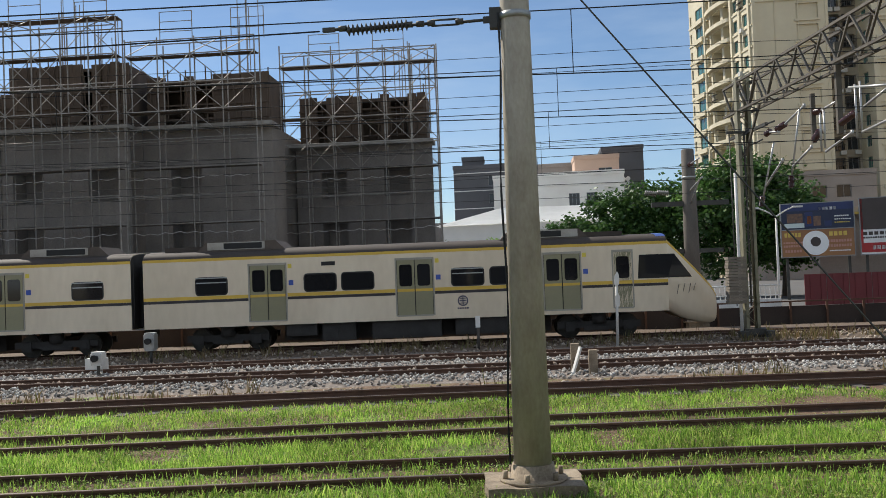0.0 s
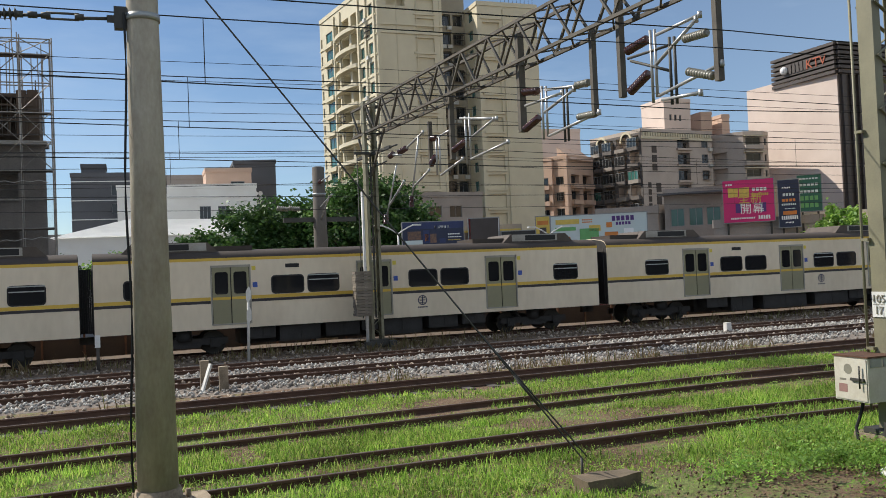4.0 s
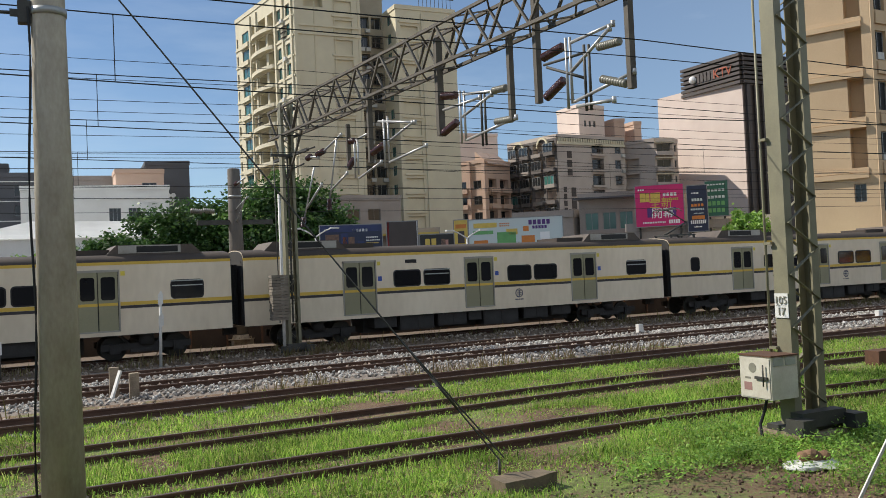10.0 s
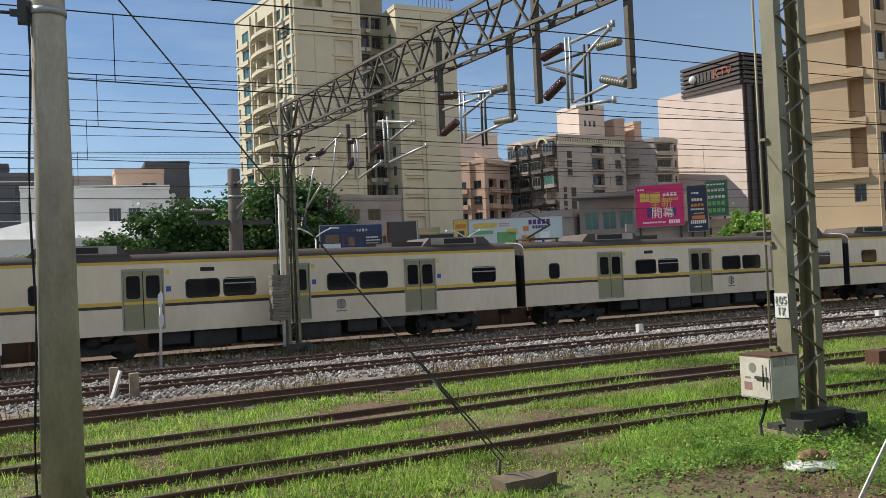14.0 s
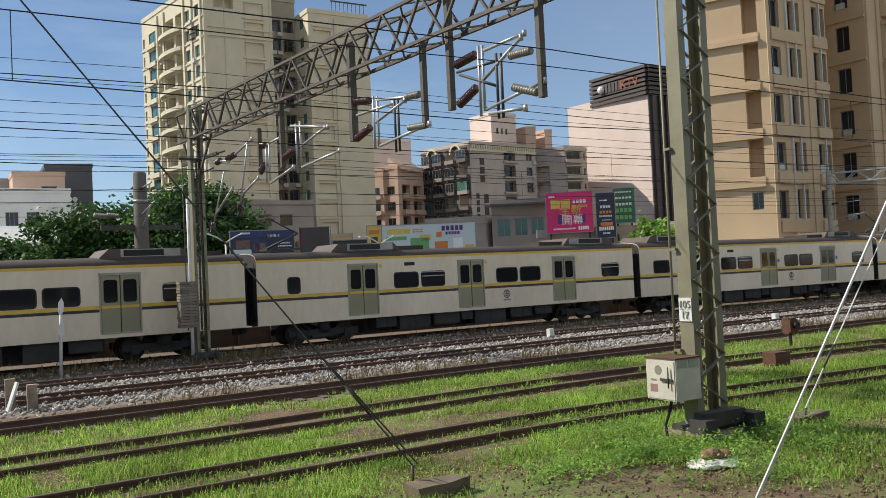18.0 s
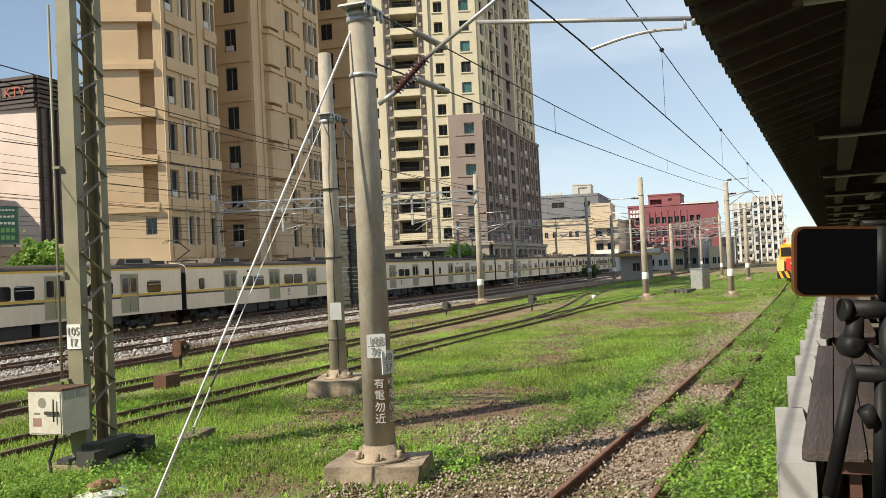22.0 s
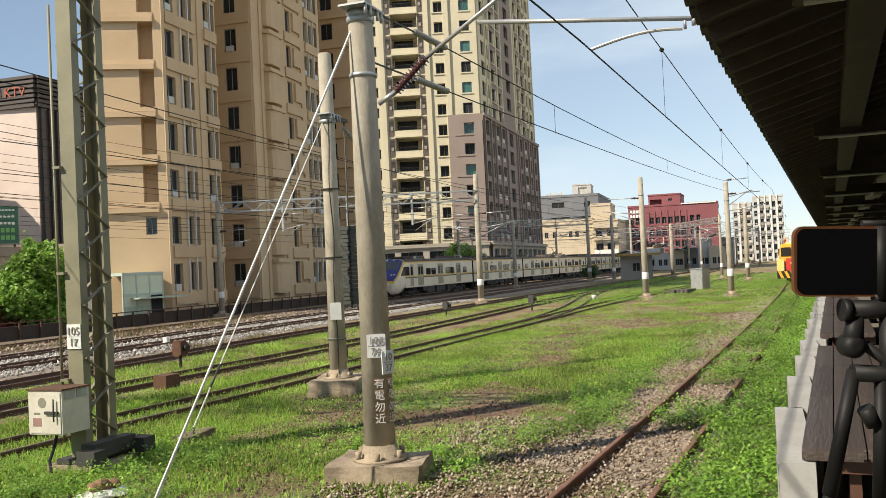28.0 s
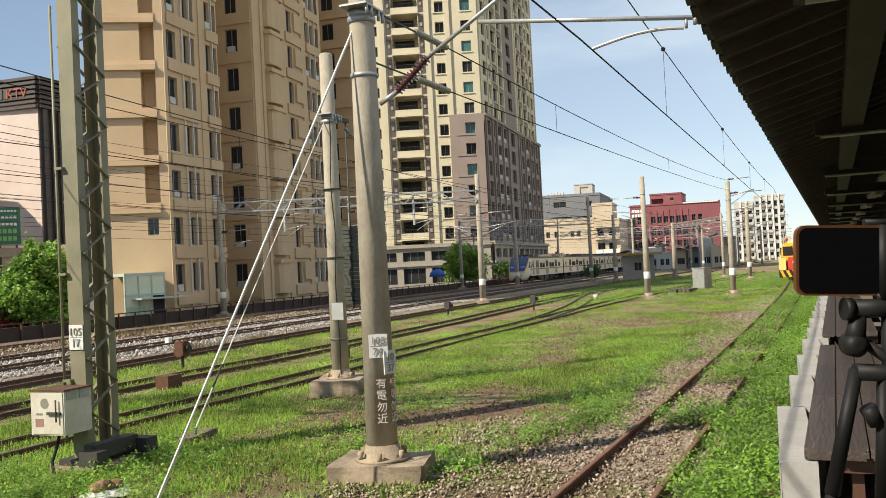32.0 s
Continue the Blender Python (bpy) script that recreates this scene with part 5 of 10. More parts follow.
letters(kv, "KTV", m @ Matrix.Translation((11.3, -0.72, 38.3)), 2.6, SIGNO)
bm = B()
for k in range(5):
    box(bm, 4.6 + 0.95 * k, -0.72, 38.3, 5.3 + 0.95 * k, -0.62, 40.2)
part("sign_bar", bm, LOUV, kv, "", m)
bm = B()
bmesh.ops.create_uvsphere(bm, u_segments=12, v_segments=8, radius=0.8, matrix=Matrix.Translation((3.6, -0.8, 39.2)))
part("sign_globe", bm, ROOFW, kv, "pale round sign globe", m)

CAGE = mat("rusty_window_cage", (0.14, 0.13, 0.12), (0.09, 0.07, 0.06), 0.7, 0.2, bump=0)


def clutter(t, a, b, us, zs, seed, share=0.5):
    """Window air conditioners and barred cages, some on each storey."""
    m, ln = edge_frame(a, b)
    rnd = random.Random(seed)
    for z in zs:
        for u in us:
            k = rnd.random()
            if k < share * 0.6:
                x = u + rnd.choice((-0.9, 0.8, 0.1))
                bm = B()
                box(bm, x, -0.45, z - 0.75, x + 0.8, -0.004, z - 0.15)
                part("air_conditioner", bm, AC, t, "", m)
            elif k < share:
                bm = B()
                for j in range(6):
                    box(bm, u - 0.9 + 0.36 * j, -0.42, z - 0.1, u - 0.87 + 0.36 * j, -0.39, z + 1.5)
                for q in (-0.1, 0.7, 1.5):
                    box(bm, u - 0.92, -0.42, z + q, u + 0.93, -0.005, z + q + 0.04)
                bmesh.ops.remove_doubles(bm, verts=bm.verts, dist=0.02)
                part("window_cage", bm, CAGE, t, "", m)


clutter(ga, gA, gB_, [1.9, 5.2, 8.6, 12.0], GZ, 1, 0.5)
clutter(ga, gB_, gC, [10.1, 15.4], GZ, 2, 0.9)
clutter(gb, bC, bD, [1.95], GZ, 3, 0.8)
ribs(sa, sA, sB, [0.5, 3.7, 7.1, 10.4], 0, 23.4, 0.7, 0.4, W_SAL)
clutter(sa, sA, sB, [2.0, 8.8], GZ[:6], 4, 0.6)
clutter(mid, (45.9, 130.5), (51.8, 130.5), [2.6, 4.7], AZ, 6, 0.8)
clutter(aw, (31.7, 149), (35.3, 125), [20.8, 10], AZ, 7, 0.4)

# low buildings and billboards by the street
lb = house("shop_house", "low old shop house with green balcony glazing", [(45.0, 66.5), (49.2, 63.2), (58, 66), (56, 76)], 8.6, W_GREY,
           {0: [("glass", grid_holes([1.1, 2.7, 4.2], 1.2, [3.0, 5.9], 1.6))]}, gl=WGREEN)
bm = B()
box(bm, -0.5, -1.2, 8.7, 5.6, 0.2, 8.85)
part("awning", bm, W_DARK, lb, "", edge_frame((45.0, 66.5), (49.2, 63.2))[0])
house("shop_house", "low grey house behind the billboards", [(40, 70), (44.5, 66.8), (50, 70), (47, 80)], 7.2, W_GREY, {0: [("glass", grid_holes([1.5, 3.6], 1.6, [3.0], 1.4))]})
house("shop_house", "drab building carrying the advertisement boards", [(45.6, 60.4), (52.0, 55.0), (60, 58), (56, 66)], 5.4, W_GREY, {0: [("glass", grid_holes([2.0, 3.2], 0.9, [2.9], 1.4))]})
house("shop_house", "white low house beside a tree", [(51.5, 56.5), (56, 53.4), (62, 58), (58, 62)], 5.6, W_WHITE, {0: [("glass", grid_holes([2.6], 1.6, [3.0], 1.0))]})
PINKB = mat("magenta_poster", (0.60, 0.02, 0.16), (0.52, 0.015, 0.13), 0.5, scale=0.5, bump=0)
GOLD = mat("gold_lettering", (0.70, 0.50, 0.10), None, 0.5, bump=0)
NAVY = mat("navy_poster", (0.02, 0.03, 0.07), (0.015, 0.02, 0.045), 0.5, scale=0.8, bump=0)
GREENB = mat("green_poster", (0.03, 0.14, 0.09), (0.02, 0.09, 0.06), 0.5, scale=0.8, bump=0)
MAROON = mat("maroon_signboard", (0.20, 0.015, 0.04), (0.16, 0.012, 0.03), 0.5, scale=0.5, bump=0)
PALEB = mat("pale_blue_poster", (0.55, 0.66, 0.66), (0.62, 0.64, 0.60), 0.5, scale=0.4, bump=0)
ORNG = mat("orange_print", (0.65, 0.22, 0.04), None, 0.5, bump=0)
GRN = mat("green_print", (0.16, 0.42, 0.14), None, 0.5, bump=0)
BLKB = mat("black_shop_board", (0.018, 0.018, 0.018), (0.03, 0.03, 0.028), 0.5, scale=0.8, bump=0)
PURP = mat("violet_print", (0.10, 0.035, 0.20), None, 0.5, bump=0)
INDIGO = mat("indigo_print", (0.025, 0.04, 0.13), (0.02, 0.03, 0.09), 0.5, scale=2, bump=0)
BRNP = mat("photo_brown_print", (0.22, 0.12, 0.07), (0.07, 0.05, 0.05), 0.5, scale=6, fine=20, bump=0, stain=0.33)
PINKP = mat("pale_pink_print", (0.55, 0.28, 0.22), None, 0.5, bump=0)
MAROONR = mat("red_print", (0.42, 0.03, 0.03), None, 0.5, bump=0)


def board(label, a, b, z0, z1, face, prints=(), posts=True, name="billboard"):
    m, ln = edge_frame(a, b)
    t = thing(name, label, "billboard")
    bm = B()
    box(bm, 0, 0, z0 + 0.16, ln, 0.25, z1 + 0.16)
    part("panel", bm, face, t, "", m)
    bm = B()
    for q in ((-0.06, z0 - 0.06, ln + 0.06, z0), (-0.06, z1, ln + 0.06, z1 + 0.06), (-0.06, z0, 0, z1), (ln, z0, ln + 0.06, z1)):
        box(bm, q[0], -0.03, q[1] + 0.16, q[2], 0.27, q[3] + 0.16)
    part("frame", bm, WFR, t, "", m)
    if posts:
        for u in (0.3, ln - 0.3):
            bm = B()
            box(bm, u - 0.08, 0.26, 0.0, u + 0.08, 0.42, z1)
            part("post", bm, STEELD, t, "", m)
    for mm, u0, v0, u1, v1, *count in prints:
        bm = B()
        n = count[0] if count else 1
        for k in range(n):   # a row of characters as bars
            a = u0 + (u1 - u0) * k / n
            b = a + (u1 - u0) / n * (1 if n == 1 else 0.74)
            box(bm, a * ln, -0.02, z0 + 0.16 + v0 * (z1 - z0), b * ln, -0.004, z0 + 0.16 + v1 * (z1 - z0))
        part("print", bm, mm, t, "", m)
    return t, m, ln


t, m, ln = board("magenta advertisement board with gold and white lettering", (45.87, 59.34), (48.92, 56.85), 5.6, 9.05, PINKB,
                 [(GOLD, 0.10, 0.60, 0.30, 0.82), (GOLD, 0.32, 0.60, 0.52, 0.82), (ROOFW, 0.58, 0.72, 0.88, 0.80, 4), (GOLD, 0.58, 0.61, 0.90, 0.67, 8), (PURP, 0.24, 0.22, 0.36, 0.44), (PURP, 0.72, 0.22, 0.84, 0.44), (ROOFW, 0.14, 0.07, 0.62, 0.11, 14), (ROOFW, 0.68, 0.05, 0.92, 0.14, 5), (ROOFW, 0.06, 0.88, 0.2, 0.92, 3)])
letters(t, "全新", m @ Matrix.Translation((ln * 0.53, -0.03, 7.35)), 0.95, GOLD)
letters(t, "開幕", m @ Matrix.Translation((ln * 0.56, -0.03, 6.5)), 0.95, ROOFW)
board("dark navy board with rows of small print", (49.15, 56.65), (50.33, 55.6), 5.0, 8.8, NAVY, [(PALEB, 0.22, 0.66, 0.8, 0.72, 4), (ORNG, 0.18, 0.54, 0.85, 0.60, 4), (PALEB, 0.15, 0.46, 0.85, 0.50, 8), (PALEB, 0.3, 0.38, 0.8, 0.40, 8), (ORNG, 0.2, 0.26, 0.85, 0.34), (ROOFW, 0.12, 0.16, 0.92, 0.24, 8), (ROOFW, 0.3, 0.08, 0.7, 0.11, 6), (ROOFW, 0.2, 0.82, 0.6, 0.85, 5)])
board("green board with faded rows of print", (50.45, 55.9), (51.75, 54.7), 6.2, 9.1, GREENB, [(PALEB, 0.1, 0.88, 0.9, 0.92, 6), (PALEB, 0.1, 0.70, 0.9, 0.77, 5), (PALEB, 0.1, 0.50, 0.9, 0.58, 5), (GRN, 0.1, 0.3, 0.9, 0.42, 4), (GRN, 0.1, 0.1, 0.9, 0.22, 4)])
house("shop_house", "shop house behind the long signboards", [(27.2, 53.8), (33.4, 50.2), (38, 58), (32, 62)], 4.2, W_GREY)
board("long pale advertisement with food pictures", (27.0, 53.5), (32.6, 50.3), 4.0, 6.05, PALEB, [(GOLD, 0.05, 0.72, 0.3, 0.88), (GRN, 0.04, 0.5, 0.26, 0.62), (GRN, 0.3, 0.1, 0.5, 0.55), (GRN, 0.0, 0.0, 0.2, 0.16), (ORNG, 0.05, 0.05, 0.2, 0.3), (GOLD, 0.4, 0.45, 0.52, 0.65), (ORNG, 0.56, 0.1, 0.7, 0.4), (PURP, 0.64, 0.76, 0.88, 0.92, 5), (PURP, 0.68, 0.62, 0.84, 0.72, 5), (ORNG, 0.33, 0.82, 0.44, 0.86, 5), (ORNG, 0.33, 0.74, 0.44, 0.78, 5), (ORNG, 0.58, 0.55, 0.64, 0.72), (ROOFW, 0.76, 0.05, 0.86, 0.5), (GOLD, 0.88, 0.08, 0.98, 0.25)])
board("maroon pharmacy signboard with heart emblem", (27.0, 53.2), (32.9, 49.8), 2.5, 3.9, MAROON, [(GOLD, 0.08, 0.25, 0.15, 0.75), (ROOFW, 0.15, 0.25, 0.21, 0.75), (ROOFW, 0.30, 0.25, 0.37, 0.75), (ROOFW, 0.39, 0.25, 0.46, 0.75), (ROOFW, 0.48, 0.4, 0.53, 0.75), (ROOFW, 0.54, 0.4, 0.59, 0.75), (ROOFW, 0.60, 0.4, 0.65, 0.75), (ROOFW, 0.66, 0.4, 0.71, 0.75), (ROOFW, 0.79, 0.25, 0.87, 0.8), (GRN, 0.81, 0.35, 0.85, 0.7)], False)
board("yellow and red narrow sign with black print", (26.2, 54.2), (26.95, 53.6), 4.2, 6.1, GOLD, [(LOUV, 0.25, 0.15, 0.75, 0.6), (ORNG, 0.1, 0.7, 0.9, 0.85)], False)
board("black shop board with gold characters", (24.1, 55.4), (26.4, 54.5), 2.4, 5.2, BLKB, [(GOLD, 0.14, 0.72, 0.5, 0.9, 2), (BRNP, 0.6, 0.7, 0.72, 0.88), (PINKP, 0.72, 0.66, 0.8, 0.86), (GOLD, 0.5, 0.5, 0.9, 0.58, 4), (GOLD, 0.35, 0.40, 0.88, 0.43, 12), (GOLD, 0.35, 0.33, 0.88, 0.36, 12), (GOLD, 0.2, 0.18, 0.9, 0.25, 7), (ORNG, 0.0, 0.02, 1.0, 0.1)], False)
board("blue showroom billboard with small print", (17.55, 57.6), (21.75, 56.7), 4.45, 6.1, NAVY, [(INDIGO, 0.0, 0.72, 1.0, 1.0), (ROOFW, 0.52, 0.72, 0.78, 0.84, 5), (BRNP, 0.45, 0.12, 0.55, 0.5), (PALEB, 0.04, 0.06, 0.32, 0.24), (BRNP, 0.08, 0.26, 0.3, 0.62), (INDIGO, 0.33, 0.1, 0.44, 0.66), (ORNG, 0.36, 0.2, 0.42, 0.5), (ROOFW, 0.74, 0.44, 0.94, 0.49, 7), (ROOFW, 0.74, 0.32, 0.97, 0.36, 8), (GOLD, 0.74, 0.2, 0.95, 0.24, 7), (INDIGO, 0.6, 0.1, 0.7, 0.3)])
t, m, ln = board("round white emblem poster on orange ground", (17.5, 57.5), (21.7, 56.6), 2.7, 4.4, mat("orange_poster", (0.34, 0.17, 0.06), (0.24, 0.10, 0.05), 0.5, scale=0.6, bump=0), [(GOLD, 0.04, 0.74, 0.28, 0.9, 5), (GOLD, 0.66, 0.74, 0.92, 0.9, 4), (PINKP, 0.02, 0.5, 0.3, 0.56, 8), (PINKP, 0.02, 0.36, 0.3, 0.44, 8), (PINKP, 0.04, 0.16, 0.28, 0.26, 6), (PINKP, 0.64, 0.5, 0.97, 0.6, 9), (PINKP, 0.64, 0.32, 0.97, 0.42, 9), (ROOFW, 0.66, 0.16, 0.95, 0.2, 10)])
bm = B()
lathe(bm, [(0.78, 0.0), (0.78, 0.03)], 28, 0, m @ Matrix.Translation((ln * 0.47, -0.02, 3.7)) @ Matrix.Rotation(radians(90), 4, "X"))
part("emblem_disc", bm, ROOFW, t, "white round emblem", Matrix.Identity(4))
bm = B()
lathe(bm, [(0.32, 0.0), (0.30, 0.012)], 9, 0, m @ Matrix.Translation((ln * 0.47, -0.054, 3.78)) @ Matrix.Rotation(radians(90), 4, "X"))
part("emblem_mark", bm, LOUV, t, "dark blot in the emblem", Matrix.Identity(4))
board("white and red hanging sign", (22.0, 56.3), (24.0, 55.6), 2.7, 6.2, ROOFW, [(LOUV, 0.0, 0.44, 0.98, 1.0), (MAROONR, 0.0, 0.03, 0.98, 0.2), (ROOFW, 0.3, 0.08, 0.9, 0.15, 5), (LOUV, 0.06, 0.34, 0.94, 0.4, 6), (LOUV, 0.06, 0.28, 0.94, 0.31, 14), (MAROONR, 0.0, 0.2, 0.06, 1.0)])
sh = house("shop_house", "cluttered roof shack with a pale awning", [(20.5, 59.5), (26.5, 57.5), (29, 64), (23, 66)], 5.3, W_GREY)
bm = B()
box(bm, 0, -0.6, 5.5, 6.3, 2.0, 5.65)
part("awning", bm, GOLD, sh, "pale yellow awning", edge_frame((20.5, 59.5), (26.5, 57.5))[0])

# far left: hall, white block, dark blocks
hall = house("low_hall", "long low hall with a white pitched sheet roof", [(-9, 112), (13.5, 110), (14, 128), (-8, 130)], 8.6, W_WHITE, parapet=0)
bm = B()
rr = [(-9.6, 111.4, 8.5), (14, 109.4, 8.5), (14.6, 119, 10.9), (-1, 120.5, 11.2), (14.6, 129, 8.5), (-8.6, 131, 8.5)]
v = [bm.verts.new(c) for c in rr]
for q in ((0, 1, 2, 3), (3, 2, 4, 5), (0, 3, 5), (1, 4, 2)):
    bm.faces.new([v[i] for i in q])
bmesh.ops.solidify(bm, geom=bm.faces[:], thickness=0.15)
part("pitched_roof", bm, ROOFW, hall, "white pitched sheet roof")
wb = house("white_building", "white rendered building with small square windows", [(-2.5, 141), (18.4, 139.5), (18.5, 150), (-2, 152)], 17.4, W_WHITE,
           {0: [("glass", grid_holes([13.0, 15.8], 1.7, [12.2], 2.4)), ("blank", grid_holes([18.0, 18.6, 19.2], 0.35, [14.6], 0.8))]}, panes=3)
ledges(wb, (-2.5, 141), (18.4, 139.5), [11.4, 15.9], W_WHITE, 0.1, 0.15)
dk = house("dark_building", "dark grey modern block with pale floor lines", [(-9.6, 151), (3, 150), (3, 165), (-9, 165)], 20.5, W_DARK, {0: [("glass", grid_holes([7.0, 9.5, 12], 1.8, Z(6, 2, 3.1), 1.7))]})
ledges(dk, (-9.6, 151), (3, 150), Z(6, 4.2, 3.1), W_WHITE, 0.1, 0.14)
house("dark_building", "dark roof pavilion of the modern block", [(-8.2, 155), (-4.4, 155), (-4.4, 160), (-8.2, 160)], 22.5, W_DARK, z0=19)
dk2 = house("dark_building", "grey strip of roof-floor windows", [(3, 152), (14, 151), (14, 160), (3, 162)], 20.2, W_GREY, {0: [("glass", grid_holes([1.5, 4, 6.5, 9], 1.8, [17.6], 1.4))]})
house("brick_penthouse", "reddish brick roof house on the white block", [(11.0, 144), (18.2, 143.4), (18.4, 150), (11, 150)], 20.4, W_SAL, {0: [("glass", grid_holes([5.0], 2.2, [17.9], 1.0))]}, z0=16)
dt = house("dark_tower", "dark grey tower with a pale flower emblem", [(16.6, 154), (23.6, 152.5), (24, 165), (17, 166)], 23.0, W_DARK)
m, ln = edge_frame((16.6, 154), (23.6, 152.5))
for u, z in ((3.6, 17.8), (4.4, 17.8), (3.6, 17.0), (4.4, 17.0)):
    bm = B()
    lathe(bm, [(0.4, 0), (0.4, 0.1)], 10, 0, m @ Matrix.Translation((u, -0.1, z)) @ Matrix.Rotation(radians(90), 4, "X"))
    part("emblem_petal", bm, ROOFW, dt)
bm = B()
for k in range(5):
    box(bm, 2.2 + 0.7 * k, -0.1, 14.2, 2.6 + 0.7 * k, -0.004, 14.9, 0, m)
part("sign_bar", bm, ROOFW, dt)

# far right: low cream block, grey block, red hospital-like block, pale tower
A_, B_ = (211.6, 53.5), (214.2, 39.8)
lc = house("cream_building", "low sandy industrial building with a parapet band beside the line", [A_, B_, (240, 42), (238, 56)], 13.0, W_SAND,
           {0: [("dull", grid_holes([2.4, 4.4, 8.4, 10.0], 0.9, [9.0], 1.5))]}, parapet=0.7)
ledges(lc, A_, B_, [12.2], W_SAND, 0.25, 0.35)
ledges(lc, A_, B_, [8.5], W_SAND, 0.12, 0.2)
C_, D_ = (213.2, 39.6), (214.4, 33.6)
bh = house("cream_building", "balconied cream house beside the low industrial building", [C_, D_, (232, 34), (231, 40)], 12.6, W_SAND,
           {0: [("dull", grid_holes([1.5, 4.2], 1.8, [2.0, 5.2, 8.6], 1.9, 0.6))]}, parapet=0.4)
for z in (1.4, 4.6, 8.0, 11.0):
    balcony(bh, C_, D_, 3.0, 5.8, z, 1.0, W_WHITE if z < 5 else W_SAND, h=0.85)
house("rooftop_house", "sunlit sandy stair house on the cream buildings", [(214.6, 40.3), (215.4, 35.4), (226, 36), (225, 41)], 16.4, W_SAND, None, z0=12)
gbk = house("grey_building", "blue-grey office block with window bands", [(241, 62.5), (245.2, 43.6), (275, 45), (272, 65)], 21.4, W_SLATE,
            {0: [("dull", grid_holes([8.0], 3.6, [18.4], 1.6) + grid_holes([8.4, 15.6], 5.6, [14.0], 1.7) + grid_holes([16.2], 1.8, [18.4], 1.5))]})
sh_ = house("rooftop_house", "square pale stair tower on the grey office block", [(244.0, 50.6), (245.2, 45.6), (254, 46.5), (253, 52)], 24.6, W_GPALE, {0: [("blank", [(1.6, 22.0, 4.0, 24.0, 0.3)])]}, z0=20.5, parapet=0.3)
for k in range(6):
    bm = B()
    z = 22.4 + 0.5 * (k % 2)
    box(bm, 243.6 + 0.15 * (k % 2), 58.0 - 0.85 * k, 21.2, 244.4, 58.6 - 0.85 * k, z)
    part("roof_tank", bm, W_GPALE, gbk, "pale roof tank")
house("grey_building", "dull grey block behind the cream house", [(228, 37.4), (229, 33.2), (240, 34), (239, 38)], 12.5, W_GREY, {0: [("dull", grid_holes([1.2, 3.0], 1.0, [2.5, 5.8, 9.0], 1.5))]})
A_, B_ = (232, 33.5), (234.5, 10.8)
rd = house("red_building", "long dull red-tiled institutional building with white lettering bars", [A_, B_, (262, 12), (260, 36)], 16.4, W_RED,
           {0: [("dull", grid_holes([0.9 + 1.45 * k for k in range(3)], 1.0, Z(4, 2.2, 3.2), 1.8)), ("dull", grid_holes([6.0 + 1.6 * k for k in range(6)], 1.25, Z(4, 2.2, 3.2), 1.7, 0.3)), ("dull", grid_holes([16.2, 17.8], 1.0, Z(4, 2.2, 3.2), 1.8))]}, depth=0.5, parapet=0.5)
house("red_building", "red stair tower with a white stripe", [(232.6, 28.2), (233.6, 20.2), (244, 20), (243, 28)], 19.2, W_RED, {0: [("dull", grid_holes([5.6], 1.0, [17.6], 0.7)), ("blank", [(0.4, 16.7, 3.4, 18.2, 1.4)])]}, z0=15, parapet=0.4)
ledges(rd, A_, B_, [16.55], W_WHITE, 0.25, 0.3, "ledge", 13.6, 22.4)
ledges(rd, A_, B_, Z(4, 1.6, 3.2), W_RED, 0.25, 0.35, "ledge", 0.0, 19.4)
ribs(rd, A_, B_, [5.1 + 1.6 * k for k in range(7)], 1, 15.2, 0.4, 0.2, W_RED)
m, ln = edge_frame(A_, B_)
for k in range(5):
    for z in (14.9, 13.7):
        bm = B()
        box(bm, 0.5 + 0.72 * k, -0.12, z, 1.05 + 0.72 * k, -0.004, z + 0.75)
        part("sign_bar", bm, ROOFW, rd, "white lettering bar", m)
# distant towers: pale piers, dark window columns, small balconies
for (a, b), h, nb in ((((312, 9.8), (313, 3.6)), 19.8, 3), (((311.4, 3.2), (312.6, -6.4)), 21.6, 5)):
    ln = math.dist(a, b)
    us = [ln * (k + 0.5) / nb for k in range(nb)]
    pt = house("pale_tower", "pale distant apartment tower with window columns and balconies", [a, b, (b[0] + 16, b[1]), (a[0] + 16, a[1])], h, W_GPALE, {0: [("dull", grid_holes(us, ln / nb * 0.55, Z(7, 0.8, 2.9), 1.9, 0.5))]}, parapet=0.6)
    ribs(pt, a, b, [ln * k / nb for k in range(1, nb)], 0, h + 0.8, 0.45, 0.4, W_WHITE)
    for k, u in enumerate(us):
        for z in Z(7, 0.75, 2.9):
            if (k + int(z)) % 3:
                balcony(pt, a, b, u, ln / nb * 0.6, z, 0.6, W_GREY if k % 2 else W_GPALE, h=0.8)
# low sheds and yard buildings between the red block and the throat
SHEDR = random.Random(8)
for k in range(9):
    y = 31.5 - 2.9 * k
    x = 205 + SHEDR.uniform(-12, 14)
    w, h = SHEDR.uniform(2.2, 3.6), SHEDR.uniform(3.6, 6.6)
    hs_ = house("yard_shed", "low pale yard building with a sheet roof", [(x, y + w), (x + 0.3, y), (x + 9, y), (x + 9, y + w)], h, (W_WHITE, W_GPALE, W_SAND)[k % 3], {0: [("dull", grid_holes([w * 0.35, w * 0.7], 0.8, [1.0], 1.4))]}, parapet=0)
    bm = B()
    sweep(bm, [(-0.4, h), (w / 2, h + 0.7), (w + 0.4, h), (w + 0.4, h + 0.12), (w / 2, h + 0.82), (-0.4, h + 0.12)], [(x - 0.4, y, 0), (x + 9.4, y, 0)])
    part("sheet_roof", bm, W_GPALE, hs_, "grey sheet roof")
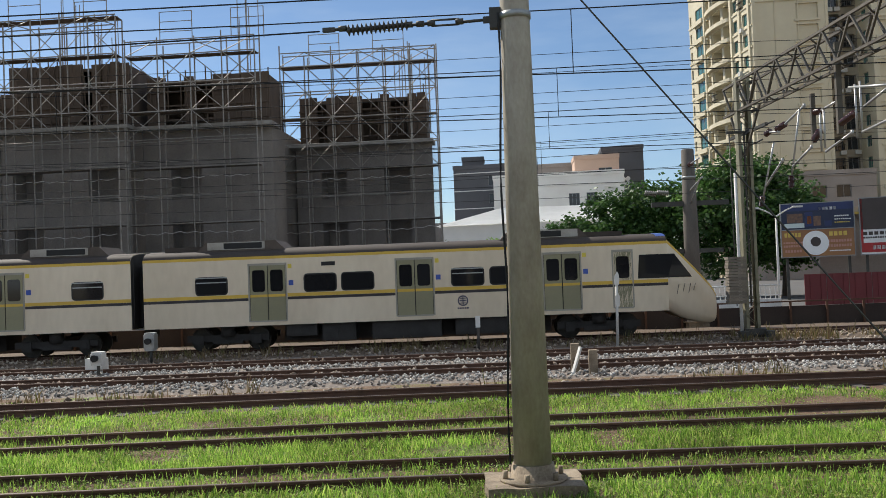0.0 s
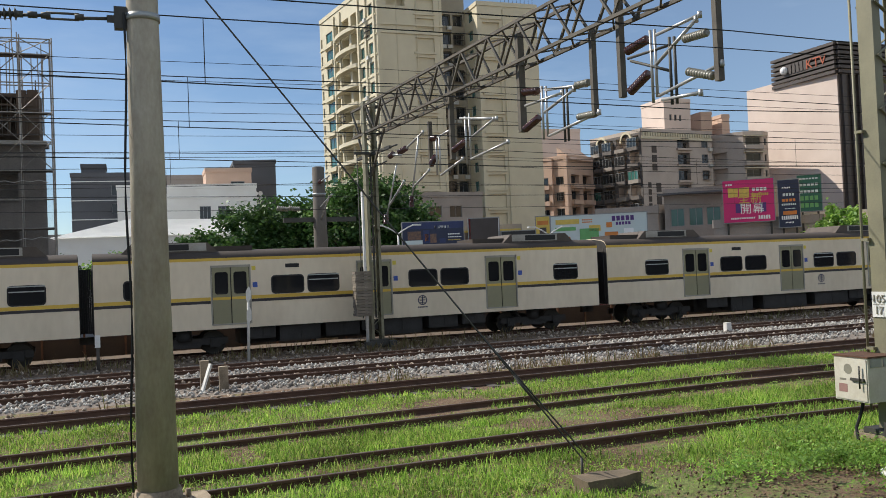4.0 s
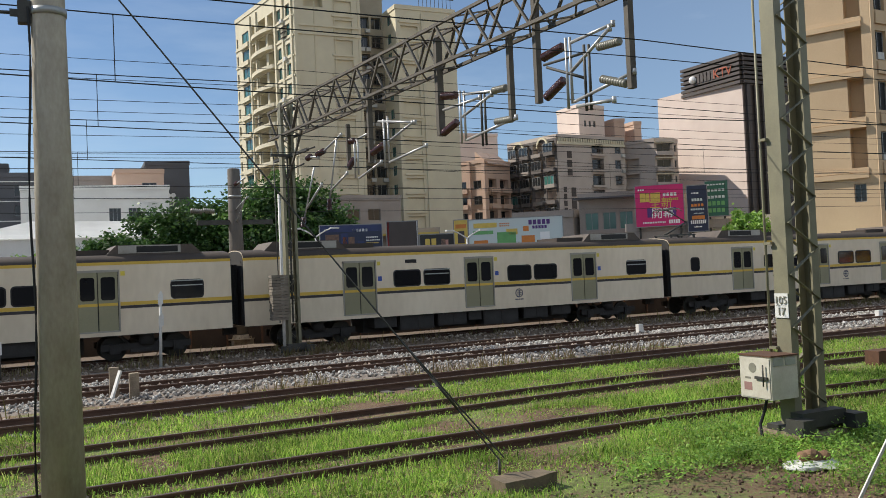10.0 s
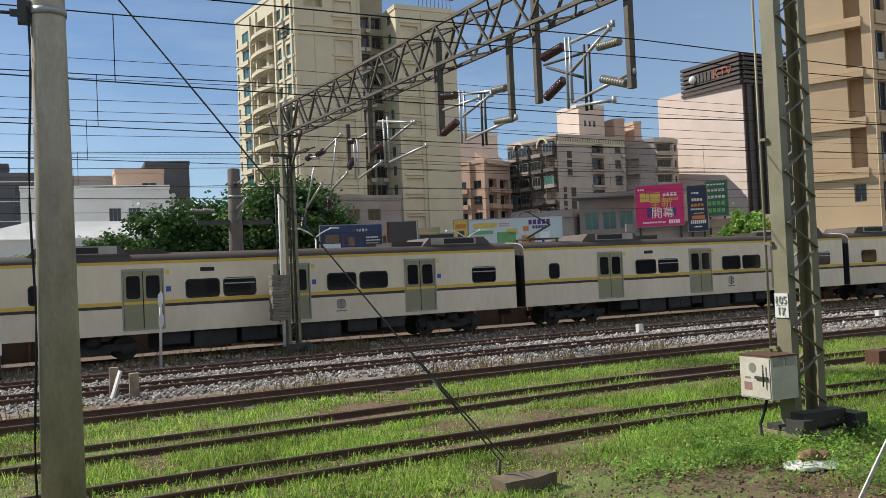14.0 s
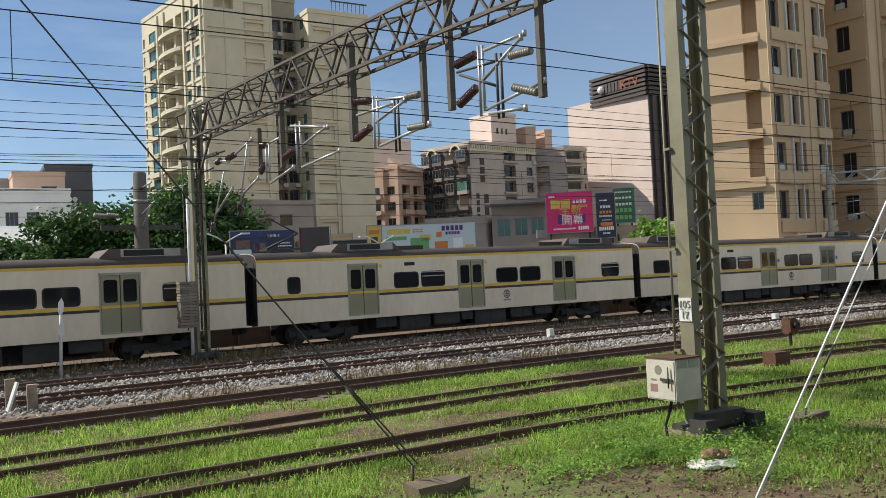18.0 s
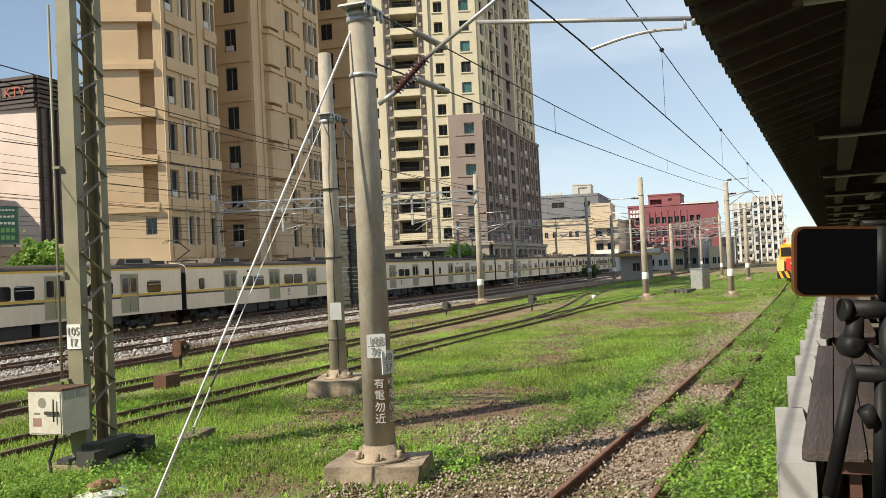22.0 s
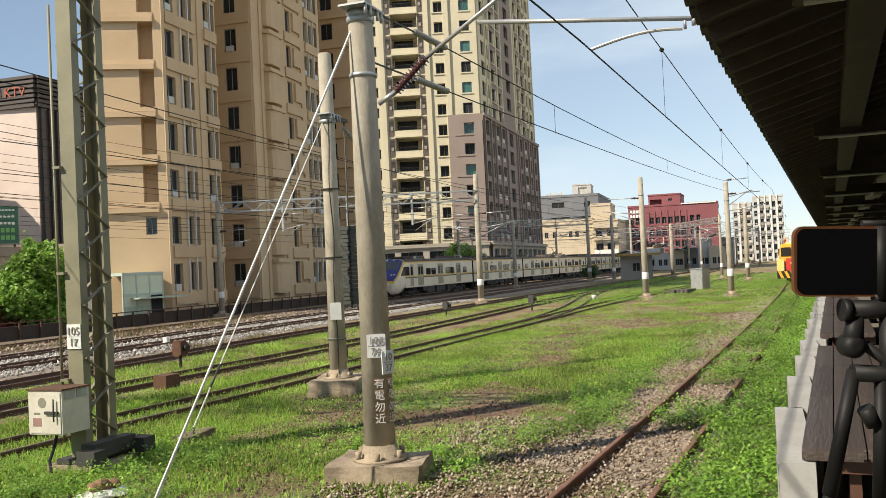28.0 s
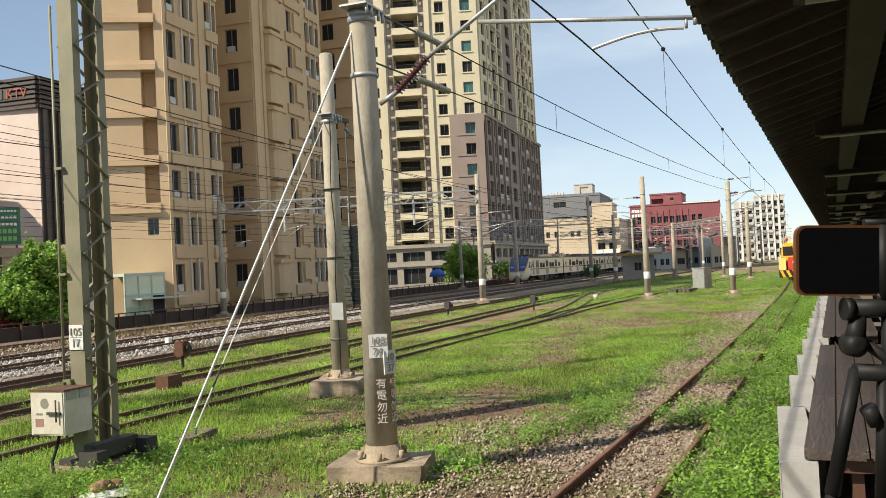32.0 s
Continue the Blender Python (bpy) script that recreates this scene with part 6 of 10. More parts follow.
# hazy ridge of far houses
for k in range(16):
    x = 270 + 26 * (k % 5) + 9 * math.sin(k * 2.1)
    y = -34 + 8.5 * k
    h = 4 + 4 * abs(math.sin(k * 1.7))
    house("distant_house", "distant low city house near the end of the line", [(x, y + 7), (x + 0.5, y), (x + 12, y), (x + 12, y + 7)], h, (W_GPALE, W_GREY, W_SLATE, W_BEIGE)[k % 4], {0: [("glass", grid_holes([1.6, 3.6, 5.4], 1.1, [1.5, 4.5, 7.5], 1.3))]})
for k in range(18):
    x = -150 + 22 * k
    y = 175 + 14 * math.sin(k * 1.3)
    if -12 < x < 30:
        continue
    house("distant_house", "distant low city house behind the yard", [(x, y), (x + 15, y), (x + 15, y + 10), (x, y + 10)], 8 + 5 * abs(math.sin(k * 2.3)), (W_GREY, W_WHITE, W_SAL)[k % 3], {0: [("glass", grid_holes([2, 5, 8, 11], 1.5, [2, 5, 8], 1.4))]})

# ---- trackside: poles, masts, wires ----
INS = mat("brown_porcelain", (0.07, 0.02, 0.018), (0.04, 0.012, 0.012), 0.25, scale=6, bump=0.0, coat=0.4)
INSG = mat("grey_porcelain", (0.24, 0.23, 0.19), (0.16, 0.15, 0.12), 0.35, scale=6, bump=0.0)
PLATE = mat("white_number_plate", (0.74, 0.74, 0.72), (0.6, 0.6, 0.57), 0.5, scale=6, bump=0.0)
CABW = mat("switch_box_paint", (0.60, 0.57, 0.49), (0.42, 0.38, 0.30), 0.6, scale=3, fine=30, bump=0.06)
INK = mat("dark_ink", (0.03, 0.03, 0.03), None, 0.6, bump=0)
RUSTY = mat("rusted_iron", (0.12, 0.055, 0.03), (0.055, 0.03, 0.018), 0.9, scale=5, fine=40, bump=0.4)
TUBE = mat("bright_galvanised_tube", (0.44, 0.44, 0.43), (0.32, 0.32, 0.32), 0.4, 0.5, scale=5, bump=0.02)
WIRE = mat("dark_wire", (0.018, 0.018, 0.02), (0.014, 0.014, 0.014), 0.9, 0.0, scale=5, bump=0.0)


def span(a, b, sag=0.0, n=12):
    a, b = Vector(a), Vector(b)
    return [a.lerp(b, k / n) - Vector((0, 0, sag * 4 * (k / n) * (1 - k / n))) for k in range(n + 1)]


def tube(bm, pts, r, n=5):
    """One unbroken round tube through the points."""
    pts = [Vector(p) for p in pts]
    rings = []
    for i, p in enumerate(pts):
        d = pts[min(i + 1, len(pts) - 1)] - pts[max(i - 1, 0)]
        q = d.to_track_quat("Z", "Y")
        rings.append([bm.verts.new(p + q @ Vector((r * math.cos(2 * math.pi * k / n), r * math.sin(2 * math.pi * k / n), 0))) for k in range(n)])
    for a, b in zip(rings, rings[1:]):
        for k in range(n):
            bm.faces.new((a[k], a[(k + 1) % n], b[(k + 1) % n], b[k]))
    bm.faces.new(rings[0][::-1])
    bm.faces.new(rings[-1])


def spans(bm, knots, r, sag, n):
    """A wire hung from knot to knot."""
    pts = [Vector(knots[0])]
    for a, b in zip(knots, knots[1:]):
        pts += span(a, b, sag, n)[1:]
    tube(bm, pts, r)


def wire(bm, a, b, r=0.012, sag=0.0, n=12):
    tube(bm, span(a, b, sag, n), r)


def insulator(bm, a, b, r=0.06, sheds=9, core=0.03):
    """A ribbed porcelain body from a to b."""
    a, b = Vector(a), Vector(b)
    ln = (b - a).length
    m = Matrix.Translation(a) @ (b - a).to_track_quat("Z", "Y").to_matrix().to_4x4()
    prof = [(core * 0.8, 0)]
    for k in range(sheds):
        z = ln * (k + 0.15) / sheds
        prof += [(core, z), (r, z + ln * 0.3 / sheds), (r * 0.96, z + ln * 0.42 / sheds), (core, z + ln * 0.6 / sheds)]
    prof.append((core * 0.8, ln))
    lathe(bm, prof, 10, 0, m)


def footing(parent, x, y, w, d, h, rz, seed, label="cracked concrete footing"):
    bm = B()
    bmesh.ops.create_cube(bm, size=1)
    bmesh.ops.subdivide_edges(bm, edges=bm.edges, cuts=5, use_grid_fill=True)
    for v in bm.verts:
        v.co = Vector((v.co.x * w, v.co.y * d, (v.co.z + 0.5) * h))
        k = Vector((v.co.x * 3, v.co.y * 3, v.co.z * 3 + seed))
        v.co += Vector((noise.noise(k), noise.noise(k + Vector((7, 0, 0))), 0.6 * noise.noise(k + Vector((0, 9, 0))))) * 0.05
    return part("footing", bm, CONCB, parent, label, pose(x, y, -0.3, 0, 0, rz))


def pole(x, y, z0, z1, r0, r1, label, foot=None, collars=(), group="concrete poles"):
    t = thing("catenary_pole", label, "pole", pose(x, y, 0), group)
    bm = B()
    lathe(bm, [(r0, z0), (r0 + (r1 - r0) * 0.5, (z0 + z1) / 2), (r1, z1 - 0.03), (r1 * 0.85, z1)], 24)
    part("shaft", bm, CONC, t, "round tapered concrete shaft")
    if foot:
        w, d, h, rz, seed = foot
        footing(t, 0, 0, w, d, h, rz, seed)
        bm = B()
        lathe(bm, [(r0 * 1.75, h - 0.30), (r0 * 1.75, h - 0.27), (r0 * 1.2, h - 0.26), (r0 * 1.08, h - 0.1)], 24)
        part("base_flange", bm, CONCB, t)
        for k in range(6):
            a = 2 * math.pi * k / 6 + 0.3
            bm = B()
            rod(bm, (r0 * 1.5 * math.cos(a), r0 * 1.5 * math.sin(a), h - 0.28), (r0 * 1.5 * math.cos(a), r0 * 1.5 * math.sin(a), h - 0.17), 0.035, n=6)
            part("bolt", bm, CONCB, t)
    for z, th in collars:
        bm = B()
        r = r0 + (r1 - r0) * (z - z0) / (z1 - z0)
        lathe(bm, [(r + 0.002, z - th / 2), (r + 0.016, z - th / 2), (r + 0.016, z + th / 2), (r + 0.002, z + th / 2)], 24)
        part("steel_band", bm, GALV, t)
    return t


p1 = pole(0.16, 10.86, -0.2, 9.6, 0.24, 0.15, "tall round concrete pole on a rusty footing in the grass", (1.2, 0.9, 0.30, 4, 1.0), [(5.8, 0.08)])
bm = B()
box(bm, -0.32, -0.06, 5.66, -0.18, 0.06, 5.92)
box(bm, -0.4, -0.02, 5.74, -0.3, 0.02, 5.82)
part("bracket", bm, STEELD, p1)
bm = B()
tube(bm, [(-(0.24 - 0.0092 * z) - 0.03 - 0.02 * math.sin(z * 2.1), -0.08, z) for z in np.linspace(0.2, 5.84, 16)], 0.016, 6)
part("cable", bm, BLACK, p1, "black cable running up the shaft")
ins1 = thing("strain_insulator", "grey strain insulator string with turnbuckle tied to the pole", "insulator", pose(-0.24, 10.86, 5.78))
bm = B()
insulator(bm, (-0.95, 0, 0.0), (-1.75, 0, -0.03), 0.075, 14, 0.03)
part("insulator_body", bm, STEELD, ins1)
bm = B()
for dy in (-0.035, 0.035):
    rod(bm, (-0.3, 0, dy), (-0.66, 0, dy), 0.014, n=6)
for a, b in ((0, -0.32), (-0.64, -0.97), (-1.73, -2.0)):
    rod(bm, (a, 0, 0), (b, 0, -0.01), 0.02, n=6)
for u in (-0.3, -0.66, -0.8, -0.95, -1.8):
    rod(bm, (u - 0.05, 0, 0), (u + 0.05, 0, 0), 0.04, n=8)
box(bm, -2.06, -0.025, -0.035, -1.9, 0.025, 0.02)
part("turnbuckle", bm, STEELD, ins1)
bm = B()
wire(bm, (-2.1, 0, -0.02), (-60, -4, 0.4), 0.011, 0.5, 20)
part("tail_wire", bm, WIRE, ins1)

p2 = pole(10.24, 4.82, 0.2, 9.4, 0.205, 0.135, "round concrete pole with number plates and painted warning", (0.96, 1.2, 0.49, 9, 4.0), [(5.19, 0.05), (6.0, 0.08)])
p3 = pole(18.03, 9.46, 0.0, 7.8, 0.205, 0.155, "short round concrete pole with cables, on a mossy block", (1.5, 1.1, 0.5, 15, 8.0), [(6.27, 0.06), (1.1, 0.03)])


bm = B()
tube(bm, [(-0.19 - 0.02 * math.sin(z * 3.1), -0.10 - 0.02 * math.sin(z * 2.3), z) for z in np.linspace(0.3, 6.2, 22)], 0.013, 6)
part("cable", bm, BLACK, p3, "loose black cable down the shaft")
for z in (1.1, 3.0, 4.6):
    bm = B()
    lathe(bm, [(0.205, z - 0.012), (0.225, z - 0.012), (0.225, z + 0.012), (0.205, z + 0.012)], 20)
    part("cable_tie", bm, STEELD, p3)
bm = B()
box(bm, -0.28, -0.2, 6.33, 0.3, 0.16, 6.36)
lathe(bm, [(0.17, 6.14), (0.195, 6.15), (0.195, 6.22), (0.17, 6.23)], 18)
for u in (-0.2, -0.06, 0.1, 0.22):
    rod(bm, (u, -0.22, 6.18), (u, -0.2, 6.34), 0.022, n=6)
part("clamp", bm, GALV, p3, "bolted galvanised clamp")
bm = B()
insulator(bm, (0.2, -0.3, 6.05), (0.55, -0.42, 5.75), 0.06, 5, 0.03)
part("insulator_body", bm, INSG, p3)
bm = B()
box(bm, -0.14, -0.215, 1.55, 0.12, -0.205, 1.95)
part("number_plate", bm, PLATE, p3, "white number plate", pose(0, 0, 0, 0, 0, -62))


def plate(parent, x, y, z, w, h, ang, upper, lower, r):
    """A small white plate against a shaft, two lines of characters parted by a rule."""
    m = pose(x, y, z, 0, 0, ang) @ Matrix.Translation((0, -r, 0))
    bm = B()
    box(bm, -w / 2, -0.012, 0, w / 2, 0, h)
    t = part("number_plate", bm, PLATE, parent, "white number plate", m)
    bm = B()
    box(bm, -w * 0.42, -0.0145, h * 0.485, w * 0.42, -0.012, h * 0.505)
    part("rule", bm, INSG, t)
    for text, v in ((upper, 0.58), (lower, 0.12)):
        letters(t, text, Matrix.Translation((0, -0.0225, h * v)), h * 0.44, INSG, "plate_character")


plate(p2, 0, 0, 1.52, 0.24, 0.30, -62, "105", "7A", 0.197)
plate(p2, 0, 0, 1.3, 0.22, 0.30, -18, "10", "37", 0.197)
ORGP = mat("faded_orange_paint", (0.36, 0.16, 0.07), (0.28, 0.19, 0.12), 0.8, scale=9, fine=40, bump=0.05, stain=0.33)
for k, ch in enumerate("有電勿近"):
    for ang in (-58, -8):
        for size, inkm, off in ((0.15, ORGP, 0.2065), (0.135, PLATE, 0.2085)):
            letters(p2, ch, pose(0, 0, 0, 0, 0, ang) @ Matrix.Translation((0, -off, 1.14 - 0.15 * k)), size, inkm, "warning_character", "hand-painted warning character")

# fittings on the second pole: cantilever over the platform track
cant = thing("pole_cantilever", "galvanised cantilever arm with brown ribbed insulator", "cantilever")
bm = B()
insulator(bm, (10.22, 4.35, 4.93), (10.2, 3.9, 5.31), 0.075, 12, 0.035)
part("insulator_body", bm, INS, cant, "brown ribbed insulator")
bm = B()
rod(bm, (10.22, 4.6, 4.8), (10.22, 4.35, 4.93), 0.035)
rod(bm, (10.2, 3.9, 5.31), (10.2, 2.3, 6.3), 0.028)
part("diagonal_tube", bm, TUBE, cant)
bm = B()
rod(bm, (10.2, 3.2, 5.66), (10.2, 0.55, 5.32), 0.028)
part("registration_tube", bm, TUBE, cant)
bm = B()
tube(bm, [(10.2, 1.8 - 1.05 * k / 8, 5.13 + 0.12 * math.sin(k / 8 * 2.2)) for k in range(9)], 0.02, 8)
rod(bm, (10.2, 0.72, 5.22), (10.2, 0.72, 5.34), 0.02, n=6)
rod(bm, (10.2, 0.62, 5.36), (10.2, 0.62, 5.25), 0.03, n=6)
part("steady_arm", bm, TUBE, cant)
bm = B()
box(bm, 9.92, 4.6, 6.05, 10.52, 4.98, 6.075)
for u in (9.98, 10.12, 10.34, 10.46):
    rod(bm, (u, 4.62, 5.92), (u, 4.62, 6.05), 0.022, n=6)
lathe(bm, [(0.165, 5.88), (0.185, 5.89), (0.185, 5.96), (0.165, 5.97)], 18, 0, Matrix.Translation((10.24, 4.82, 0)))
part("top_bracket", bm, GALV, cant)

feed = thing("feeder_wires", "pair of feeder wires with grey tension insulators", "wire")
for z, zb, sag in ((6.1, 7.35, 0.3), (5.4, 6.7, 0.12)):
    bm = B()
    rod(bm, (10.38, 4.74, z), (11.75, 4.65, z + 0.01), 0.014, n=5)
    part("link", bm, STEELD, feed)
    bm = B()
    insulator(bm, (11.7, 4.65, z + 0.01), (12.9, 4.59, z + 0.03), 0.05, 14, 0.04)
    part("tension_insulator", bm, INSG, feed)
    bm = B()
    wire(bm, (12.9, 4.59, z + 0.03), (58.3, 2.1, zb), 0.010, sag, 14)
    part("wire", bm, WIRE, feed)
for x_, z0_, z1_ in ((19.0, 5.52, 6.13), (34.6, 6.02, 6.5)):
    bm = B()
    y_ = 4.59 - 2.49 * (x_ - 12.9) / 45.4
    rod(bm, (x_, y_, z0_), (x_, y_, z1_), 0.005, n=4)
    part("dropper", bm, WIRE, feed)

# guy wires and their anchors
def guy(label, anchor, top, r, material, double=False, blockat=None, rz=0):
    t = thing("guy_wire", label, "guy wire")
    bm = B()
    wire(bm, anchor, top, r, 0.0, 2)
    if double:
        wire(bm, (anchor[0] + 0.10, anchor[1] + 0.05, anchor[2]), Vector(anchor).lerp(Vector(top), 0.25), r, 0.0, 2)
    part("cable", bm, material, t)
    if blockat:
        anchor_ = footing(t, blockat[0], blockat[1], 0.8, 0.32, 0.3, rz, blockat[0], "half-buried concrete anchor block")
        anchor_.data.materials[0] = mat("mossy_dark_concrete", (0.20, 0.15, 0.10), (0.09, 0.075, 0.05), 0.95, scale=3, fine=30, bump=0.6, stain=0.33)
        bm = B()
        rod(bm, (anchor[0], anchor[1], -0.1), anchor, 0.02, n=6)
        part("anchor_rod", bm, STEELD, t)
        bm = B()
        rod(bm, Vector(anchor).lerp(Vector(top), 0.1), Vector(anchor).lerp(Vector(top), 0.16), r * 1.8, n=6)
        part("turnbuckle", bm, STEELD, t)
    return t


guy("dark guy wire from the tall pole to a concrete anchor", (5.2, 9.75, 0.2), (0.2, 10.84, 6.95), 0.011, STEELD, True, (5.45, 9.55), 5)
guy("taut white guy rope beside the concrete pole", (7.45, 6.38, -0.1), (10.2, 4.86, 5.95), 0.016, WHITEP, True)
guy("pale double guy wire to a concrete anchor", (12.4, 9.35, 0.1), (17.9, 9.5, 6.2), 0.012, WHITEP, True, (12.5, 9.4), 0)


# lattice masts and the portal beam across the yard
def lattice_mast(x, y, z1, w, d, label, material):
    t = thing("lattice_mast", label, "mast", pose(x, y, 0))
    for sx in (-1, 1):   # two channels, their flanges turned inwards
        o, i, f = sx * w / 2, sx * (w / 2 - 0.014), sx * (w / 2 - 0.22 * w)
        prof = [(o, -d / 2), (o, d / 2), (f, d / 2), (f, d / 2 - 0.014), (i, d / 2 - 0.014), (i, -d / 2 + 0.014), (f, -d / 2 + 0.014), (f, -d / 2)]
        bm = B()
        lo, hi = [bm.verts.new((x_, y_, 0.05)) for x_, y_ in prof], [bm.verts.new((x_, y_, z1)) for x_, y_ in prof]
        bm.faces.new(lo[::-1]), bm.faces.new(hi)
        for k in range(len(prof)):
            bm.faces.new((lo[k], lo[(k + 1) % len(prof)], hi[(k + 1) % len(prof)], hi[k]))
        part("channel", bm, material, t, "rolled steel channel")
    n = int(z1 / 0.4)
    for sy in (-1, 1):
        for k in range(n):
            z = 0.35 + k * (z1 - 0.5) / n
            zz = z + (z1 - 0.5) / n
            a, b = (-1, 1) if k % 2 else (1, -1)
            bm = B()
            bar(bm, (a * (w / 2 - 0.03), sy * (d / 2 + 0.014), z), (b * (w / 2 - 0.03), sy * (d / 2 + 0.014), zz), 0.06, 0.012)
            part("lacing_bar", bm, material, t)
    bm = B()
    box(bm, -w / 2 - 0.15, -d / 2 - 0.15, -0.02, w / 2 + 0.15, d / 2 + 0.15, 0.06)
    box(bm, -w / 2 - 0.12, -d / 2 - 0.25, 0.06, w / 2 + 0.12, -d / 2 - 0.02, 0.28)
    for sx in (-1, 1):
        rod(bm, (sx * (w / 2 + 0.1), -d / 2 - 0.2, 0.06), (sx * (w / 2 + 0.1), -d / 2 - 0.2, 0.2), 0.03, n=6)
    part("base_plate", bm, STEELD, t, "dark bolted base")
    for sx in (-1, 1):
        bm = B()
        box(bm, sx * (w / 2 + 0.2) - 0.13, -d / 2 - 0.45, 0.0, sx * (w / 2 + 0.2) + 0.13, -d / 2 - 0.12, 0.22)
        part("anchor_block", bm, STEELD, t)
    footing(t, 0, 0, 0.95, 0.95, 0.28, 8, x)
    return t


near_mast = lattice_mast(10.53, 9.76, 9.6, 0.66, 0.28, "olive-grey riveted lattice mast carrying a number plate", STEELP)
far_mast = lattice_mast(8.13, 30.4, 8.9, 0.46, 0.4, "dark lattice mast standing in weeds between the tracks", STEELP)
plate(near_mast, -0.33, 0.0, 1.68, 0.26, 0.37, -90, "105", "17", 0.006)
bm = B()
rod(bm, (-0.42, -0.3, -0.1), (-0.42, -0.3, 5.6), 0.06, 0.05, 8)
part("side_post", bm, WHITEP, far_mast, "pale stained steel post beside the mast")
bm = B()
rod(bm, (-0.38, 0.22, 0.3), (-0.38, 0.22, 6.9), 0.02, n=8)
for z in (1.2, 2.8, 4.4):
    box(bm, -0.4, 0.1, z, -0.32, 0.24, z + 0.04)
part("conduit", bm, STEELP, near_mast, "olive cable conduit")

cab = thing("switch_box", "off-white steel switch box clamped to the lattice mast", "electrical box", pose(9.93, 9.84, 0.50, 0, 0, -90))
bm = B()
box(bm, -0.31, -0.265, 0.0, 0.31, 0.265, 0.63)
bmesh.ops.bevel(bm, geom=bm.edges[:], offset=0.008, segments=1)
part("cabinet", bm, CABW, cab)
bm = B()
box(bm, -0.33, -0.28, 0.632, 0.33, 0.27, 0.655)
part("cabinet_lid", bm, RUSTY, cab, "rust-stained lid")
bm = B()
box(bm, -0.29, -0.278, 0.02, 0.29, -0.267, 0.61)
part("cabinet_door", bm, CABW, cab)
bm = B()
box(bm, 0.02, -0.31, 0.3, 0.26, -0.28, 0.34)
rod(bm, (0.2, -0.315, 0.2), (0.2, -0.315, 0.52), 0.012, n=6)
part("latch", bm, STEELD, cab)
bm = B()
lathe(bm, [(0.075, 0.0), (0.075, 0.002)], 20, 0, Matrix.Translation((-0.04, -0.279, 0.46)) @ Matrix.Rotation(radians(90), 4, "X"))
part("stencil_ring", bm, INSG, cab, "grey stencilled ring")
bm = B()
box(bm, -0.22, -0.2805, 0.12, -0.06, -0.2785, 0.24)
part("stencil_plate", bm, mat("faded_red_stencil", (0.30, 0.17, 0.15), None, 0.7, bump=0), cab, "faded red stencil")
bm = B()
box(bm, -0.2, -0.2805, 0.29, -0.08, -0.2785, 0.32)
part("stencil_bar", bm, INSG, cab)
bm = B()
for y in (-0.12, 0.12):
    box(bm, 0.312, y - 0.1, 0.5, 0.322, y + 0.1, 0.62)
part("side_vent", bm, GALV, cab)
bm = B()
tube(bm, [(-0.05, 0.0, 0.0), (-0.08, -0.03, -0.2), (-0.12, -0.1, -0.42), (-0.05, -0.14, -0.6)], 0.024, 8)
part("cable_tail", bm, BLACK, cab)

BEAM_A, BEAM_B = Vector((8.05, 32.0, 0)), Vector((10.5, 8.2, 0))


def beam_pt(y, z, dx=0.0):
    k = (y - BEAM_A.y) / (BEAM_B.y - BEAM_A.y)
    return Vector((BEAM_A.x + k * (BEAM_B.x - BEAM_A.x) + dx, y, z))


girder = thing("portal_girder", "grey lattice girder spanning the tracks between two masts", "girder")
ZB, ZT, HW = 7.74, 8.74, 0.28
for dx in (-HW, HW):
    for z in (ZB, ZT):
        bm = B()
        bar(bm, beam_pt(31.6, z, dx), beam_pt(8.6, z, dx), 0.075, 0.075)
        part("chord", bm, GIRD, girder)
ys = np.linspace(31.6, 8.6, 31)
for k in range(30):
    for dx in (-HW, HW):
        bm = B()
        a, b = (ZB, ZT) if k % 2 else (ZT, ZB)
        bar(bm, beam_pt(ys[k], a, dx), beam_pt(ys[k + 1], b, dx), 0.06, 0.05)
        part("web_bar", bm, GIRD, girder)
    for z in (ZB, ZT):
        bm = B()
        s = 1 if k % 2 else -1
        bar(bm, beam_pt(ys[k], z, -HW * s), beam_pt(ys[k + 1], z, HW * s), 0.04, 0.03)
        part("cross_lacing", bm, GIRD, girder)
for s in (-1, 1):   # knee braces at the far mast
    bm = B()
    bar(bm, (8.13, 30.4 + s * 0.15, 6.2), beam_pt(30.4 + s * 1.3, ZB), 0.07, 0.07)
    part("knee_brace", bm, GIRD, girder)
bm = B()
bar(bm, (8.05, 31.9, 7.0), (8.4, 28.6, 7.0), 0.1, 0.1)
part("cross_arm", bm, STEELD, girder)


def hang(y, z0, z1, w=0.16):
    bm = B()
    p = beam_pt(y, 0)
    box(bm, p.x - w / 2, y - w / 2, z0, p.x + w / 2, y + w / 2, z1)
    part("drop_post", bm, GIRD, girder, "steel drop post")


for y, z0, z1, w in ((19.76, 6.05, 8.54, 0.17), (16.67, 5.9, 7.83, 0.12), (15.68, 6.1, 9.02, 0.13), (12.88, 5.84, 8.3, 0.125), (25.32, 5.88, 7.29, 0.12), (23.78, 5.9, 8.36, 0.14)):
    hang(y, z0, z1, w)


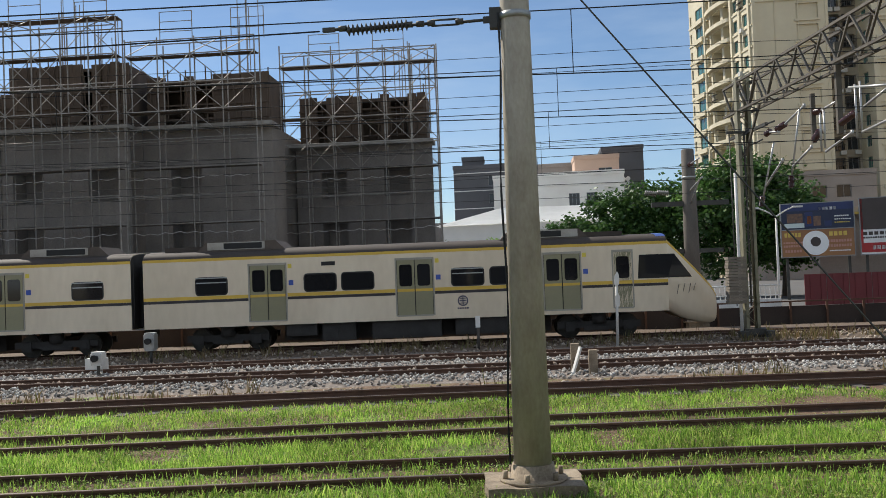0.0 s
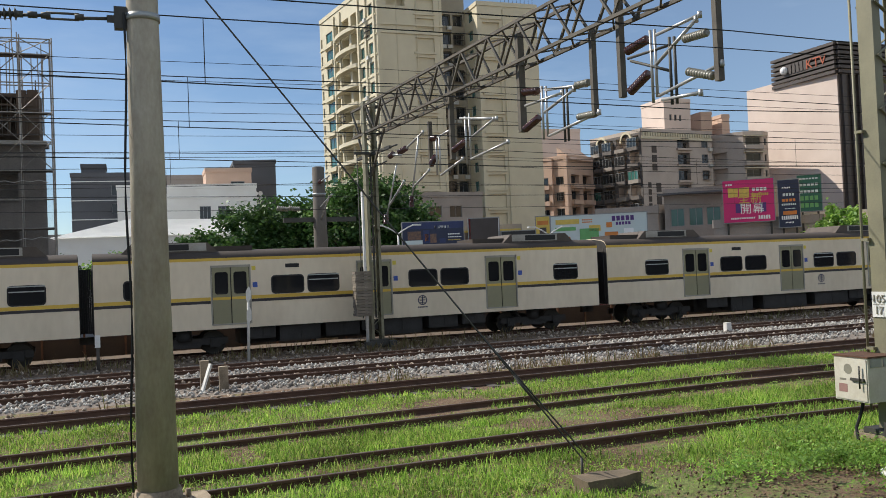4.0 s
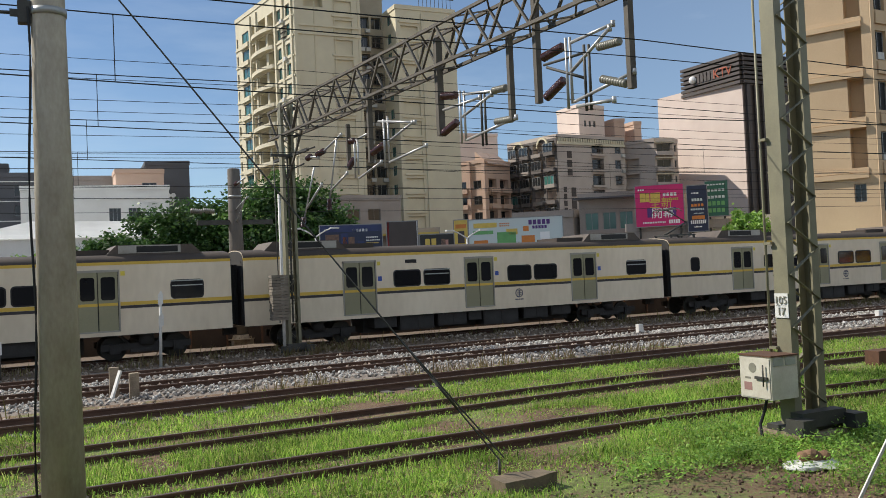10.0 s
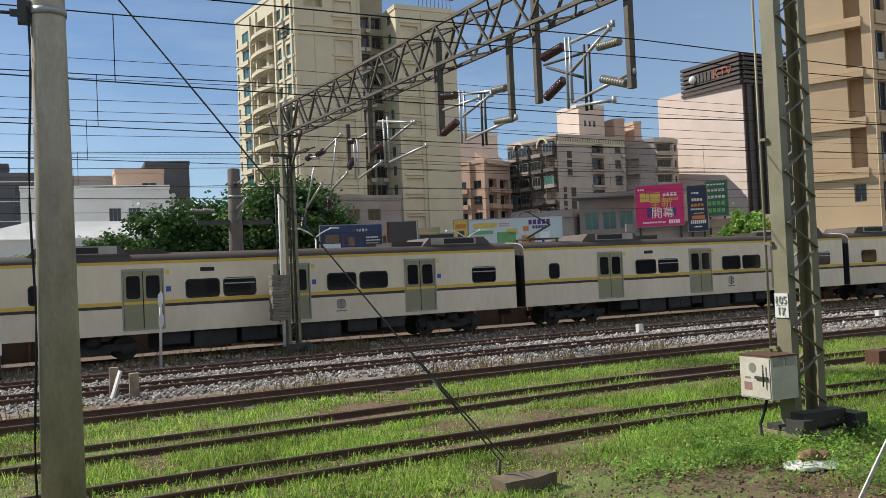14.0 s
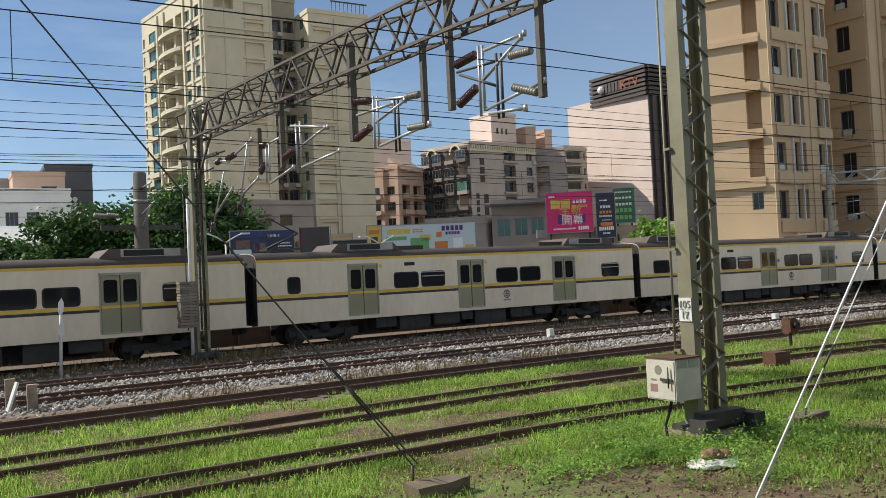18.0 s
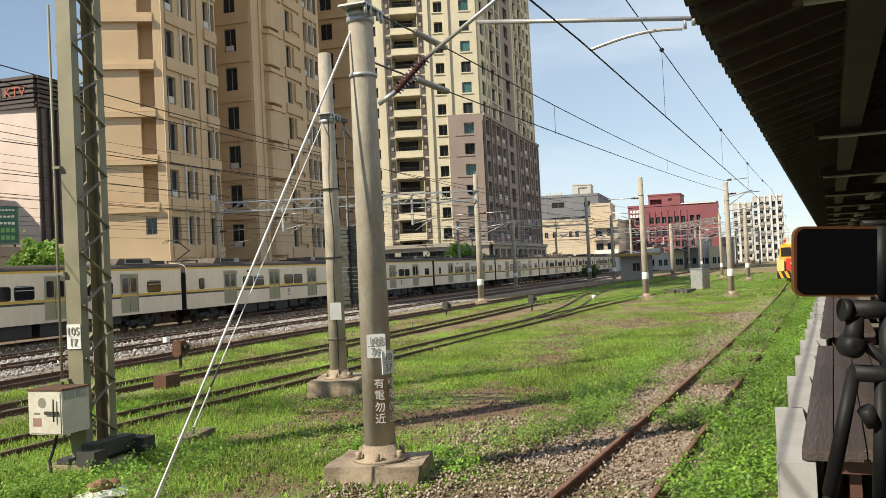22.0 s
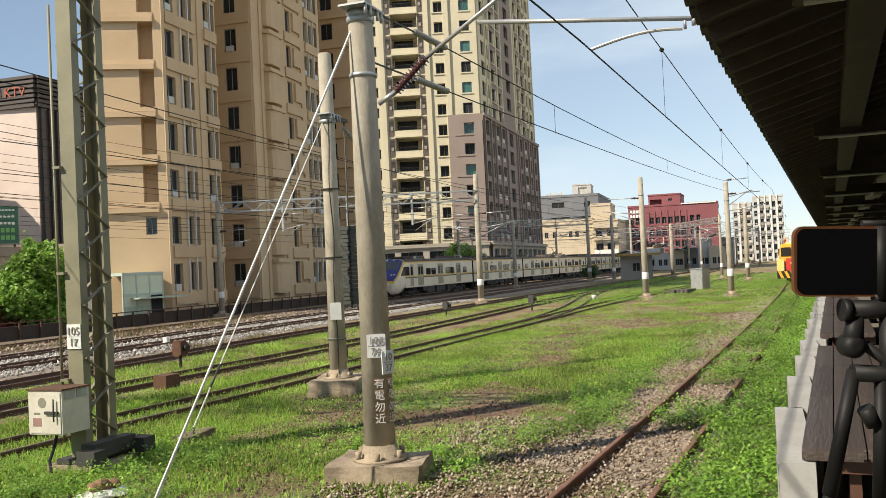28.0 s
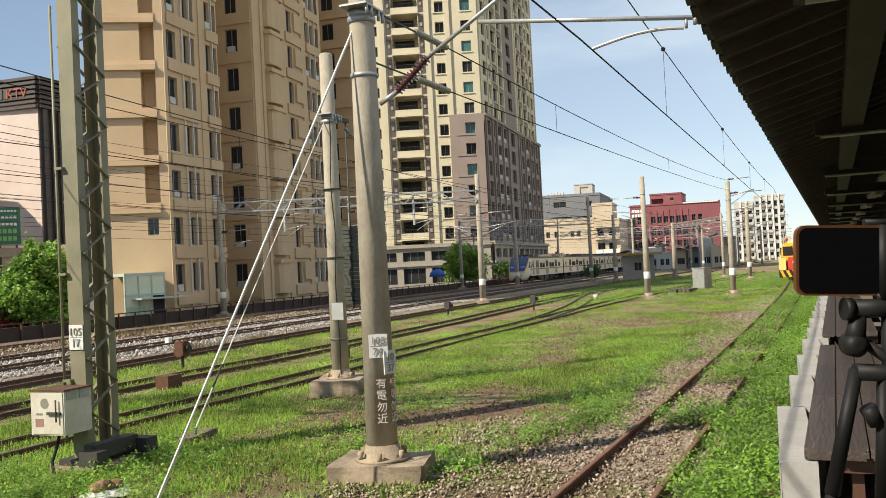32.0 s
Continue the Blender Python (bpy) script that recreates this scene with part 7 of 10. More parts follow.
def cantilever(label, rows):
    t = thing("cantilever_assembly", label, "cantilever", group="cantilevers under the girder")
    for kind, y0, z0, y1, z1 in rows:
        bm = B()
        a, b = beam_pt(y0, z0), beam_pt(y1, z1)
        if kind in ("ins", "gins"):
            insulator(bm, a.lerp(b, 0.08), a.lerp(b, 0.95), 0.1 if kind == "ins" else 0.085, 10, 0.07)
            part("insulator_body", bm, INS if kind == "ins" else INSG, t)
        elif kind == "tube":
            rod(bm, a, b, 0.035)
            rod(bm, b - Vector((0, 0, 0.06)), b + Vector((0, 0, 0.06)), 0.045, n=8)
            part("tube", bm, TUBE, t)
        else:
            rod(bm, a, b, 0.03)
            part("rod", bm, TUBE if kind == "rod" else STEELD, t)


cantilever("pair of bright cantilevers with brown insulators", [
    ("ins", 15.55, 7.02, 14.76, 7.11), ("ins", 15.5, 6.14, 14.77, 6.44), ("rod", 14.72, 7.26, 14.72, 5.8), ("rod", 14.59, 7.24, 14.59, 5.89),
    ("drod", 14.17, 6.98, 14.17, 5.66), ("drod", 14.03, 6.95, 14.03, 5.65), ("tube", 14.54, 7.12, 13.31, 7.17), ("tube", 14.62, 6.52, 13.41, 7.11),
    ("tube", 14.53, 5.91, 12.81, 6.14), ("gins", 13.82, 6.83, 13.09, 6.79), ("gins", 13.77, 6.22, 12.97, 5.94), ("tube", 14.46, 5.81, 13.38, 5.73),
    ("drod", 15.46, 6.87, 14.14, 6.82), ("drod", 15.37, 6.8, 14.18, 6.32)])
cantilever("cantilever with dark insulators", [
    ("ins", 19.69, 7.04, 18.93, 6.93), ("ins", 19.72, 6.08, 18.93, 6.29), ("rod", 18.8, 7.01, 18.8, 5.71), ("rod", 18.62, 6.97, 18.62, 5.75),
    ("drod", 17.89, 6.82, 17.89, 5.51), ("drod", 17.74, 6.79, 17.74, 5.51), ("tube", 18.67, 6.89, 16.98, 6.66), ("tube", 18.72, 6.36, 17.44, 6.65),
    ("tube", 18.57, 5.76, 16.53, 5.95), ("gins", 17.42, 6.72, 16.82, 6.68), ("gins", 17.39, 5.99, 16.62, 5.94), ("tube", 19.6, 6.68, 17.93, 6.67)])
cantilever("cantilevers over the main line", [
    ("ins", 25.22, 6.75, 24.85, 6.71), ("ins", 25.34, 5.96, 24.95, 6.17), ("rod", 24.9, 6.78, 24.9, 5.58), ("rod", 24.67, 6.74, 24.67, 5.64),
    ("tube", 24.78, 6.72, 23.79, 6.8), ("tube", 24.65, 5.54, 23.15, 5.83), ("rod", 22.91, 7.03, 22.91, 5.64), ("rod", 22.65, 7.06, 22.65, 5.72),
    ("tube", 23.22, 7.02, 21.08, 6.63), ("tube", 22.64, 6.35, 21.23, 6.64), ("tube", 22.63, 5.76, 20.53, 5.92), ("ins", 23.78, 6.16, 22.93, 6.31)])
cantilever("slanting cantilever on the far mast", [
    ("drod", 30.5, 7.05, 28.0, 6.98), ("drod", 30.5, 6.5, 29.0, 6.55),
    ("ins", 27.86, 6.69, 27.19, 6.75), ("tube", 27.19, 6.75, 25.84, 7.05), ("rod", 26.18, 7.0, 26.94, 5.02), ("ins", 26.94, 5.16, 26.98, 4.74), ("tube", 26.77, 5.4, 25.5, 5.79),
    ("rod", 28.11, 6.31, 29.28, 4.45), ("ins", 29.2, 4.73, 29.32, 4.36), ("tube", 28.86, 5.01, 27.53, 5.67), ("ins", 28.7, 6.67, 28.36, 6.73), ("tube", 28.61, 6.72, 27.7, 6.6)])

# overhead wires, one object a line
for key, off, zc, zm in (("g1", 0.0, 5.2, 6.3), ("g2", 0.1, 5.25, 6.35), ("e", 0.0, 5.2, 6.25), ("f", 0.0, 5.2, 6.3), ("g", 0.0, 5.2, 6.3), ("train", 0.0, 5.2, 6.3)):
    t = thing("overhead_line", "contact wire hung from a messenger wire by droppers", "overhead wire", group="overhead lines")
    fn = TRACKS[key]
    supports = [-90, -42, 9.5, 60, 110, 160, 210]
    bmc, bmm = B(), B()
    spans(bmc, [(a, fn(a) + off, zc) for a in supports], 0.009, 0.02, 6)
    spans(bmm, [(a, fn(a) + off, zm) for a in supports], 0.009, 0.45, 12)
    part("contact_wire", bmc, WIRE, t)
    part("messenger_wire", bmm, WIRE, t)
    for a, b in zip(supports, supports[1:]):
        for k in range(1, 6):
            x = a + (b - a) * k / 6
            y = fn(a) + off + (fn(b) - fn(a)) * k / 6
            bm = B()
            rod(bm, (x, y, zc), (x, y, zm - 0.45 * 4 * (k / 6) * (1 - k / 6)), 0.006, n=4)
            part("dropper", bm, WIRE, t)
t = thing("overhead_line", "contact wire and messenger over the platform track", "overhead wire", group="overhead lines")
bmc, bmm = B(), B()
NW = [(-40, 5.3), (10.2, 1.93), (58.3, -0.6), (108, -2.6)]
for (a, ya), (b, yb) in zip(NW, NW[1:]):
    for k in (0.65, 1.75, 2.85, 3.95):
        bm = B()
        rod(bm, (a + (b - a) * k / 5, ya + (yb - ya) * k / 5, 5.25), (a + (b - a) * k / 5, ya + (yb - ya) * k / 5, 6.62 - 1.2 * (k / 5) * (1 - k / 5)), 0.004, n=4)
        part("dropper", bm, WIRE, t)
        bm = B()
        bmesh.ops.create_icosphere(bm, subdivisions=1, radius=0.05, matrix=Matrix.Translation((a + (b - a) * k / 5, ya + (yb - ya) * k / 5, 6.62 - 1.2 * (k / 5) * (1 - k / 5))))
        part("clamp", bm, WIRE, t)
spans(bmc, [(a, y, 5.25) for a, y in NW], 0.011, 0.02, 6)
spans(bmm, [(a, y, 6.62) for a, y in NW], 0.010, 0.3, 12)
part("contact_wire", bmc, WIRE, t)
part("messenger_wire", bmm, WIRE, t)
for x, y, z, y2 in ((0, 30.4, 9.6, 0), (0, 30.4, 8.9, 0), (0, 30.6, 10.3, 0), (0, 34.5, 8.4, 0), (0, 34.5, 9.3, 0), (0, 11.0, 6.3, 0), (0, 34.7, 7.6, 0), (0, 36.5, 8.0, 0)):
    bm = B()
    sup = [-95, -42, 9.1, 60, 115, 170]
    spans(bm, [(a, y + bend(a) * 0.9, z) for a in sup], 0.010, 0.35, 10)
    solid("feeder_wire", bm, WIRE, "thin dark feeder wire above the tracks", "wire", group="feeder wires")

# ---- city ground beyond the line, wall, hoarding, street ----
ASPH = mat("city_asphalt", (0.13, 0.125, 0.12), (0.08, 0.078, 0.075), 0.9, scale=0.3, fine=12, bump=0.2)
bm = B()
edge = [(x, 37.0 + bend(x)) for x in range(-200, 340, 10)]
a = [bm.verts.new((x, y, -0.08)) for x, y in edge]
b = [bm.verts.new((x * 3, 700, -0.08)) for x, y in edge]
for k in range(len(edge) - 1):
    bm.faces.new((a[k], a[k + 1], b[k + 1], b[k]))
solid("pavement", bm, ASPH, "grey asphalt and paving of the streets beyond the line", "pavement", kind="structure")
WALLB = mat("sooty_brown_wall", (0.055, 0.038, 0.03), (0.03, 0.021, 0.018), 0.9, scale=1.0, fine=15, bump=0.3)
HOARD = mat("maroon_hoarding", (0.16, 0.022, 0.024), (0.11, 0.016, 0.018), 0.6, scale=1.0, fine=10, bump=0.05)
bm = B()
sweep(bm, [(-0.1, -0.3), (0.1, -0.3), (0.1, 0.62), (-0.1, 0.62)], [(x, 36.7 + bend(x), 0) for x in range(-60, 190, 4)])
low_wall = solid("boundary_wall", bm, WALLB, "low soot-stained boundary wall beside the main line", "wall", kind="structure")
rail_t = thing("wall_railing", "rusty steel railing set in front of the boundary wall", "railing")
bm = B()
for z in (0.82,):
    sweep(bm, [(-0.03, z - 0.03), (0.03, z - 0.03), (0.03, z + 0.03), (-0.03, z + 0.03)], [(x, 36.5 + bend(x), 0) for x in range(-20, 150, 4)])
part("top_rail", bm, RUSTY, rail_t)
for k in range(110):
    x = -20 + 1.5 * k
    bm = B()
    box(bm, x - 0.04, 36.46 + bend(x), -0.2, x + 0.04, 36.54 + bend(x), 0.8)
    part("post", bm, RUSTY, rail_t)
hoard = thing("hoarding", "maroon corrugated site hoarding along the street", "hoarding")
for k in range(-4, 22):
    bm = B()
    x0, x1 = 18.5 + 1.05 * k, 18.5 + 1.05 * k + 1.03
    y = 43.5 - 0.06 * k
    for j in range(4):
        u = x0 + (x1 - x0) * j / 4
        box(bm, u, y - (0.03 if j % 2 else 0), -0.15, u + (x1 - x0) / 4, y + 0.05, 1.8 + 0.35 * min(1, max(0, k + 1)))
    part("panel", bm, HOARD, hoard)

# ---- the building site ----
NETM = bpy.data.materials.new("dark_safety_net")
NETM.use_nodes = True
nn, nl = NETM.node_tree.nodes, NETM.node_tree.links
tr = nn.new("ShaderNodeBsdfTransparent")
mxs = nn.new("ShaderNodeMixShader")
nzz = nn.new("ShaderNodeTexNoise")
nzz.inputs["Scale"].default_value = 1.3
rmp = nn.new("ShaderNodeMapRange")
rmp.inputs["To Min"].default_value, rmp.inputs["To Max"].default_value = 0.12, 0.34
nl.new(nzz.outputs["Fac"], rmp.inputs["Value"])
nl.new(rmp.outputs["Result"], mxs.inputs["Fac"])
nl.new(tr.outputs["BSDF"], mxs.inputs[1])
nl.new(nn["Principled BSDF"].outputs["BSDF"], mxs.inputs[2])
nl.new(mxs.outputs["Shader"], nn["Material Output"].inputs["Surface"])
nn["Principled BSDF"].inputs["Base Color"].default_value = (0.06, 0.054, 0.047, 1)
nn["Principled BSDF"].inputs["Roughness"].default_value = 0.9
SCAF = mat("scaffold_tube", (0.36, 0.34, 0.31), (0.2, 0.17, 0.14), 0.6, 0.4, scale=4, bump=0.02)
SITEZ = [1.2, 4.5, 7.9]
siteR = house("building_site", "raw concrete shell of a building under construction", [(-14.2, 57), (-4.9, 56.2), (-6.5, 72), (-14.2, 72)], 11.3, W_CONS,
              {0: [("blank", grid_holes([2.6, 6.9], 1.75, SITEZ, 1.8))], 1: [("blank", grid_holes([3, 8], 1.6, SITEZ, 1.8))]}, parapet=0, depth=1.4)
siteL = house("building_site", "wider raw concrete shell with a projecting bay", [(-58, 53.6), (-31.5, 52.6), (-31.3, 51.2), (-23.0, 51.0), (-22.8, 52.4), (-14.4, 52.0), (-14.2, 72), (-58, 74)], 12.2, W_CONS,
              {0: [("blank", grid_holes([4, 9, 14, 19, 24], 2.2, SITEZ, 1.9))], 2: [("blank", grid_holes([1.6, 6.5], 1.9, SITEZ, 2.0))], 4: [("blank", grid_holes([2.8, 7.4], 2.0, SITEZ, 2.0))]}, parapet=0, depth=1.4)


def formwork(label, x0, x1, y0, y1, z0, z1, seed):
    t = thing("formwork_storey", label, "formwork")
    rnd = random.Random(seed)
    n = int((x1 - x0) / 0.6)
    open_at = {j for j in range(2, n - 2) if rnd.random() < 0.26}
    for k in range(n):
        if k in open_at:
            continue
        u0, u1 = x0 + (x1 - x0) * k / n, x0 + (x1 - x0) * (k + 1) / n - 0.02
        bm = B()
        box(bm, u0, y0 + rnd.uniform(-0.06, 0.06), z0, u1, y0 + 0.12, z1 + rnd.uniform(-0.08, 0.04))
        part("form_panel", bm, W_FORM, t)
    bm = B()
    box(bm, x1 - 0.1, y0 + 0.12, z0, x1, y1, z1 - 0.2)
    box(bm, x0, y0 + 0.12, z0, x0 + 0.1, y1, z1 - 0.2)
    box(bm, x0, y1 - 0.1, z0, x1, y1, z1 - 0.2)
    part("form_back", bm, W_FORM, t)
    bm = B()
    box(bm, x0 + 0.1, y0 + 0.15, z1 - 0.45, x1 - 0.1, y1 - 0.1, z1 - 0.25)
    part("deck", bm, W_FORM, t, "timber deck of the storey above")
    for k in range(n):
        bm = B()
        u = x0 + (k + rnd.uniform(0.1, 0.9)) * (x1 - x0) / n
        bar(bm, (u, y0 - 0.2, z0 + rnd.uniform(0, 0.6)), (u + rnd.uniform(-0.25, 0.25), y0 - 0.2, z1 + rnd.uniform(-0.6, 0.5)), 0.06, 0.06)
        part("strut", bm, W_FORM, t)
    for k in range(3):
        bm = B()
        box(bm, x0, y0 - 0.16, z0 + 0.5 + 0.9 * k, x1, y0 - 0.07, z0 + 0.6 + 0.9 * k)
        part("waler", bm, W_FORM, t)
    bm = B()
    box(bm, x0 - 0.9, y0 - 1.6, z0 - 0.25, x1 + 0.5, y0 + 0.4, z0 - 0.02)
    part("slab_edge", bm, mat("pale_board_edge", (0.34, 0.32, 0.29), (0.2, 0.18, 0.16), 0.9, scale=1, bump=0.1), t, "pale edge board of the floor slab")


formwork("brown timber formwork of the top storey", -13.9, -5.3, 57.2, 59.5, 11.35, 14.7, 3)
formwork("brown timber formwork of the top storey", -22.6, -14.7, 52.8, 56, 12.25, 15.6, 4)
formwork("brown timber formwork on the projecting bay", -31.0, -23.2, 51.6, 66, 12.25, 16.4, 5)
formwork("brown timber formwork of the far wing", -56, -31.6, 53.6, 66, 12.0, 15.2, 6)


def scaffold(label, x0, x1, y, z0, z1, bay=1.8, lift=1.7, net_to=None, seed=1, rough=0.6):
    t = thing("scaffolding", label, "scaffolding")
    rnd = random.Random(seed)
    n = max(1, round((x1 - x0) / bay))
    us = [x0 + (x1 - x0) * k / n for k in range(n + 1)]
    zs = list(np.arange(z0, z1 - 0.3, lift)) + [z1]
    for row in (0, 0.9):
        for u in us:
            bm = B()
            rod(bm, (u, y + row, -0.15), (u + rnd.uniform(-0.04, 0.04), y + row, z1 + rnd.uniform(-0.6, 0.9) * rough), 0.045, n=5)
            part("standard", bm, SCAF, t)
        for z in zs:
            bm = B()
            rod(bm, (us[0], y + row, z), (us[-1], y + row, z + rnd.uniform(-0.06, 0.06)), 0.04, n=5)
            part("ledger", bm, SCAF, t)
    for i in range(n):
        for j in range(len(zs) - 1):
            if zs[j] < (net_to or 0) - 2:
                continue
            for a, b in (((us[i], zs[j]), (us[i + 1], zs[j + 1])), ((us[i + 1], zs[j]), (us[i], zs[j + 1]))):
                if rnd.random() < 0.75:
                    bm = B()
                    rod(bm, (a[0], y - 0.02, a[1]), (b[0], y - 0.02, b[1]), 0.028, n=4)
                    part("brace", bm, SCAF, t)
    for z in zs[1::2]:
        bm = B()
        box(bm, us[0], y + 0.1, z - 0.06, us[-1], y + 0.8, z - 0.02)
        part("walkway_board", bm, W_FORM, t)
    if net_to:
        for i in range(n):
            bm = B()
            k = 5
            pts = [[bm.verts.new((us[i] + (us[i + 1] - us[i]) * a / k, y - 0.12 + 0.07 * math.sin(a * 1.9 + i + q), z)) for a in range(k + 1)] for q, z in enumerate(np.linspace(0, net_to, 6))]
            for r0, r1 in zip(pts, pts[1:]):
                for a in range(k):
                    bm.faces.new((r0[a], r0[a + 1], r1[a + 1], r1[a]))
            part("safety_net", bm, NETM, t, "sagging dark safety net")
        for z in np.arange(2.2, net_to, 3.3):   # laced seams of the net
            bm = B()
            tube(bm, [(u, y - 0.2, z + 0.10 * ((q % 2) - 0.5) + 0.12 * noise.noise(Vector((u * 0.6, z, seed)))) for q, u in enumerate(np.arange(x0, x1, 0.45))], 0.022, 4)
            part("net_seam", bm, PIPE, t, "pale laced rope seam")
    return t


scaffold("tube scaffolding hung with dark netting, braced above the roof", -14.6, -4.4, 54.9, 1.0, 17.2, net_to=11.0, seed=2)
scaffold("tube scaffolding along the wide front of the shell", -22.8, -14.8, 50.2, 1.0, 17.2, net_to=11.9, seed=3)
scaffold("tube scaffolding round the projecting bay", -31.6, -22.9, 49.2, 1.0, 18.6, net_to=11.9, seed=4)
scaffold("tube scaffolding of the far wing", -52, -31.9, 51.0, 1.0, 16.6, net_to=11.6, seed=5)
rb = thing("reinforcing_bars", "tall bundles of bare reinforcing bars rising above the roof", "rebar")
rnd = random.Random(11)
for cx, cy, n, h in ((-16.4, 54, 9, 6.5), (-27.4, 52.5, 10, 6.5), (-25.2, 53, 6, 4.5), (-6.8, 58, 7, 3.0), (-5.2, 58, 5, 2.2)):
    for k in range(n):
        bm = B()
        x, y = cx + rnd.uniform(-0.7, 0.7), cy + rnd.uniform(-0.3, 0.3)
        rod(bm, (x, y, 12), (x + rnd.uniform(-0.1, 0.1), y, 15.5 + h * rnd.uniform(0.6, 1)), 0.03, n=4)
        part("bar", bm, SCAF, rb)
for k in range(6):   # guard frames on the topmost lift
    x = (-29.5, -25.4, -20.6, -16.2, -12.6, -8.4)[k]
    y = (49.2, 49.2, 50.2, 50.2, 54.9, 54.9)[k]
    z = (18.4, 18.4, 17.2, 17.2, 16.6, 16.6)[k]
    t = thing("guard_frame", "thin steel guard frame on top of the scaffolding", "guard frame", group="guard frames")
    bm = B()
    for u in (0, 2.0):
        rod(bm, (x + u, y, z - 0.2), (x + u, y, z + 1.7), 0.03, n=5)
    for q in (0.5, 1.1, 1.7):
        rod(bm, (x, y, z + q), (x + 2.0, y, z + q), 0.025, n=5)
    part("frame", bm, SCAF, t)

# ---- more poles and portals down the line ----
def arm_set(t, x, y, z, s):
    """A simple bracket arm with insulator reaching s metres across the track."""
    for p, q, r in (((x, y, z), (x, y + s, z + 0.35), 0.035), ((x, y, z + 1.1), (x, y + s * 0.85, z + 1.15), 0.03), ((x, y + s * 0.1, z - 0.5), (x, y + s * 0.8, z + 0.3), 0.03)):
        bm = B()
        rod(bm, p, q, r, n=6)
        part("bracket_tube", bm, TUBE, t)
    bm = B()
    insulator(bm, (x, y + s * 0.05, z + 1.1), (x, y + s * 0.25, z + 1.12), 0.09, 6, 0.04)
    part("insulator_body", bm, INS, t)


def far_pole(x, y, h, r, arms=(), label="concrete catenary pole with bracket arms beside the tracks", white=True, foot=True):
    t = pole(x, y, -0.2, h, r, r * 0.72, label, (0.9, 0.9, 0.4, 10, x) if foot else None, [(h - 1.2, 0.08)])
    for z, s in arms:
        arm_set(t, 0, 0, z, s)
    if white:
        bm = B()
        lathe(bm, [(r * 1.02, 1.25), (r * 1.03, 1.26), (r * 1.01, 1.7), (r * 0.99, 1.71)], 16)
        part("number_band", bm, PLATE, t, "white number band")
    return t


far_pole(60.1, 19.6, 9.4, 0.24, ((5.4, 2.6), (5.4, -2.8)))
far_pole(58.9, 7.6, 8.1, 0.22, ((5.6, 2.6),))
far_pole(58.3, 2.15, 7.3, 0.2, ((5.4, -2.4), (6.3, -1.6)))
far_pole(90.6, 1.7, 7.6, 0.22, ((5.4, -2.6), (5.6, 2.4)))
far_pole(102.9, 4.7, 7.3, 0.17, ((5.4, 2.2),))
far_pole(115.0, 22.1, 11.2, 0.26, ((5.4, 2.6), (6.0, -2.6), (8.4, 2.2)))
far_pole(106.0, 17.4, 8.1, 0.24, ((5.2, 2.4),))
far_pole(53.5, 37.4, 8.4, 0.22, ((5.0, -2.6),))
far_pole(104.0, 36.6, 8.6, 0.22, ((5.0, -2.6),))
far_pole(98.0, 27.6, 8.0, 0.26, ((5.0, -2.0), (5.2, 2.4)))
far_pole(140, 20, 9.0, 0.22, ((5.4, 2.6), (5.4, -2.6)))
far_pole(150, 3, 8.0, 0.22, ((5.4, 2.6), (5.4, -2.6)))
far_pole(150, 10, 8.0, 0.2, ((5.4, 2.6), (5.4, -2.6)))
far_pole(175, 14, 8.4, 0.22, ((5.4, 2.6), (5.4, -2.6)))
far_pole(185, 1, 8.0, 0.22, ((5.4, 2.6), (5.4, -2.6)))
far_pole(205, 6, 8.0, 0.22, ((5.4, 2.6), (5.4, -2.6)))
far_pole(230, -4, 8.0, 0.22, ((5.4, 2.6), (5.4, -2.6)))
far_pole(240, 4, 8.0, 0.22, ((5.4, 2.6), (5.4, -2.6)))
tp = far_pole(7.6, 37.2, 7.4, 0.36, ((5.6, -2.6),), "thick dark concrete pole with old insulators before the trees")
bm = B()
box(bm, -1.6, -0.1, 5.0, 1.6, 0.1, 5.2)
box(bm, -1.3, -0.08, 3.0, 1.3, 0.08, 3.18)
part("cross_arm", bm, STEELD, tp)
for c in tp.children:
    if c.name.startswith("shaft"):
        c.data.materials[0] = mat("sooty_pole_concrete", (0.16, 0.14, 0.12), (0.09, 0.078, 0.068), 0.9, scale=4, fine=40, bump=0.3, stretch=(1, 1, 0.2))
for u in (-1.4, -0.9):
    bm = B()
    insulator(bm, (u - 0.5, -0.3, 5.6), (u, -0.2, 5.55), 0.12, 6, 0.05)
    part("insulator_body", bm, INSG, tp)


def portal(label, a, b, z, h, material, hw=0.25, drops=(0.25, 0.5, 0.75)):
    t = thing("portal_beam", label, "girder")
    a, b = Vector((*a, z)), Vector((*b, z))
    d = b - a
    s = Vector((d.y, -d.x, 0)).normalized() * hw
    n = max(6, int(d.length / 0.9))
    for off in (-s, s):
        for dz in (0, h):
            bm = B()
            bar(bm, a + off + Vector((0, 0, dz)), b + off + Vector((0, 0, dz)), 0.08)
            part("chord", bm, material, t)
        for k in range(n):
            bm = B()
            z0, z1 = (0, h) if k % 2 else (h, 0)
            bar(bm, a + d * k / n + off + Vector((0, 0, z0)), a + d * (k + 1) / n + off + Vector((0, 0, z1)), 0.05)
            part("web_bar", bm, material, t)
    for q in drops:
        p = a + d * q
        bm = B()
        bar(bm, p + Vector((0, 0, h)), p - Vector((0, 0, 1.6)), 0.13)
        part("drop_post", bm, material, t)
        arm_set(t, p.x, p.y, z - 1.5, -2.0)
    return t


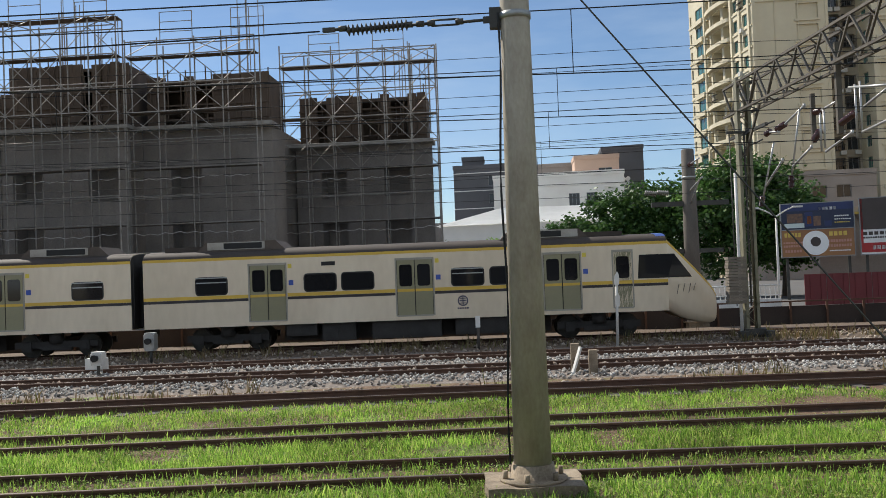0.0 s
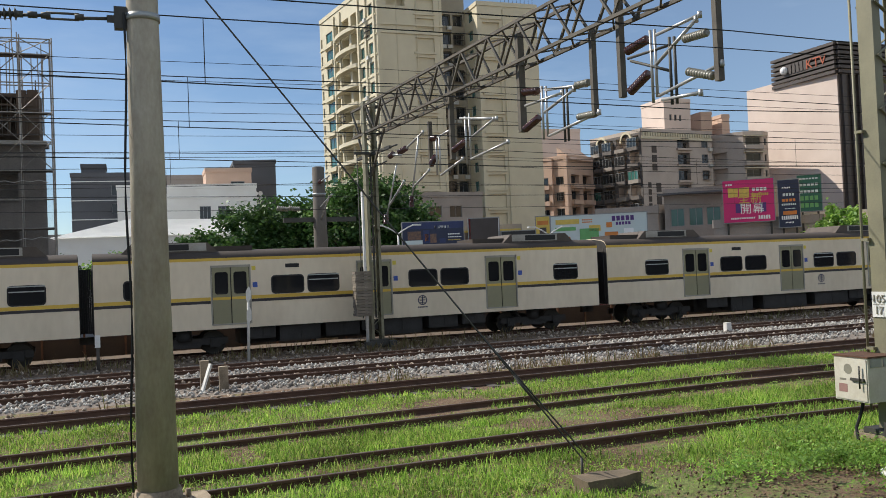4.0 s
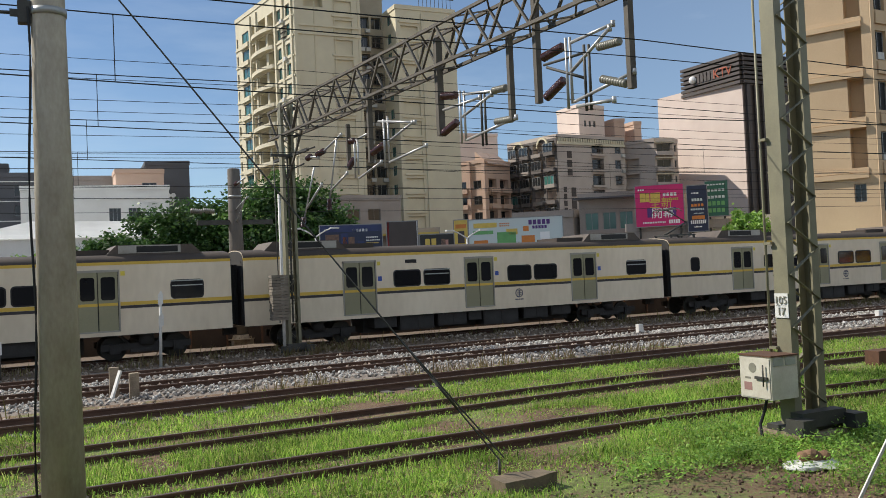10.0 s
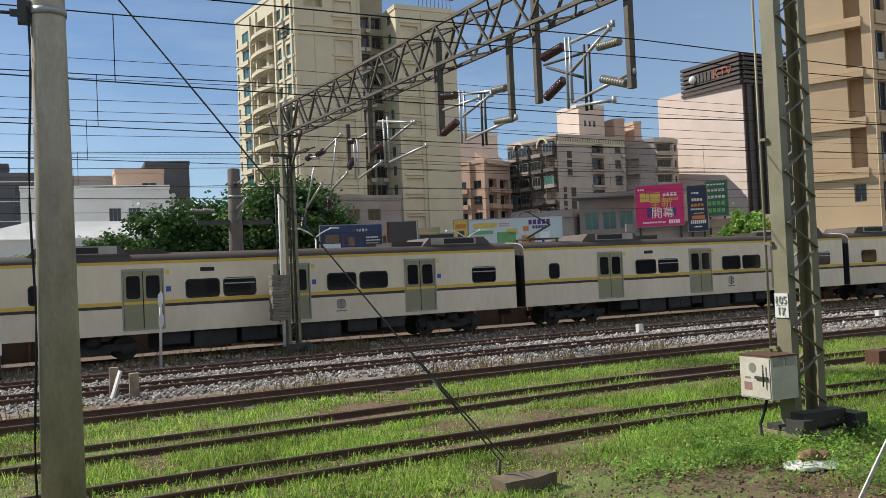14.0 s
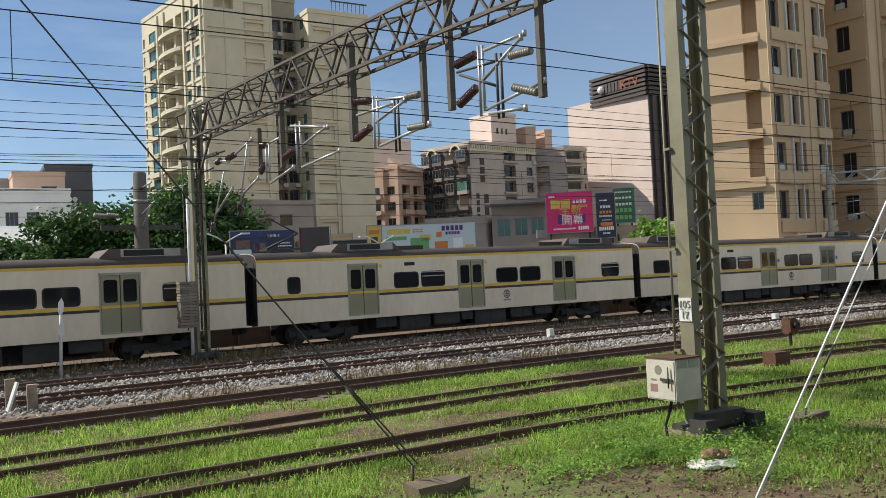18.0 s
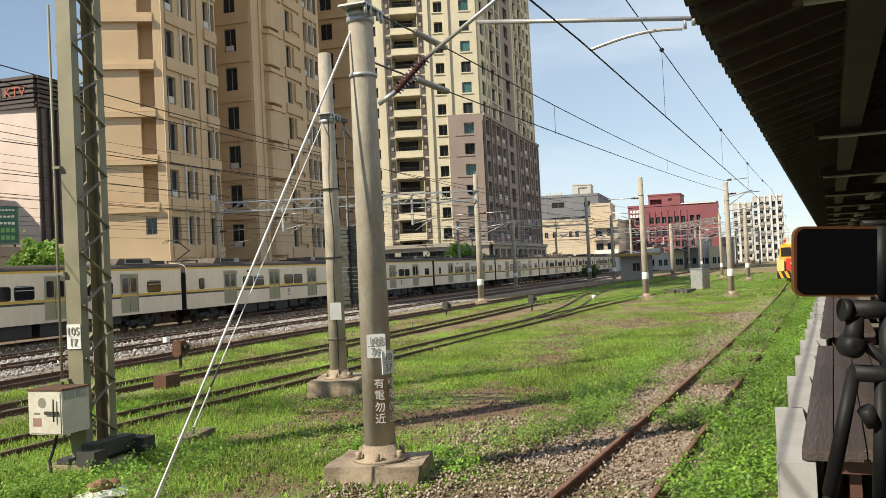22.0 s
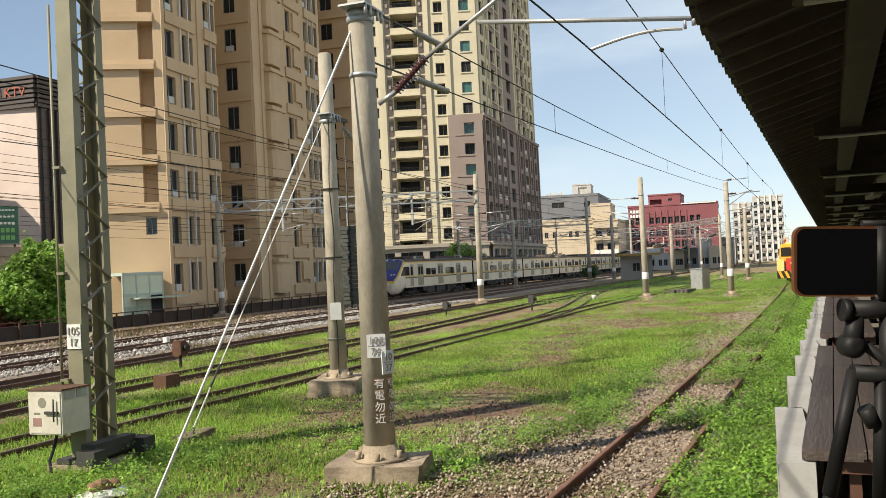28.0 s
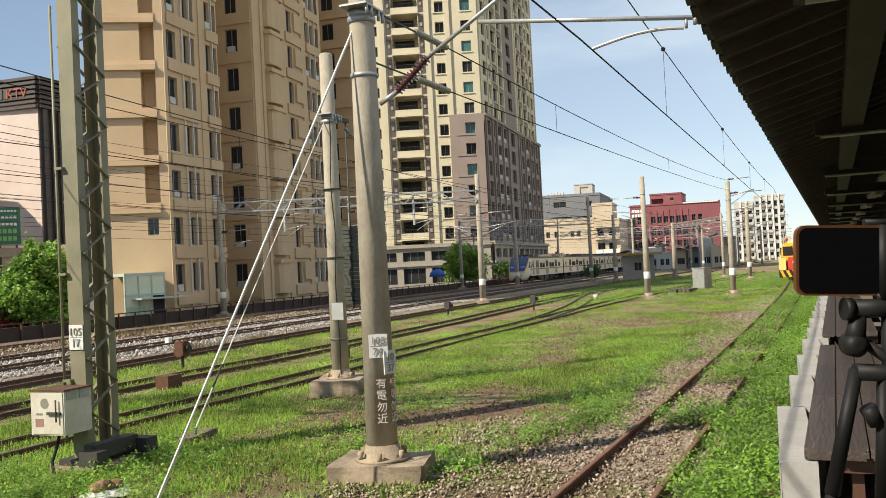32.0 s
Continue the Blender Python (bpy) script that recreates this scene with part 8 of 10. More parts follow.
portal("grey lattice portal beam across the main line", (53.5, 37.4), (60.1, 19.6), 7.5, 0.7, GALV)
portal("lattice portal beam further along the main line", (104, 36.6), (115, 22.1), 7.6, 0.8, GALV)
portal("lower lattice portal beam over the main line", (98, 36.2), (98, 27.6), 6.2, 0.6, GALV, drops=(0.4,))
portal("white lattice portal over the yard throat", (118.3, 11.4), (103, 4.7), 6.4, 0.55, TUBE, drops=(0.5,))
far_pole(118.3, 11.6, 7.1, 0.3, (), "white steel portal leg at the yard throat", False)
portal("distant lattice portal across all tracks", (150, 34), (150, 3), 7.2, 0.7, TUBE)
portal("distant lattice portal across all tracks", (185, 30), (185, 1), 7.2, 0.7, TUBE)
portal("distant lattice portal across all tracks", (230, 24), (230, -6), 7.4, 0.7, TUBE)
far_pole(150, 34.5, 8, 0.22, ())
far_pole(185, 30.5, 8, 0.22, ())
far_pole(230, 24.5, 8, 0.22, ())

# ---- small trackside things ----
post = thing("marker_post", "slim white marker post with two pointed paddles", "marker post", pose(3.45, 29.6, -0.1))
bm = B()
rod(bm, (0, 0, 0), (0.06, 0, 2.35), 0.05, 0.045, 8)
part("shaft", bm, WHITEP, post)
for z in (1.25, 1.95):
    bm = B()
    v = [(-0.02, z), (0.09, z + 0.12), (0.1, z + 0.4), (0.04, z + 0.55), (-0.06, z + 0.4), (-0.07, z + 0.12)]
    f0 = [bm.verts.new((x + 0.04, -0.065, q)) for x, q in v]
    f1 = [bm.verts.new((x + 0.04, -0.05, q)) for x, q in v]
    bm.faces.new(f0), bm.faces.new(f1[::-1])
    for k in range(6):
        bm.faces.new((f0[k], f1[k], f1[(k + 1) % 6], f0[(k + 1) % 6]))
    part("paddle", bm, WHITEP, post)
post2 = thing("marker_post", "short grey post with a small white plate", "marker post", pose(-1.25, 29.8, -0.1))
bm = B()
rod(bm, (0, 0, 0), (0, 0, 0.9), 0.05, n=6)
part("shaft", bm, SLEEPER, post2)
bm = B()
box(bm, -0.08, -0.08, 0.75, 0.08, -0.055, 1.15)
part("plate", bm, PLATE, post2)
stp = thing("marker_stones", "weathered concrete marker stones with a leaning pale stick", "marker stone", pose(1.55, 22.4, -0.15))
for k, (u, v, h) in enumerate(((0.0, 0.5, 0.75), (0.42, 0.0, 0.62))):
    bm = B()
    box(bm, u - 0.11, v - 0.1, -0.1, u + 0.11, v + 0.1, h)
    bmesh.ops.bevel(bm, geom=bm.edges[:], offset=0.02, segments=1)
    part("stone", bm, CONCB, stp)
bm = B()
bar(bm, (-0.12, -0.05, 0.0), (0.12, 0.05, 0.7), 0.12, 0.05)
part("stick", bm, WHITEP, stp)


def dwarf(x, y, h, label, box_only=False, rz=0.0, material=None):
    t = thing("dwarf_signal", label, "dwarf signal", pose(x, y, -0.16, 0, 0, rz))
    if not box_only:
        bm = B()
        rod(bm, (0, 0, 0), (0, 0, h * 0.6), 0.05, n=8)
        part("stem", bm, STEELD, t)
        bm = B()
        box(bm, -0.18, -0.16, h * 0.45, 0.18, 0.16, h)
        bmesh.ops.bevel(bm, geom=bm.edges[:], offset=0.06, segments=2)
        part("lamp_case", bm, material or STEELD, t)
        bm = B()
        rod(bm, (0.0, -0.16, h * 0.75), (0.0, -0.3, h * 0.75), 0.09, 0.11, 10)
        part("hood", bm, BLACK, t)
    else:
        bm = B()
        box(bm, -0.28, -0.2, 0, 0.28, 0.2, h)
        bmesh.ops.bevel(bm, geom=bm.edges[:], offset=0.015, segments=1)
        part("case", bm, material or RUSTY, t)
    return t


dwarf(22.7, 17.5, 0.9, "rust-brown point lamp on a stem in the grass", material=RUSTY)
dwarf(18.6, 14.8, 0.36, "rusty junction box in the grass", True)
dwarf(47.8, 17.8, 0.8, "dark dwarf lamp beside the rusty track")
dwarf(50.5, 13.3, 0.9, "dark dwarf lamp in the grass", material=STEELD)
dwarf(24.8, 13.0, 0.45, "rusty box with a pale lid among the rails", True, material=RUSTY)
dwarf(-12.2, 28.2, 1.1, "grey dwarf signal with pale cap beside the main line", material=GALV)
dwarf(-12.6, 25.3, 0.75, "dark point machine lamp with white side", material=WHITEP)
dwarf(-13.0, 26.0, 0.5, "white-washed concrete cable box", True, material=WHITEP)
for x, y in ((26.2, 25.2), (31.0, 24.6), (21.0, 27.3)):
    bm = B()
    box(bm, -0.11, -0.1, 0.0, 0.11, 0.1, 0.34)
    bmesh.ops.bevel(bm, geom=bm.edges[:], offset=0.02, segments=1)
    solid("marker_stone", bm, WHITEP, "small white concrete marker between the tracks", "marker stone", pose(x, y, -0.12), "white markers")
bm = B()
lathe(bm, [(0.14, 0), (0.18, 0.3), (0.16, 0.34)], 14)
solid("bucket", bm, WHITEP, "white upturned bucket lying in the grass", "bucket", pose(61.5, 11.6, -0.14))
relay = thing("relay_cabinet", "grey steel relay cabinet standing in the grass", "cabinet", pose(75.1, 5.2, -0.16, 0, 0, -20))
bm = B()
box(bm, -0.75, -0.5, 0.0, 0.75, 0.5, 1.7)
box(bm, -0.8, -0.55, 1.7, 0.8, 0.55, 1.76)
part("case", bm, GALV, relay)
bm = B()
box(bm, -0.7, -0.53, 0.1, -0.02, -0.502, 1.6)
part("cabinet_door", bm, GALV, relay)
bm = B()
box(bm, 0.02, -0.53, 0.1, 0.7, -0.502, 1.6)
part("cabinet_door", bm, GALV, relay)
pile = thing("sleeper_pile", "low pile of dark old sleepers in the grass", "sleeper pile", pose(68, 6.4, -0.16, 0, 0, -12))
for k in range(11):
    bm = B()
    box(bm, -1.0 + 0.13 * (k % 3), 0.32 * (k % 6) - 1.0, 0.16 * (k // 6), 1.1 + 0.1 * (k % 4), 0.32 * (k % 6) - 0.76, 0.16 * (k // 6) + 0.15)
    part("sleeper", bm, SLEEPER, pile)
tarp = thing("plaster_bag", "torn white bag with brown stones lying on the grass", "bag", pose(9.05, 8.3, -0.13))
bm = B()
bmesh.ops.create_icosphere(bm, subdivisions=3, radius=0.36)
for v in bm.verts:
    v.co.z = max(0.0, v.co.z * 0.22 + 0.05 * noise.noise(v.co * 5))
    v.co.x *= 1.25 + 0.25 * noise.noise(v.co * 3)
    v.co.y *= 0.8 + 0.25 * noise.noise(v.co * 3 + Vector((3, 1, 0)))
part("sheet", bm, WHITEP, tarp)
for k, (u, v, r) in enumerate(((0.0, 0.0, 0.13), (0.16, -0.06, 0.1), (-0.12, 0.03, 0.09))):
    bm = B()
    bmesh.ops.create_icosphere(bm, subdivisions=2, radius=r)
    for q in bm.verts:
        q.co += q.co.normalized() * 0.03 * noise.noise(q.co * 9 + Vector((k, 0, 0)))
        q.co.z *= 0.75
    part("stone", bm, mat("brown_stone", (0.22, 0.13, 0.07), (0.14, 0.08, 0.045), 0.9, scale=6, bump=0.4), tarp, "", pose(u, v, 0.12))

# small lamps of the street and the blue umbrella by the far wall
for x, y, h in ((23.05, 46.0, 4.6), (13.75, 46.0, 4.9)):
    t = thing("street_lamp", "white curved twin street lamp", "street lamp", pose(x, y, -0.1))
    bm = B()
    rod(bm, (0, 0, 0), (0, 0, h), 0.08, 0.05, 8)
    for s in (-1, 1):
        prev = Vector((0, 0, h))
        for k in range(1, 5):
            q = Vector((s * 0.28 * k, 0, h + 0.5 * math.sin(k / 4 * 1.5)))
            rod(bm, prev, q, 0.04, n=6)
            prev = q
    part("mast", bm, WHITEP, t)
    for s in (-1, 1):
        bm = B()
        box(bm, s * 1.1 - 0.25, -0.09, h + 0.44, s * 1.1 + 0.25, 0.09, h + 0.53)
        part("lamp_head", bm, WHITEP, t)
um = thing("parasol", "closed blue fabric shade by the far wall", "parasol", pose(105, 40.3, -0.1))
bm = B()
lathe(bm, [(1.1, 1.7), (0.9, 2.3), (0.4, 2.6), (0.05, 2.7)], 10)
part("canopy", bm, mat("blue_fabric", (0.04, 0.14, 0.5), None, 0.8, bump=0.05), um)
bm = B()
rod(bm, (0, 0, 0), (0, 0, 1.9), 0.04, n=6)
part("pole", bm, GALV, um)

# yellow works vehicle on the platform track
wv = thing("track_vehicle", "yellow track maintenance vehicle with red nose and striped bumper", "rail vehicle", pose(81.5, -2.2, 0, 0, 0, -2.6))
YEL = mat("vehicle_yellow", (0.78, 0.42, 0.03), (0.62, 0.32, 0.02), 0.4, scale=1, bump=0.02, coat=0.2)
PALEY = mat("vehicle_pale_yellow", (0.78, 0.62, 0.22), (0.62, 0.48, 0.16), 0.5, scale=1, bump=0.02)
REDV = mat("vehicle_red", (0.55, 0.05, 0.03), (0.4, 0.035, 0.025), 0.4, scale=1, bump=0.02)
bm = B()
box(bm, 1.4, -1.25, 1.0, 3.9, 1.25, 3.3)
for v in bm.verts:
    if v.co.z > 3:
        v.co.y *= 0.8
        v.co.x += 0.3 if v.co.x < 2 else 0
bmesh.ops.bevel(bm, geom=bm.edges[:], offset=0.16, segments=3)
part("cab", bm, YEL, wv, "yellow driver's cab")
bm = B()
box(bm, 0.0, -1.1, 0.95, 1.5, 0.55, 2.05)
bmesh.ops.bevel(bm, geom=bm.edges[:], offset=0.12, segments=3)
part("bonnet", bm, REDV, wv, "red engine bonnet")
bm = B()
box(bm, -0.05, 0.7, 0.95, 1.3, 1.3, 2.0)
bmesh.ops.bevel(bm, geom=bm.edges[:], offset=0.05, segments=2)
part("side_box", bm, PALEY, wv, "pale yellow equipment box")
bm = B()
box(bm, 3.95, -1.25, 0.95, 9.5, 1.25, 1.4)
part("deck", bm, YEL, wv)
for u in (-0.95, 0.12):
    bm = B()
    box(bm, -0.42, -0.02, -0.4, 0.42, 0.02, 0.4)
    bmesh.ops.bevel(bm, geom=bm.edges[:], offset=0.015, segments=1)
    part("windscreen", bm, TGLASS, wv, "", pose(1.49, u + 0.42, 2.62, 0, 0, 90) @ Matrix.Rotation(radians(-5), 4, "X"))
for u in (2.1, 3.1):
    bm = B()
    box(bm, u, 1.09, 2.3, u + 0.65, 1.19, 2.95)
    part("side_window", bm, TGLASS, wv)
for y in (-0.7, 0.0):
    bm = B()
    lathe(bm, [(0.02, 0.0), (0.15, 0.0), (0.17, 0.06), (0.15, 0.1)], 14, 0, pose(-0.06, y, 1.6, 0, 90, 0))
    part("headlight", bm, ROOFW, wv)
bm = B()
box(bm, -0.15, -1.3, 0.3, 0.0, 1.3, 0.95)
part("bumper", bm, BLACK, wv)
for k in range(5):
    bm = B()
    y = -1.26 + 0.5 * k
    fr_ = [bm.verts.new((-0.165, y + dy, z)) for dy, z in ((0, 0.32), (0.24, 0.32), (0.5, 0.93), (0.26, 0.93))]
    bk_ = [bm.verts.new((-0.148, v.co.y, v.co.z)) for v in fr_]
    bm.faces.new(fr_), bm.faces.new(bk_[::-1])
    for j in range(4):
        bm.faces.new((fr_[j], fr_[j - 1], bk_[j - 1], bk_[j]))
    part("stripe", bm, YEL, wv)
bm = B()
box(bm, 2.1, -0.7, 3.3, 3.2, 0.7, 3.45)
part("roof_hatch", bm, PALEY, wv)
for x, y, z in ((2.1, 0.6, 3.6), (2.6, -0.5, 3.8), (3.4, 0.6, 3.55)):
    bm = B()
    rod(bm, (x, y, 3.25), (x, y, z), 0.03, n=6)
    rod(bm, (x, y, z), (x, y, z + 0.16), 0.1, n=10)
    part("beacon", bm, REDV, wv, "red roof beacon")
bm = B()
for y in (-1.25, 1.25):
    for z in (1.5, 2.0):
        rod(bm, (-0.05, y, z), (1.4, y, z + 0.5), 0.025, n=6)
part("hand_rail", bm, WHITEP, wv, "white hand rails")
for u in (1.4, 7.4):
    bm = B()
    for y in (-0.5335, 0.5335):
        lathe(bm, [(0.05, -0.06), (0.4, -0.06), (0.42, 0.0), (0.4, 0.06), (0.05, 0.06)], 18, 0, Matrix.Translation((u, y, 0.42)) @ Matrix.Rotation(radians(90), 4, "X"))
    rod(bm, (u, -0.6, 0.42), (u, 0.6, 0.42), 0.07)
    part("wheelset", bm, STEELD, wv)
bm = B()
box(bm, 0.1, -0.9, 0.5, 9.4, 0.9, 0.96)
part("underframe", bm, STEELD, wv)
hut = house("track_hut", "small yard hut with a rusty yellow roof", [(112, 17.5), (113, 13.6), (118, 14.5), (117, 18)], 3.2, W_GREY, {0: [("glass", grid_holes([2.0], 1.0, [1.2], 1.1))]}, parapet=0)
bm = B()
box(bm, -0.6, -0.8, 3.2, 5, 4.5, 3.5)
part("eaves_roof", bm, mat("rusty_yellow_roof", (0.42, 0.28, 0.08), (0.3, 0.18, 0.05), 0.7, bump=0.1), hut, "", edge_frame((112, 17.5), (113, 13.6))[0])


# ---- tensioning weights ----
def weights(label, x, y, z0, z1, w, d, rz, top, material, reach):
    """A stack of weights hung on a rod."""
    t = thing("tension_weights", label, "counterweight", pose(x, y, 0, 0, 0, rz))
    n = max(6, round((z1 - z0) / 0.1))
    for k in range(n):
        bm = B()
        a, b = z0 + (z1 - z0) * k / n, z0 + (z1 - z0) * (k + 1) / n - 0.012
        e = 0.012 * ((k * 7) % 3 - 1)
        box(bm, -w / 2 + e, -d / 2, a, w / 2 + e, d / 2, b)
        bmesh.ops.bevel(bm, geom=bm.edges[:], offset=0.01, segments=1)
        part("weight", bm, material, t)
    bm = B()
    rod(bm, (0, 0, z0 - 0.1), (0, 0, top), 0.018, n=6)
    part("hanger_rod", bm, STEELD, t)
    bm = B()
    bar(bm, (-0.1, 0, top), (reach, 0, top), 0.09, 0.09)
    part("bracket_arm", bm, STEELD, t)
    bm = B()
    bar(bm, (reach, 0.02, top), (reach * 0.96, 0, z0 - 0.1), 0.05, 0.05)
    part("guide_rod", bm, STEELD, t)


WEIGHT = mat("weathered_concrete_weight", (0.22, 0.19, 0.15), (0.12, 0.10, 0.08), 0.9, scale=4, fine=30, bump=0.3, rand=0.2)
WEIGHTD = mat("dark_iron_weight", (0.06, 0.066, 0.058), (0.035, 0.037, 0.033), 0.7, 0.2, scale=4, fine=30, bump=0.2, rand=0.2)
weights("stack of weathered concrete tension weights hanging beside the lattice mast", 7.6, 30.2, 1.15, 2.75, 0.58, 0.5, 0, 7.0, WEIGHT, 0.5)
weights("stack of dark iron tension weights hanging beside the concrete pole", 18.68, 9.36, 1.87, 3.75, 0.34, 0.34, 170, 6.3, WEIGHTD, 0.6)
wf = thing("street_barrier", "white barred street barrier on a concrete kerb", "barrier")
bm = B()
box(bm, 8.0, 44.9, -0.15, 13.5, 45.1, 0.62)
part("kerb", bm, WHITEP, wf)
for z in (0.8, 1.3):
    bm = B()
    rod(bm, (8.0, 45, z), (13.5, 45, z), 0.035, n=6)
    part("rail", bm, WHITEP, wf)
for k in range(23):
    bm = B()
    rod(bm, (8.0 + 0.25 * k, 45, 0.6), (8.0 + 0.25 * k, 45, 1.32), 0.022, n=5)
    part("bar", bm, WHITEP, wf)

# ---- platform, canopy, and what stands on the platform ----
def edge_y(x):
    return 0.30 - 0.070 * x


PFLOOR = mat("platform_floor", (0.16, 0.15, 0.12), (0.10, 0.09, 0.07), 0.85, scale=1.0, fine=20, bump=0.2)
bm = B()
xs_ = [-30, -10, 0, 4, 8, 14, 20, 30, 45, 60, 80]
for a, b in zip(xs_, xs_[1:]):
    q = [(a, edge_y(a)), (b, edge_y(b)), (b, edge_y(b) - 7), (a, edge_y(a) - 7)]
    lo = [bm.verts.new((x, y, -0.3)) for x, y in q]
    hi = [bm.verts.new((x, y, 1.12)) for x, y in q]
    bm.faces.new(lo[::-1]), bm.faces.new(hi)
    for k in range(4):
        bm.faces.new((lo[k], lo[(k + 1) % 4], hi[(k + 1) % 4], hi[k]))
solid("platform", bm, PFLOOR, "worn grey platform floor under the canopy", "platform", kind="structure")
WCONC = mat("white_painted_concrete", (0.39, 0.39, 0.385), (0.28, 0.27, 0.25), 0.8, scale=3, fine=40, bump=0.2)
PLANK = mat("dark_wood_plank", (0.08, 0.061, 0.053), (0.036, 0.028, 0.025), 0.5, scale=2.0, fine=14, bump=0.5, stretch=(0.35, 4, 4), rand=0.15)
PFRAME = mat("brown_bench_frame", (0.10, 0.045, 0.03), None, 0.6, bump=0.05)
FX = [4.24, 5.73, 7.18, 8.58, 10.1, 11.5, 13.1, 14.6, 16.1, 17.6, 19.1, 20.6, 22.1, 23.6, 25.1, 26.6, 28.1]
fence = thing("platform_fence", "low white concrete fence of overlapping slabs along the platform edge", "fence")
for k, (a, b) in enumerate(zip(FX, FX[1:])):
    y = 0.285 - 0.068 * a
    bm = B()
    box(bm, a, y - 0.16, 1.0, b + 0.02, y, 1.66)
    bmesh.ops.bevel(bm, geom=bm.edges[:], offset=0.008, segments=1)
    part("slab", bm, WCONC, fence)
    bm = B()
    box(bm, a, y - 0.002, 0.3, a + 0.2, y + 0.006, 1.655)
    part("slab_rib", bm, WCONC, fence)


def bench(x0, x1, n):
    t = thing("platform_bench", "dark brown wood-grain plank bench with rounded ends", "bench", group="benches by the fence")
    rows = max(1, round((x1 - x0) / 1.5))
    for r in range(rows):
        a, b = x0 + (x1 - x0) * r / rows, x0 + (x1 - x0) * (r + 1) / rows - 0.012
        for k in range(n):
            y = 0.18 - 0.0675 * a - 0.137 * k
            bm = B()
            box(bm, 0, -0.13, 0, b - a, 0, 0.05)
            bmesh.ops.bevel(bm, geom=bm.edges[:], offset=0.012, segments=2)
            part("plank", bm, PLANK, t, "", pose(a, y, 1.668, 0, 0, -3.86))
        bm = B()
        ya = 0.18 - 0.0675 * a
        box(bm, a + 0.05, ya - 0.137 * n, 1.6, b - 0.05, ya - 0.15, 1.664)
        for x in (a + 0.1, b - 0.2):
            box(bm, x, ya - 0.25, 1.12, x + 0.08, ya - 0.2, 1.62)
            box(bm, x, ya - 0.137 * n, 1.12, x + 0.08, ya - 0.137 * n + 0.05, 1.62)
        part("bench_frame", bm, PFRAME, t)
    return t


bench(4.26, 8.9, 4)
bench(10.2, 17.6, 4)
bench(18.6, 26.0, 4)

ROOFD = mat("dark_roof_underside", (0.045, 0.036, 0.030), (0.022, 0.018, 0.015), 0.8, scale=1.5, fine=20, bump=0.2, stretch=(4, 0.5, 1))
RAFT = mat("weathered_rafter_timber", (0.075, 0.058, 0.045), (0.045, 0.035, 0.027), 0.8, scale=2, fine=20, bump=0.2)
BEAMD = mat("dark_timber_beam", (0.05, 0.038, 0.03), (0.03, 0.022, 0.018), 0.75, scale=2, fine=20, bump=0.2)


def eave_y(x):
    return 0.62 - 0.0655 * x


bm = B()
cx = [-25, -12, -4, 2] + [6 + 6 * k for k in range(15)]
rr = []
for x in cx:
    y = eave_y(x)
    rr.append([bm.verts.new((x, y + dy, z)) for dy, z in ((0, 4.0), (-3.6, 5.05), (-7.2, 4.0), (-7.2, 4.12), (-3.6, 5.2), (0.02, 4.14))])
for a, b in zip(rr, rr[1:]):
    for k in range(6):
        bm.faces.new((a[k], b[k], b[(k + 1) % 6], a[(k + 1) % 6]))
canopy = thing("platform_canopy", "dark old timber platform canopy with exposed rafters", "canopy")
part("roof", bm, ROOFD, canopy)
for k in range(150):
    x = -2 + 0.5 * k
    bm = B()
    bar(bm, (x, eave_y(x) - 0.02, 3.96), (x, eave_y(x) - 3.55, 4.99), 0.055, 0.09)
    part("rafter", bm, RAFT, canopy)
for dy, z in ((-0.9, 4.18), (-1.9, 4.48), (-2.9, 4.78)):
    bm = B()
    sweep(bm, [(-0.11, z - 0.16), (0.11, z - 0.16), (0.11, z), (-0.11, z)], [(x, eave_y(x) + dy, 0) for x in cx])
    part("purlin", bm, BEAMD, canopy)
bm = B()
prev = None
for k in range(400):
    x = -6 + 0.22 * k
    box(bm, x, eave_y(x) - 0.01, 4.0 + 0.012 * (k % 2), x + 0.2, eave_y(x) + 0.035, 4.13 + 0.012 * (k % 2))
tagged(part("eave_tile_edge", bm, ROOFD, canopy, "ragged row of dark eave tiles"), kind="stuff")
for k in range(14):
    x = 5 + 6 * k
    y = eave_y(x)
    for yy in (-3.6,):
        bm = B()
        rod(bm, (x, y + yy, 1.12), (x, y + yy, 5.0), 0.1, n=10)
        part("column", bm, BEAMD, canopy)
    bm = B()
    bar(bm, (x, y - 0.5, 4.05), (x, y - 6.7, 4.05), 0.12, 0.2)
    bar(bm, (x, y - 3.6, 3.2), (x, y - 1.6, 4.0), 0.08, 0.1)
    part("tie_beam", bm, BEAMD, canopy)
    bm = B()
    rod(bm, (x - 0.12, y - 0.55, 3.92), (x - 0.12, y - 3.0, 3.92), 0.022, n=6)
    rod(bm, (x - 0.12, y - 3.0, 3.92), (x - 0.12, y - 3.55, 3.3), 0.022, n=6)
    part("steel_tie", bm, GALV, canopy, "thin grey steel tie pipe")
    bm = B()
    bmesh.ops.create_icosphere(bm, subdivisions=2, radius=0.06, matrix=Matrix.Translation((x - 0.12, y - 1.7, 3.84)))
    part("lamp_bulb", bm, mat("unlit_lamp", (0.32, 0.30, 0.26), None, 0.5, bump=0), canopy, "unlit round lamp")
    bm = B()
    box(bm, x - 0.9, y - 1.7, 3.82, x + 0.9, y - 1.52, 3.9)
    part("strip_lamp", bm, mat("unlit_lamp", (0.32, 0.30, 0.26), None, 0.5, bump=0), canopy, "unlit tube lamp under the beam")
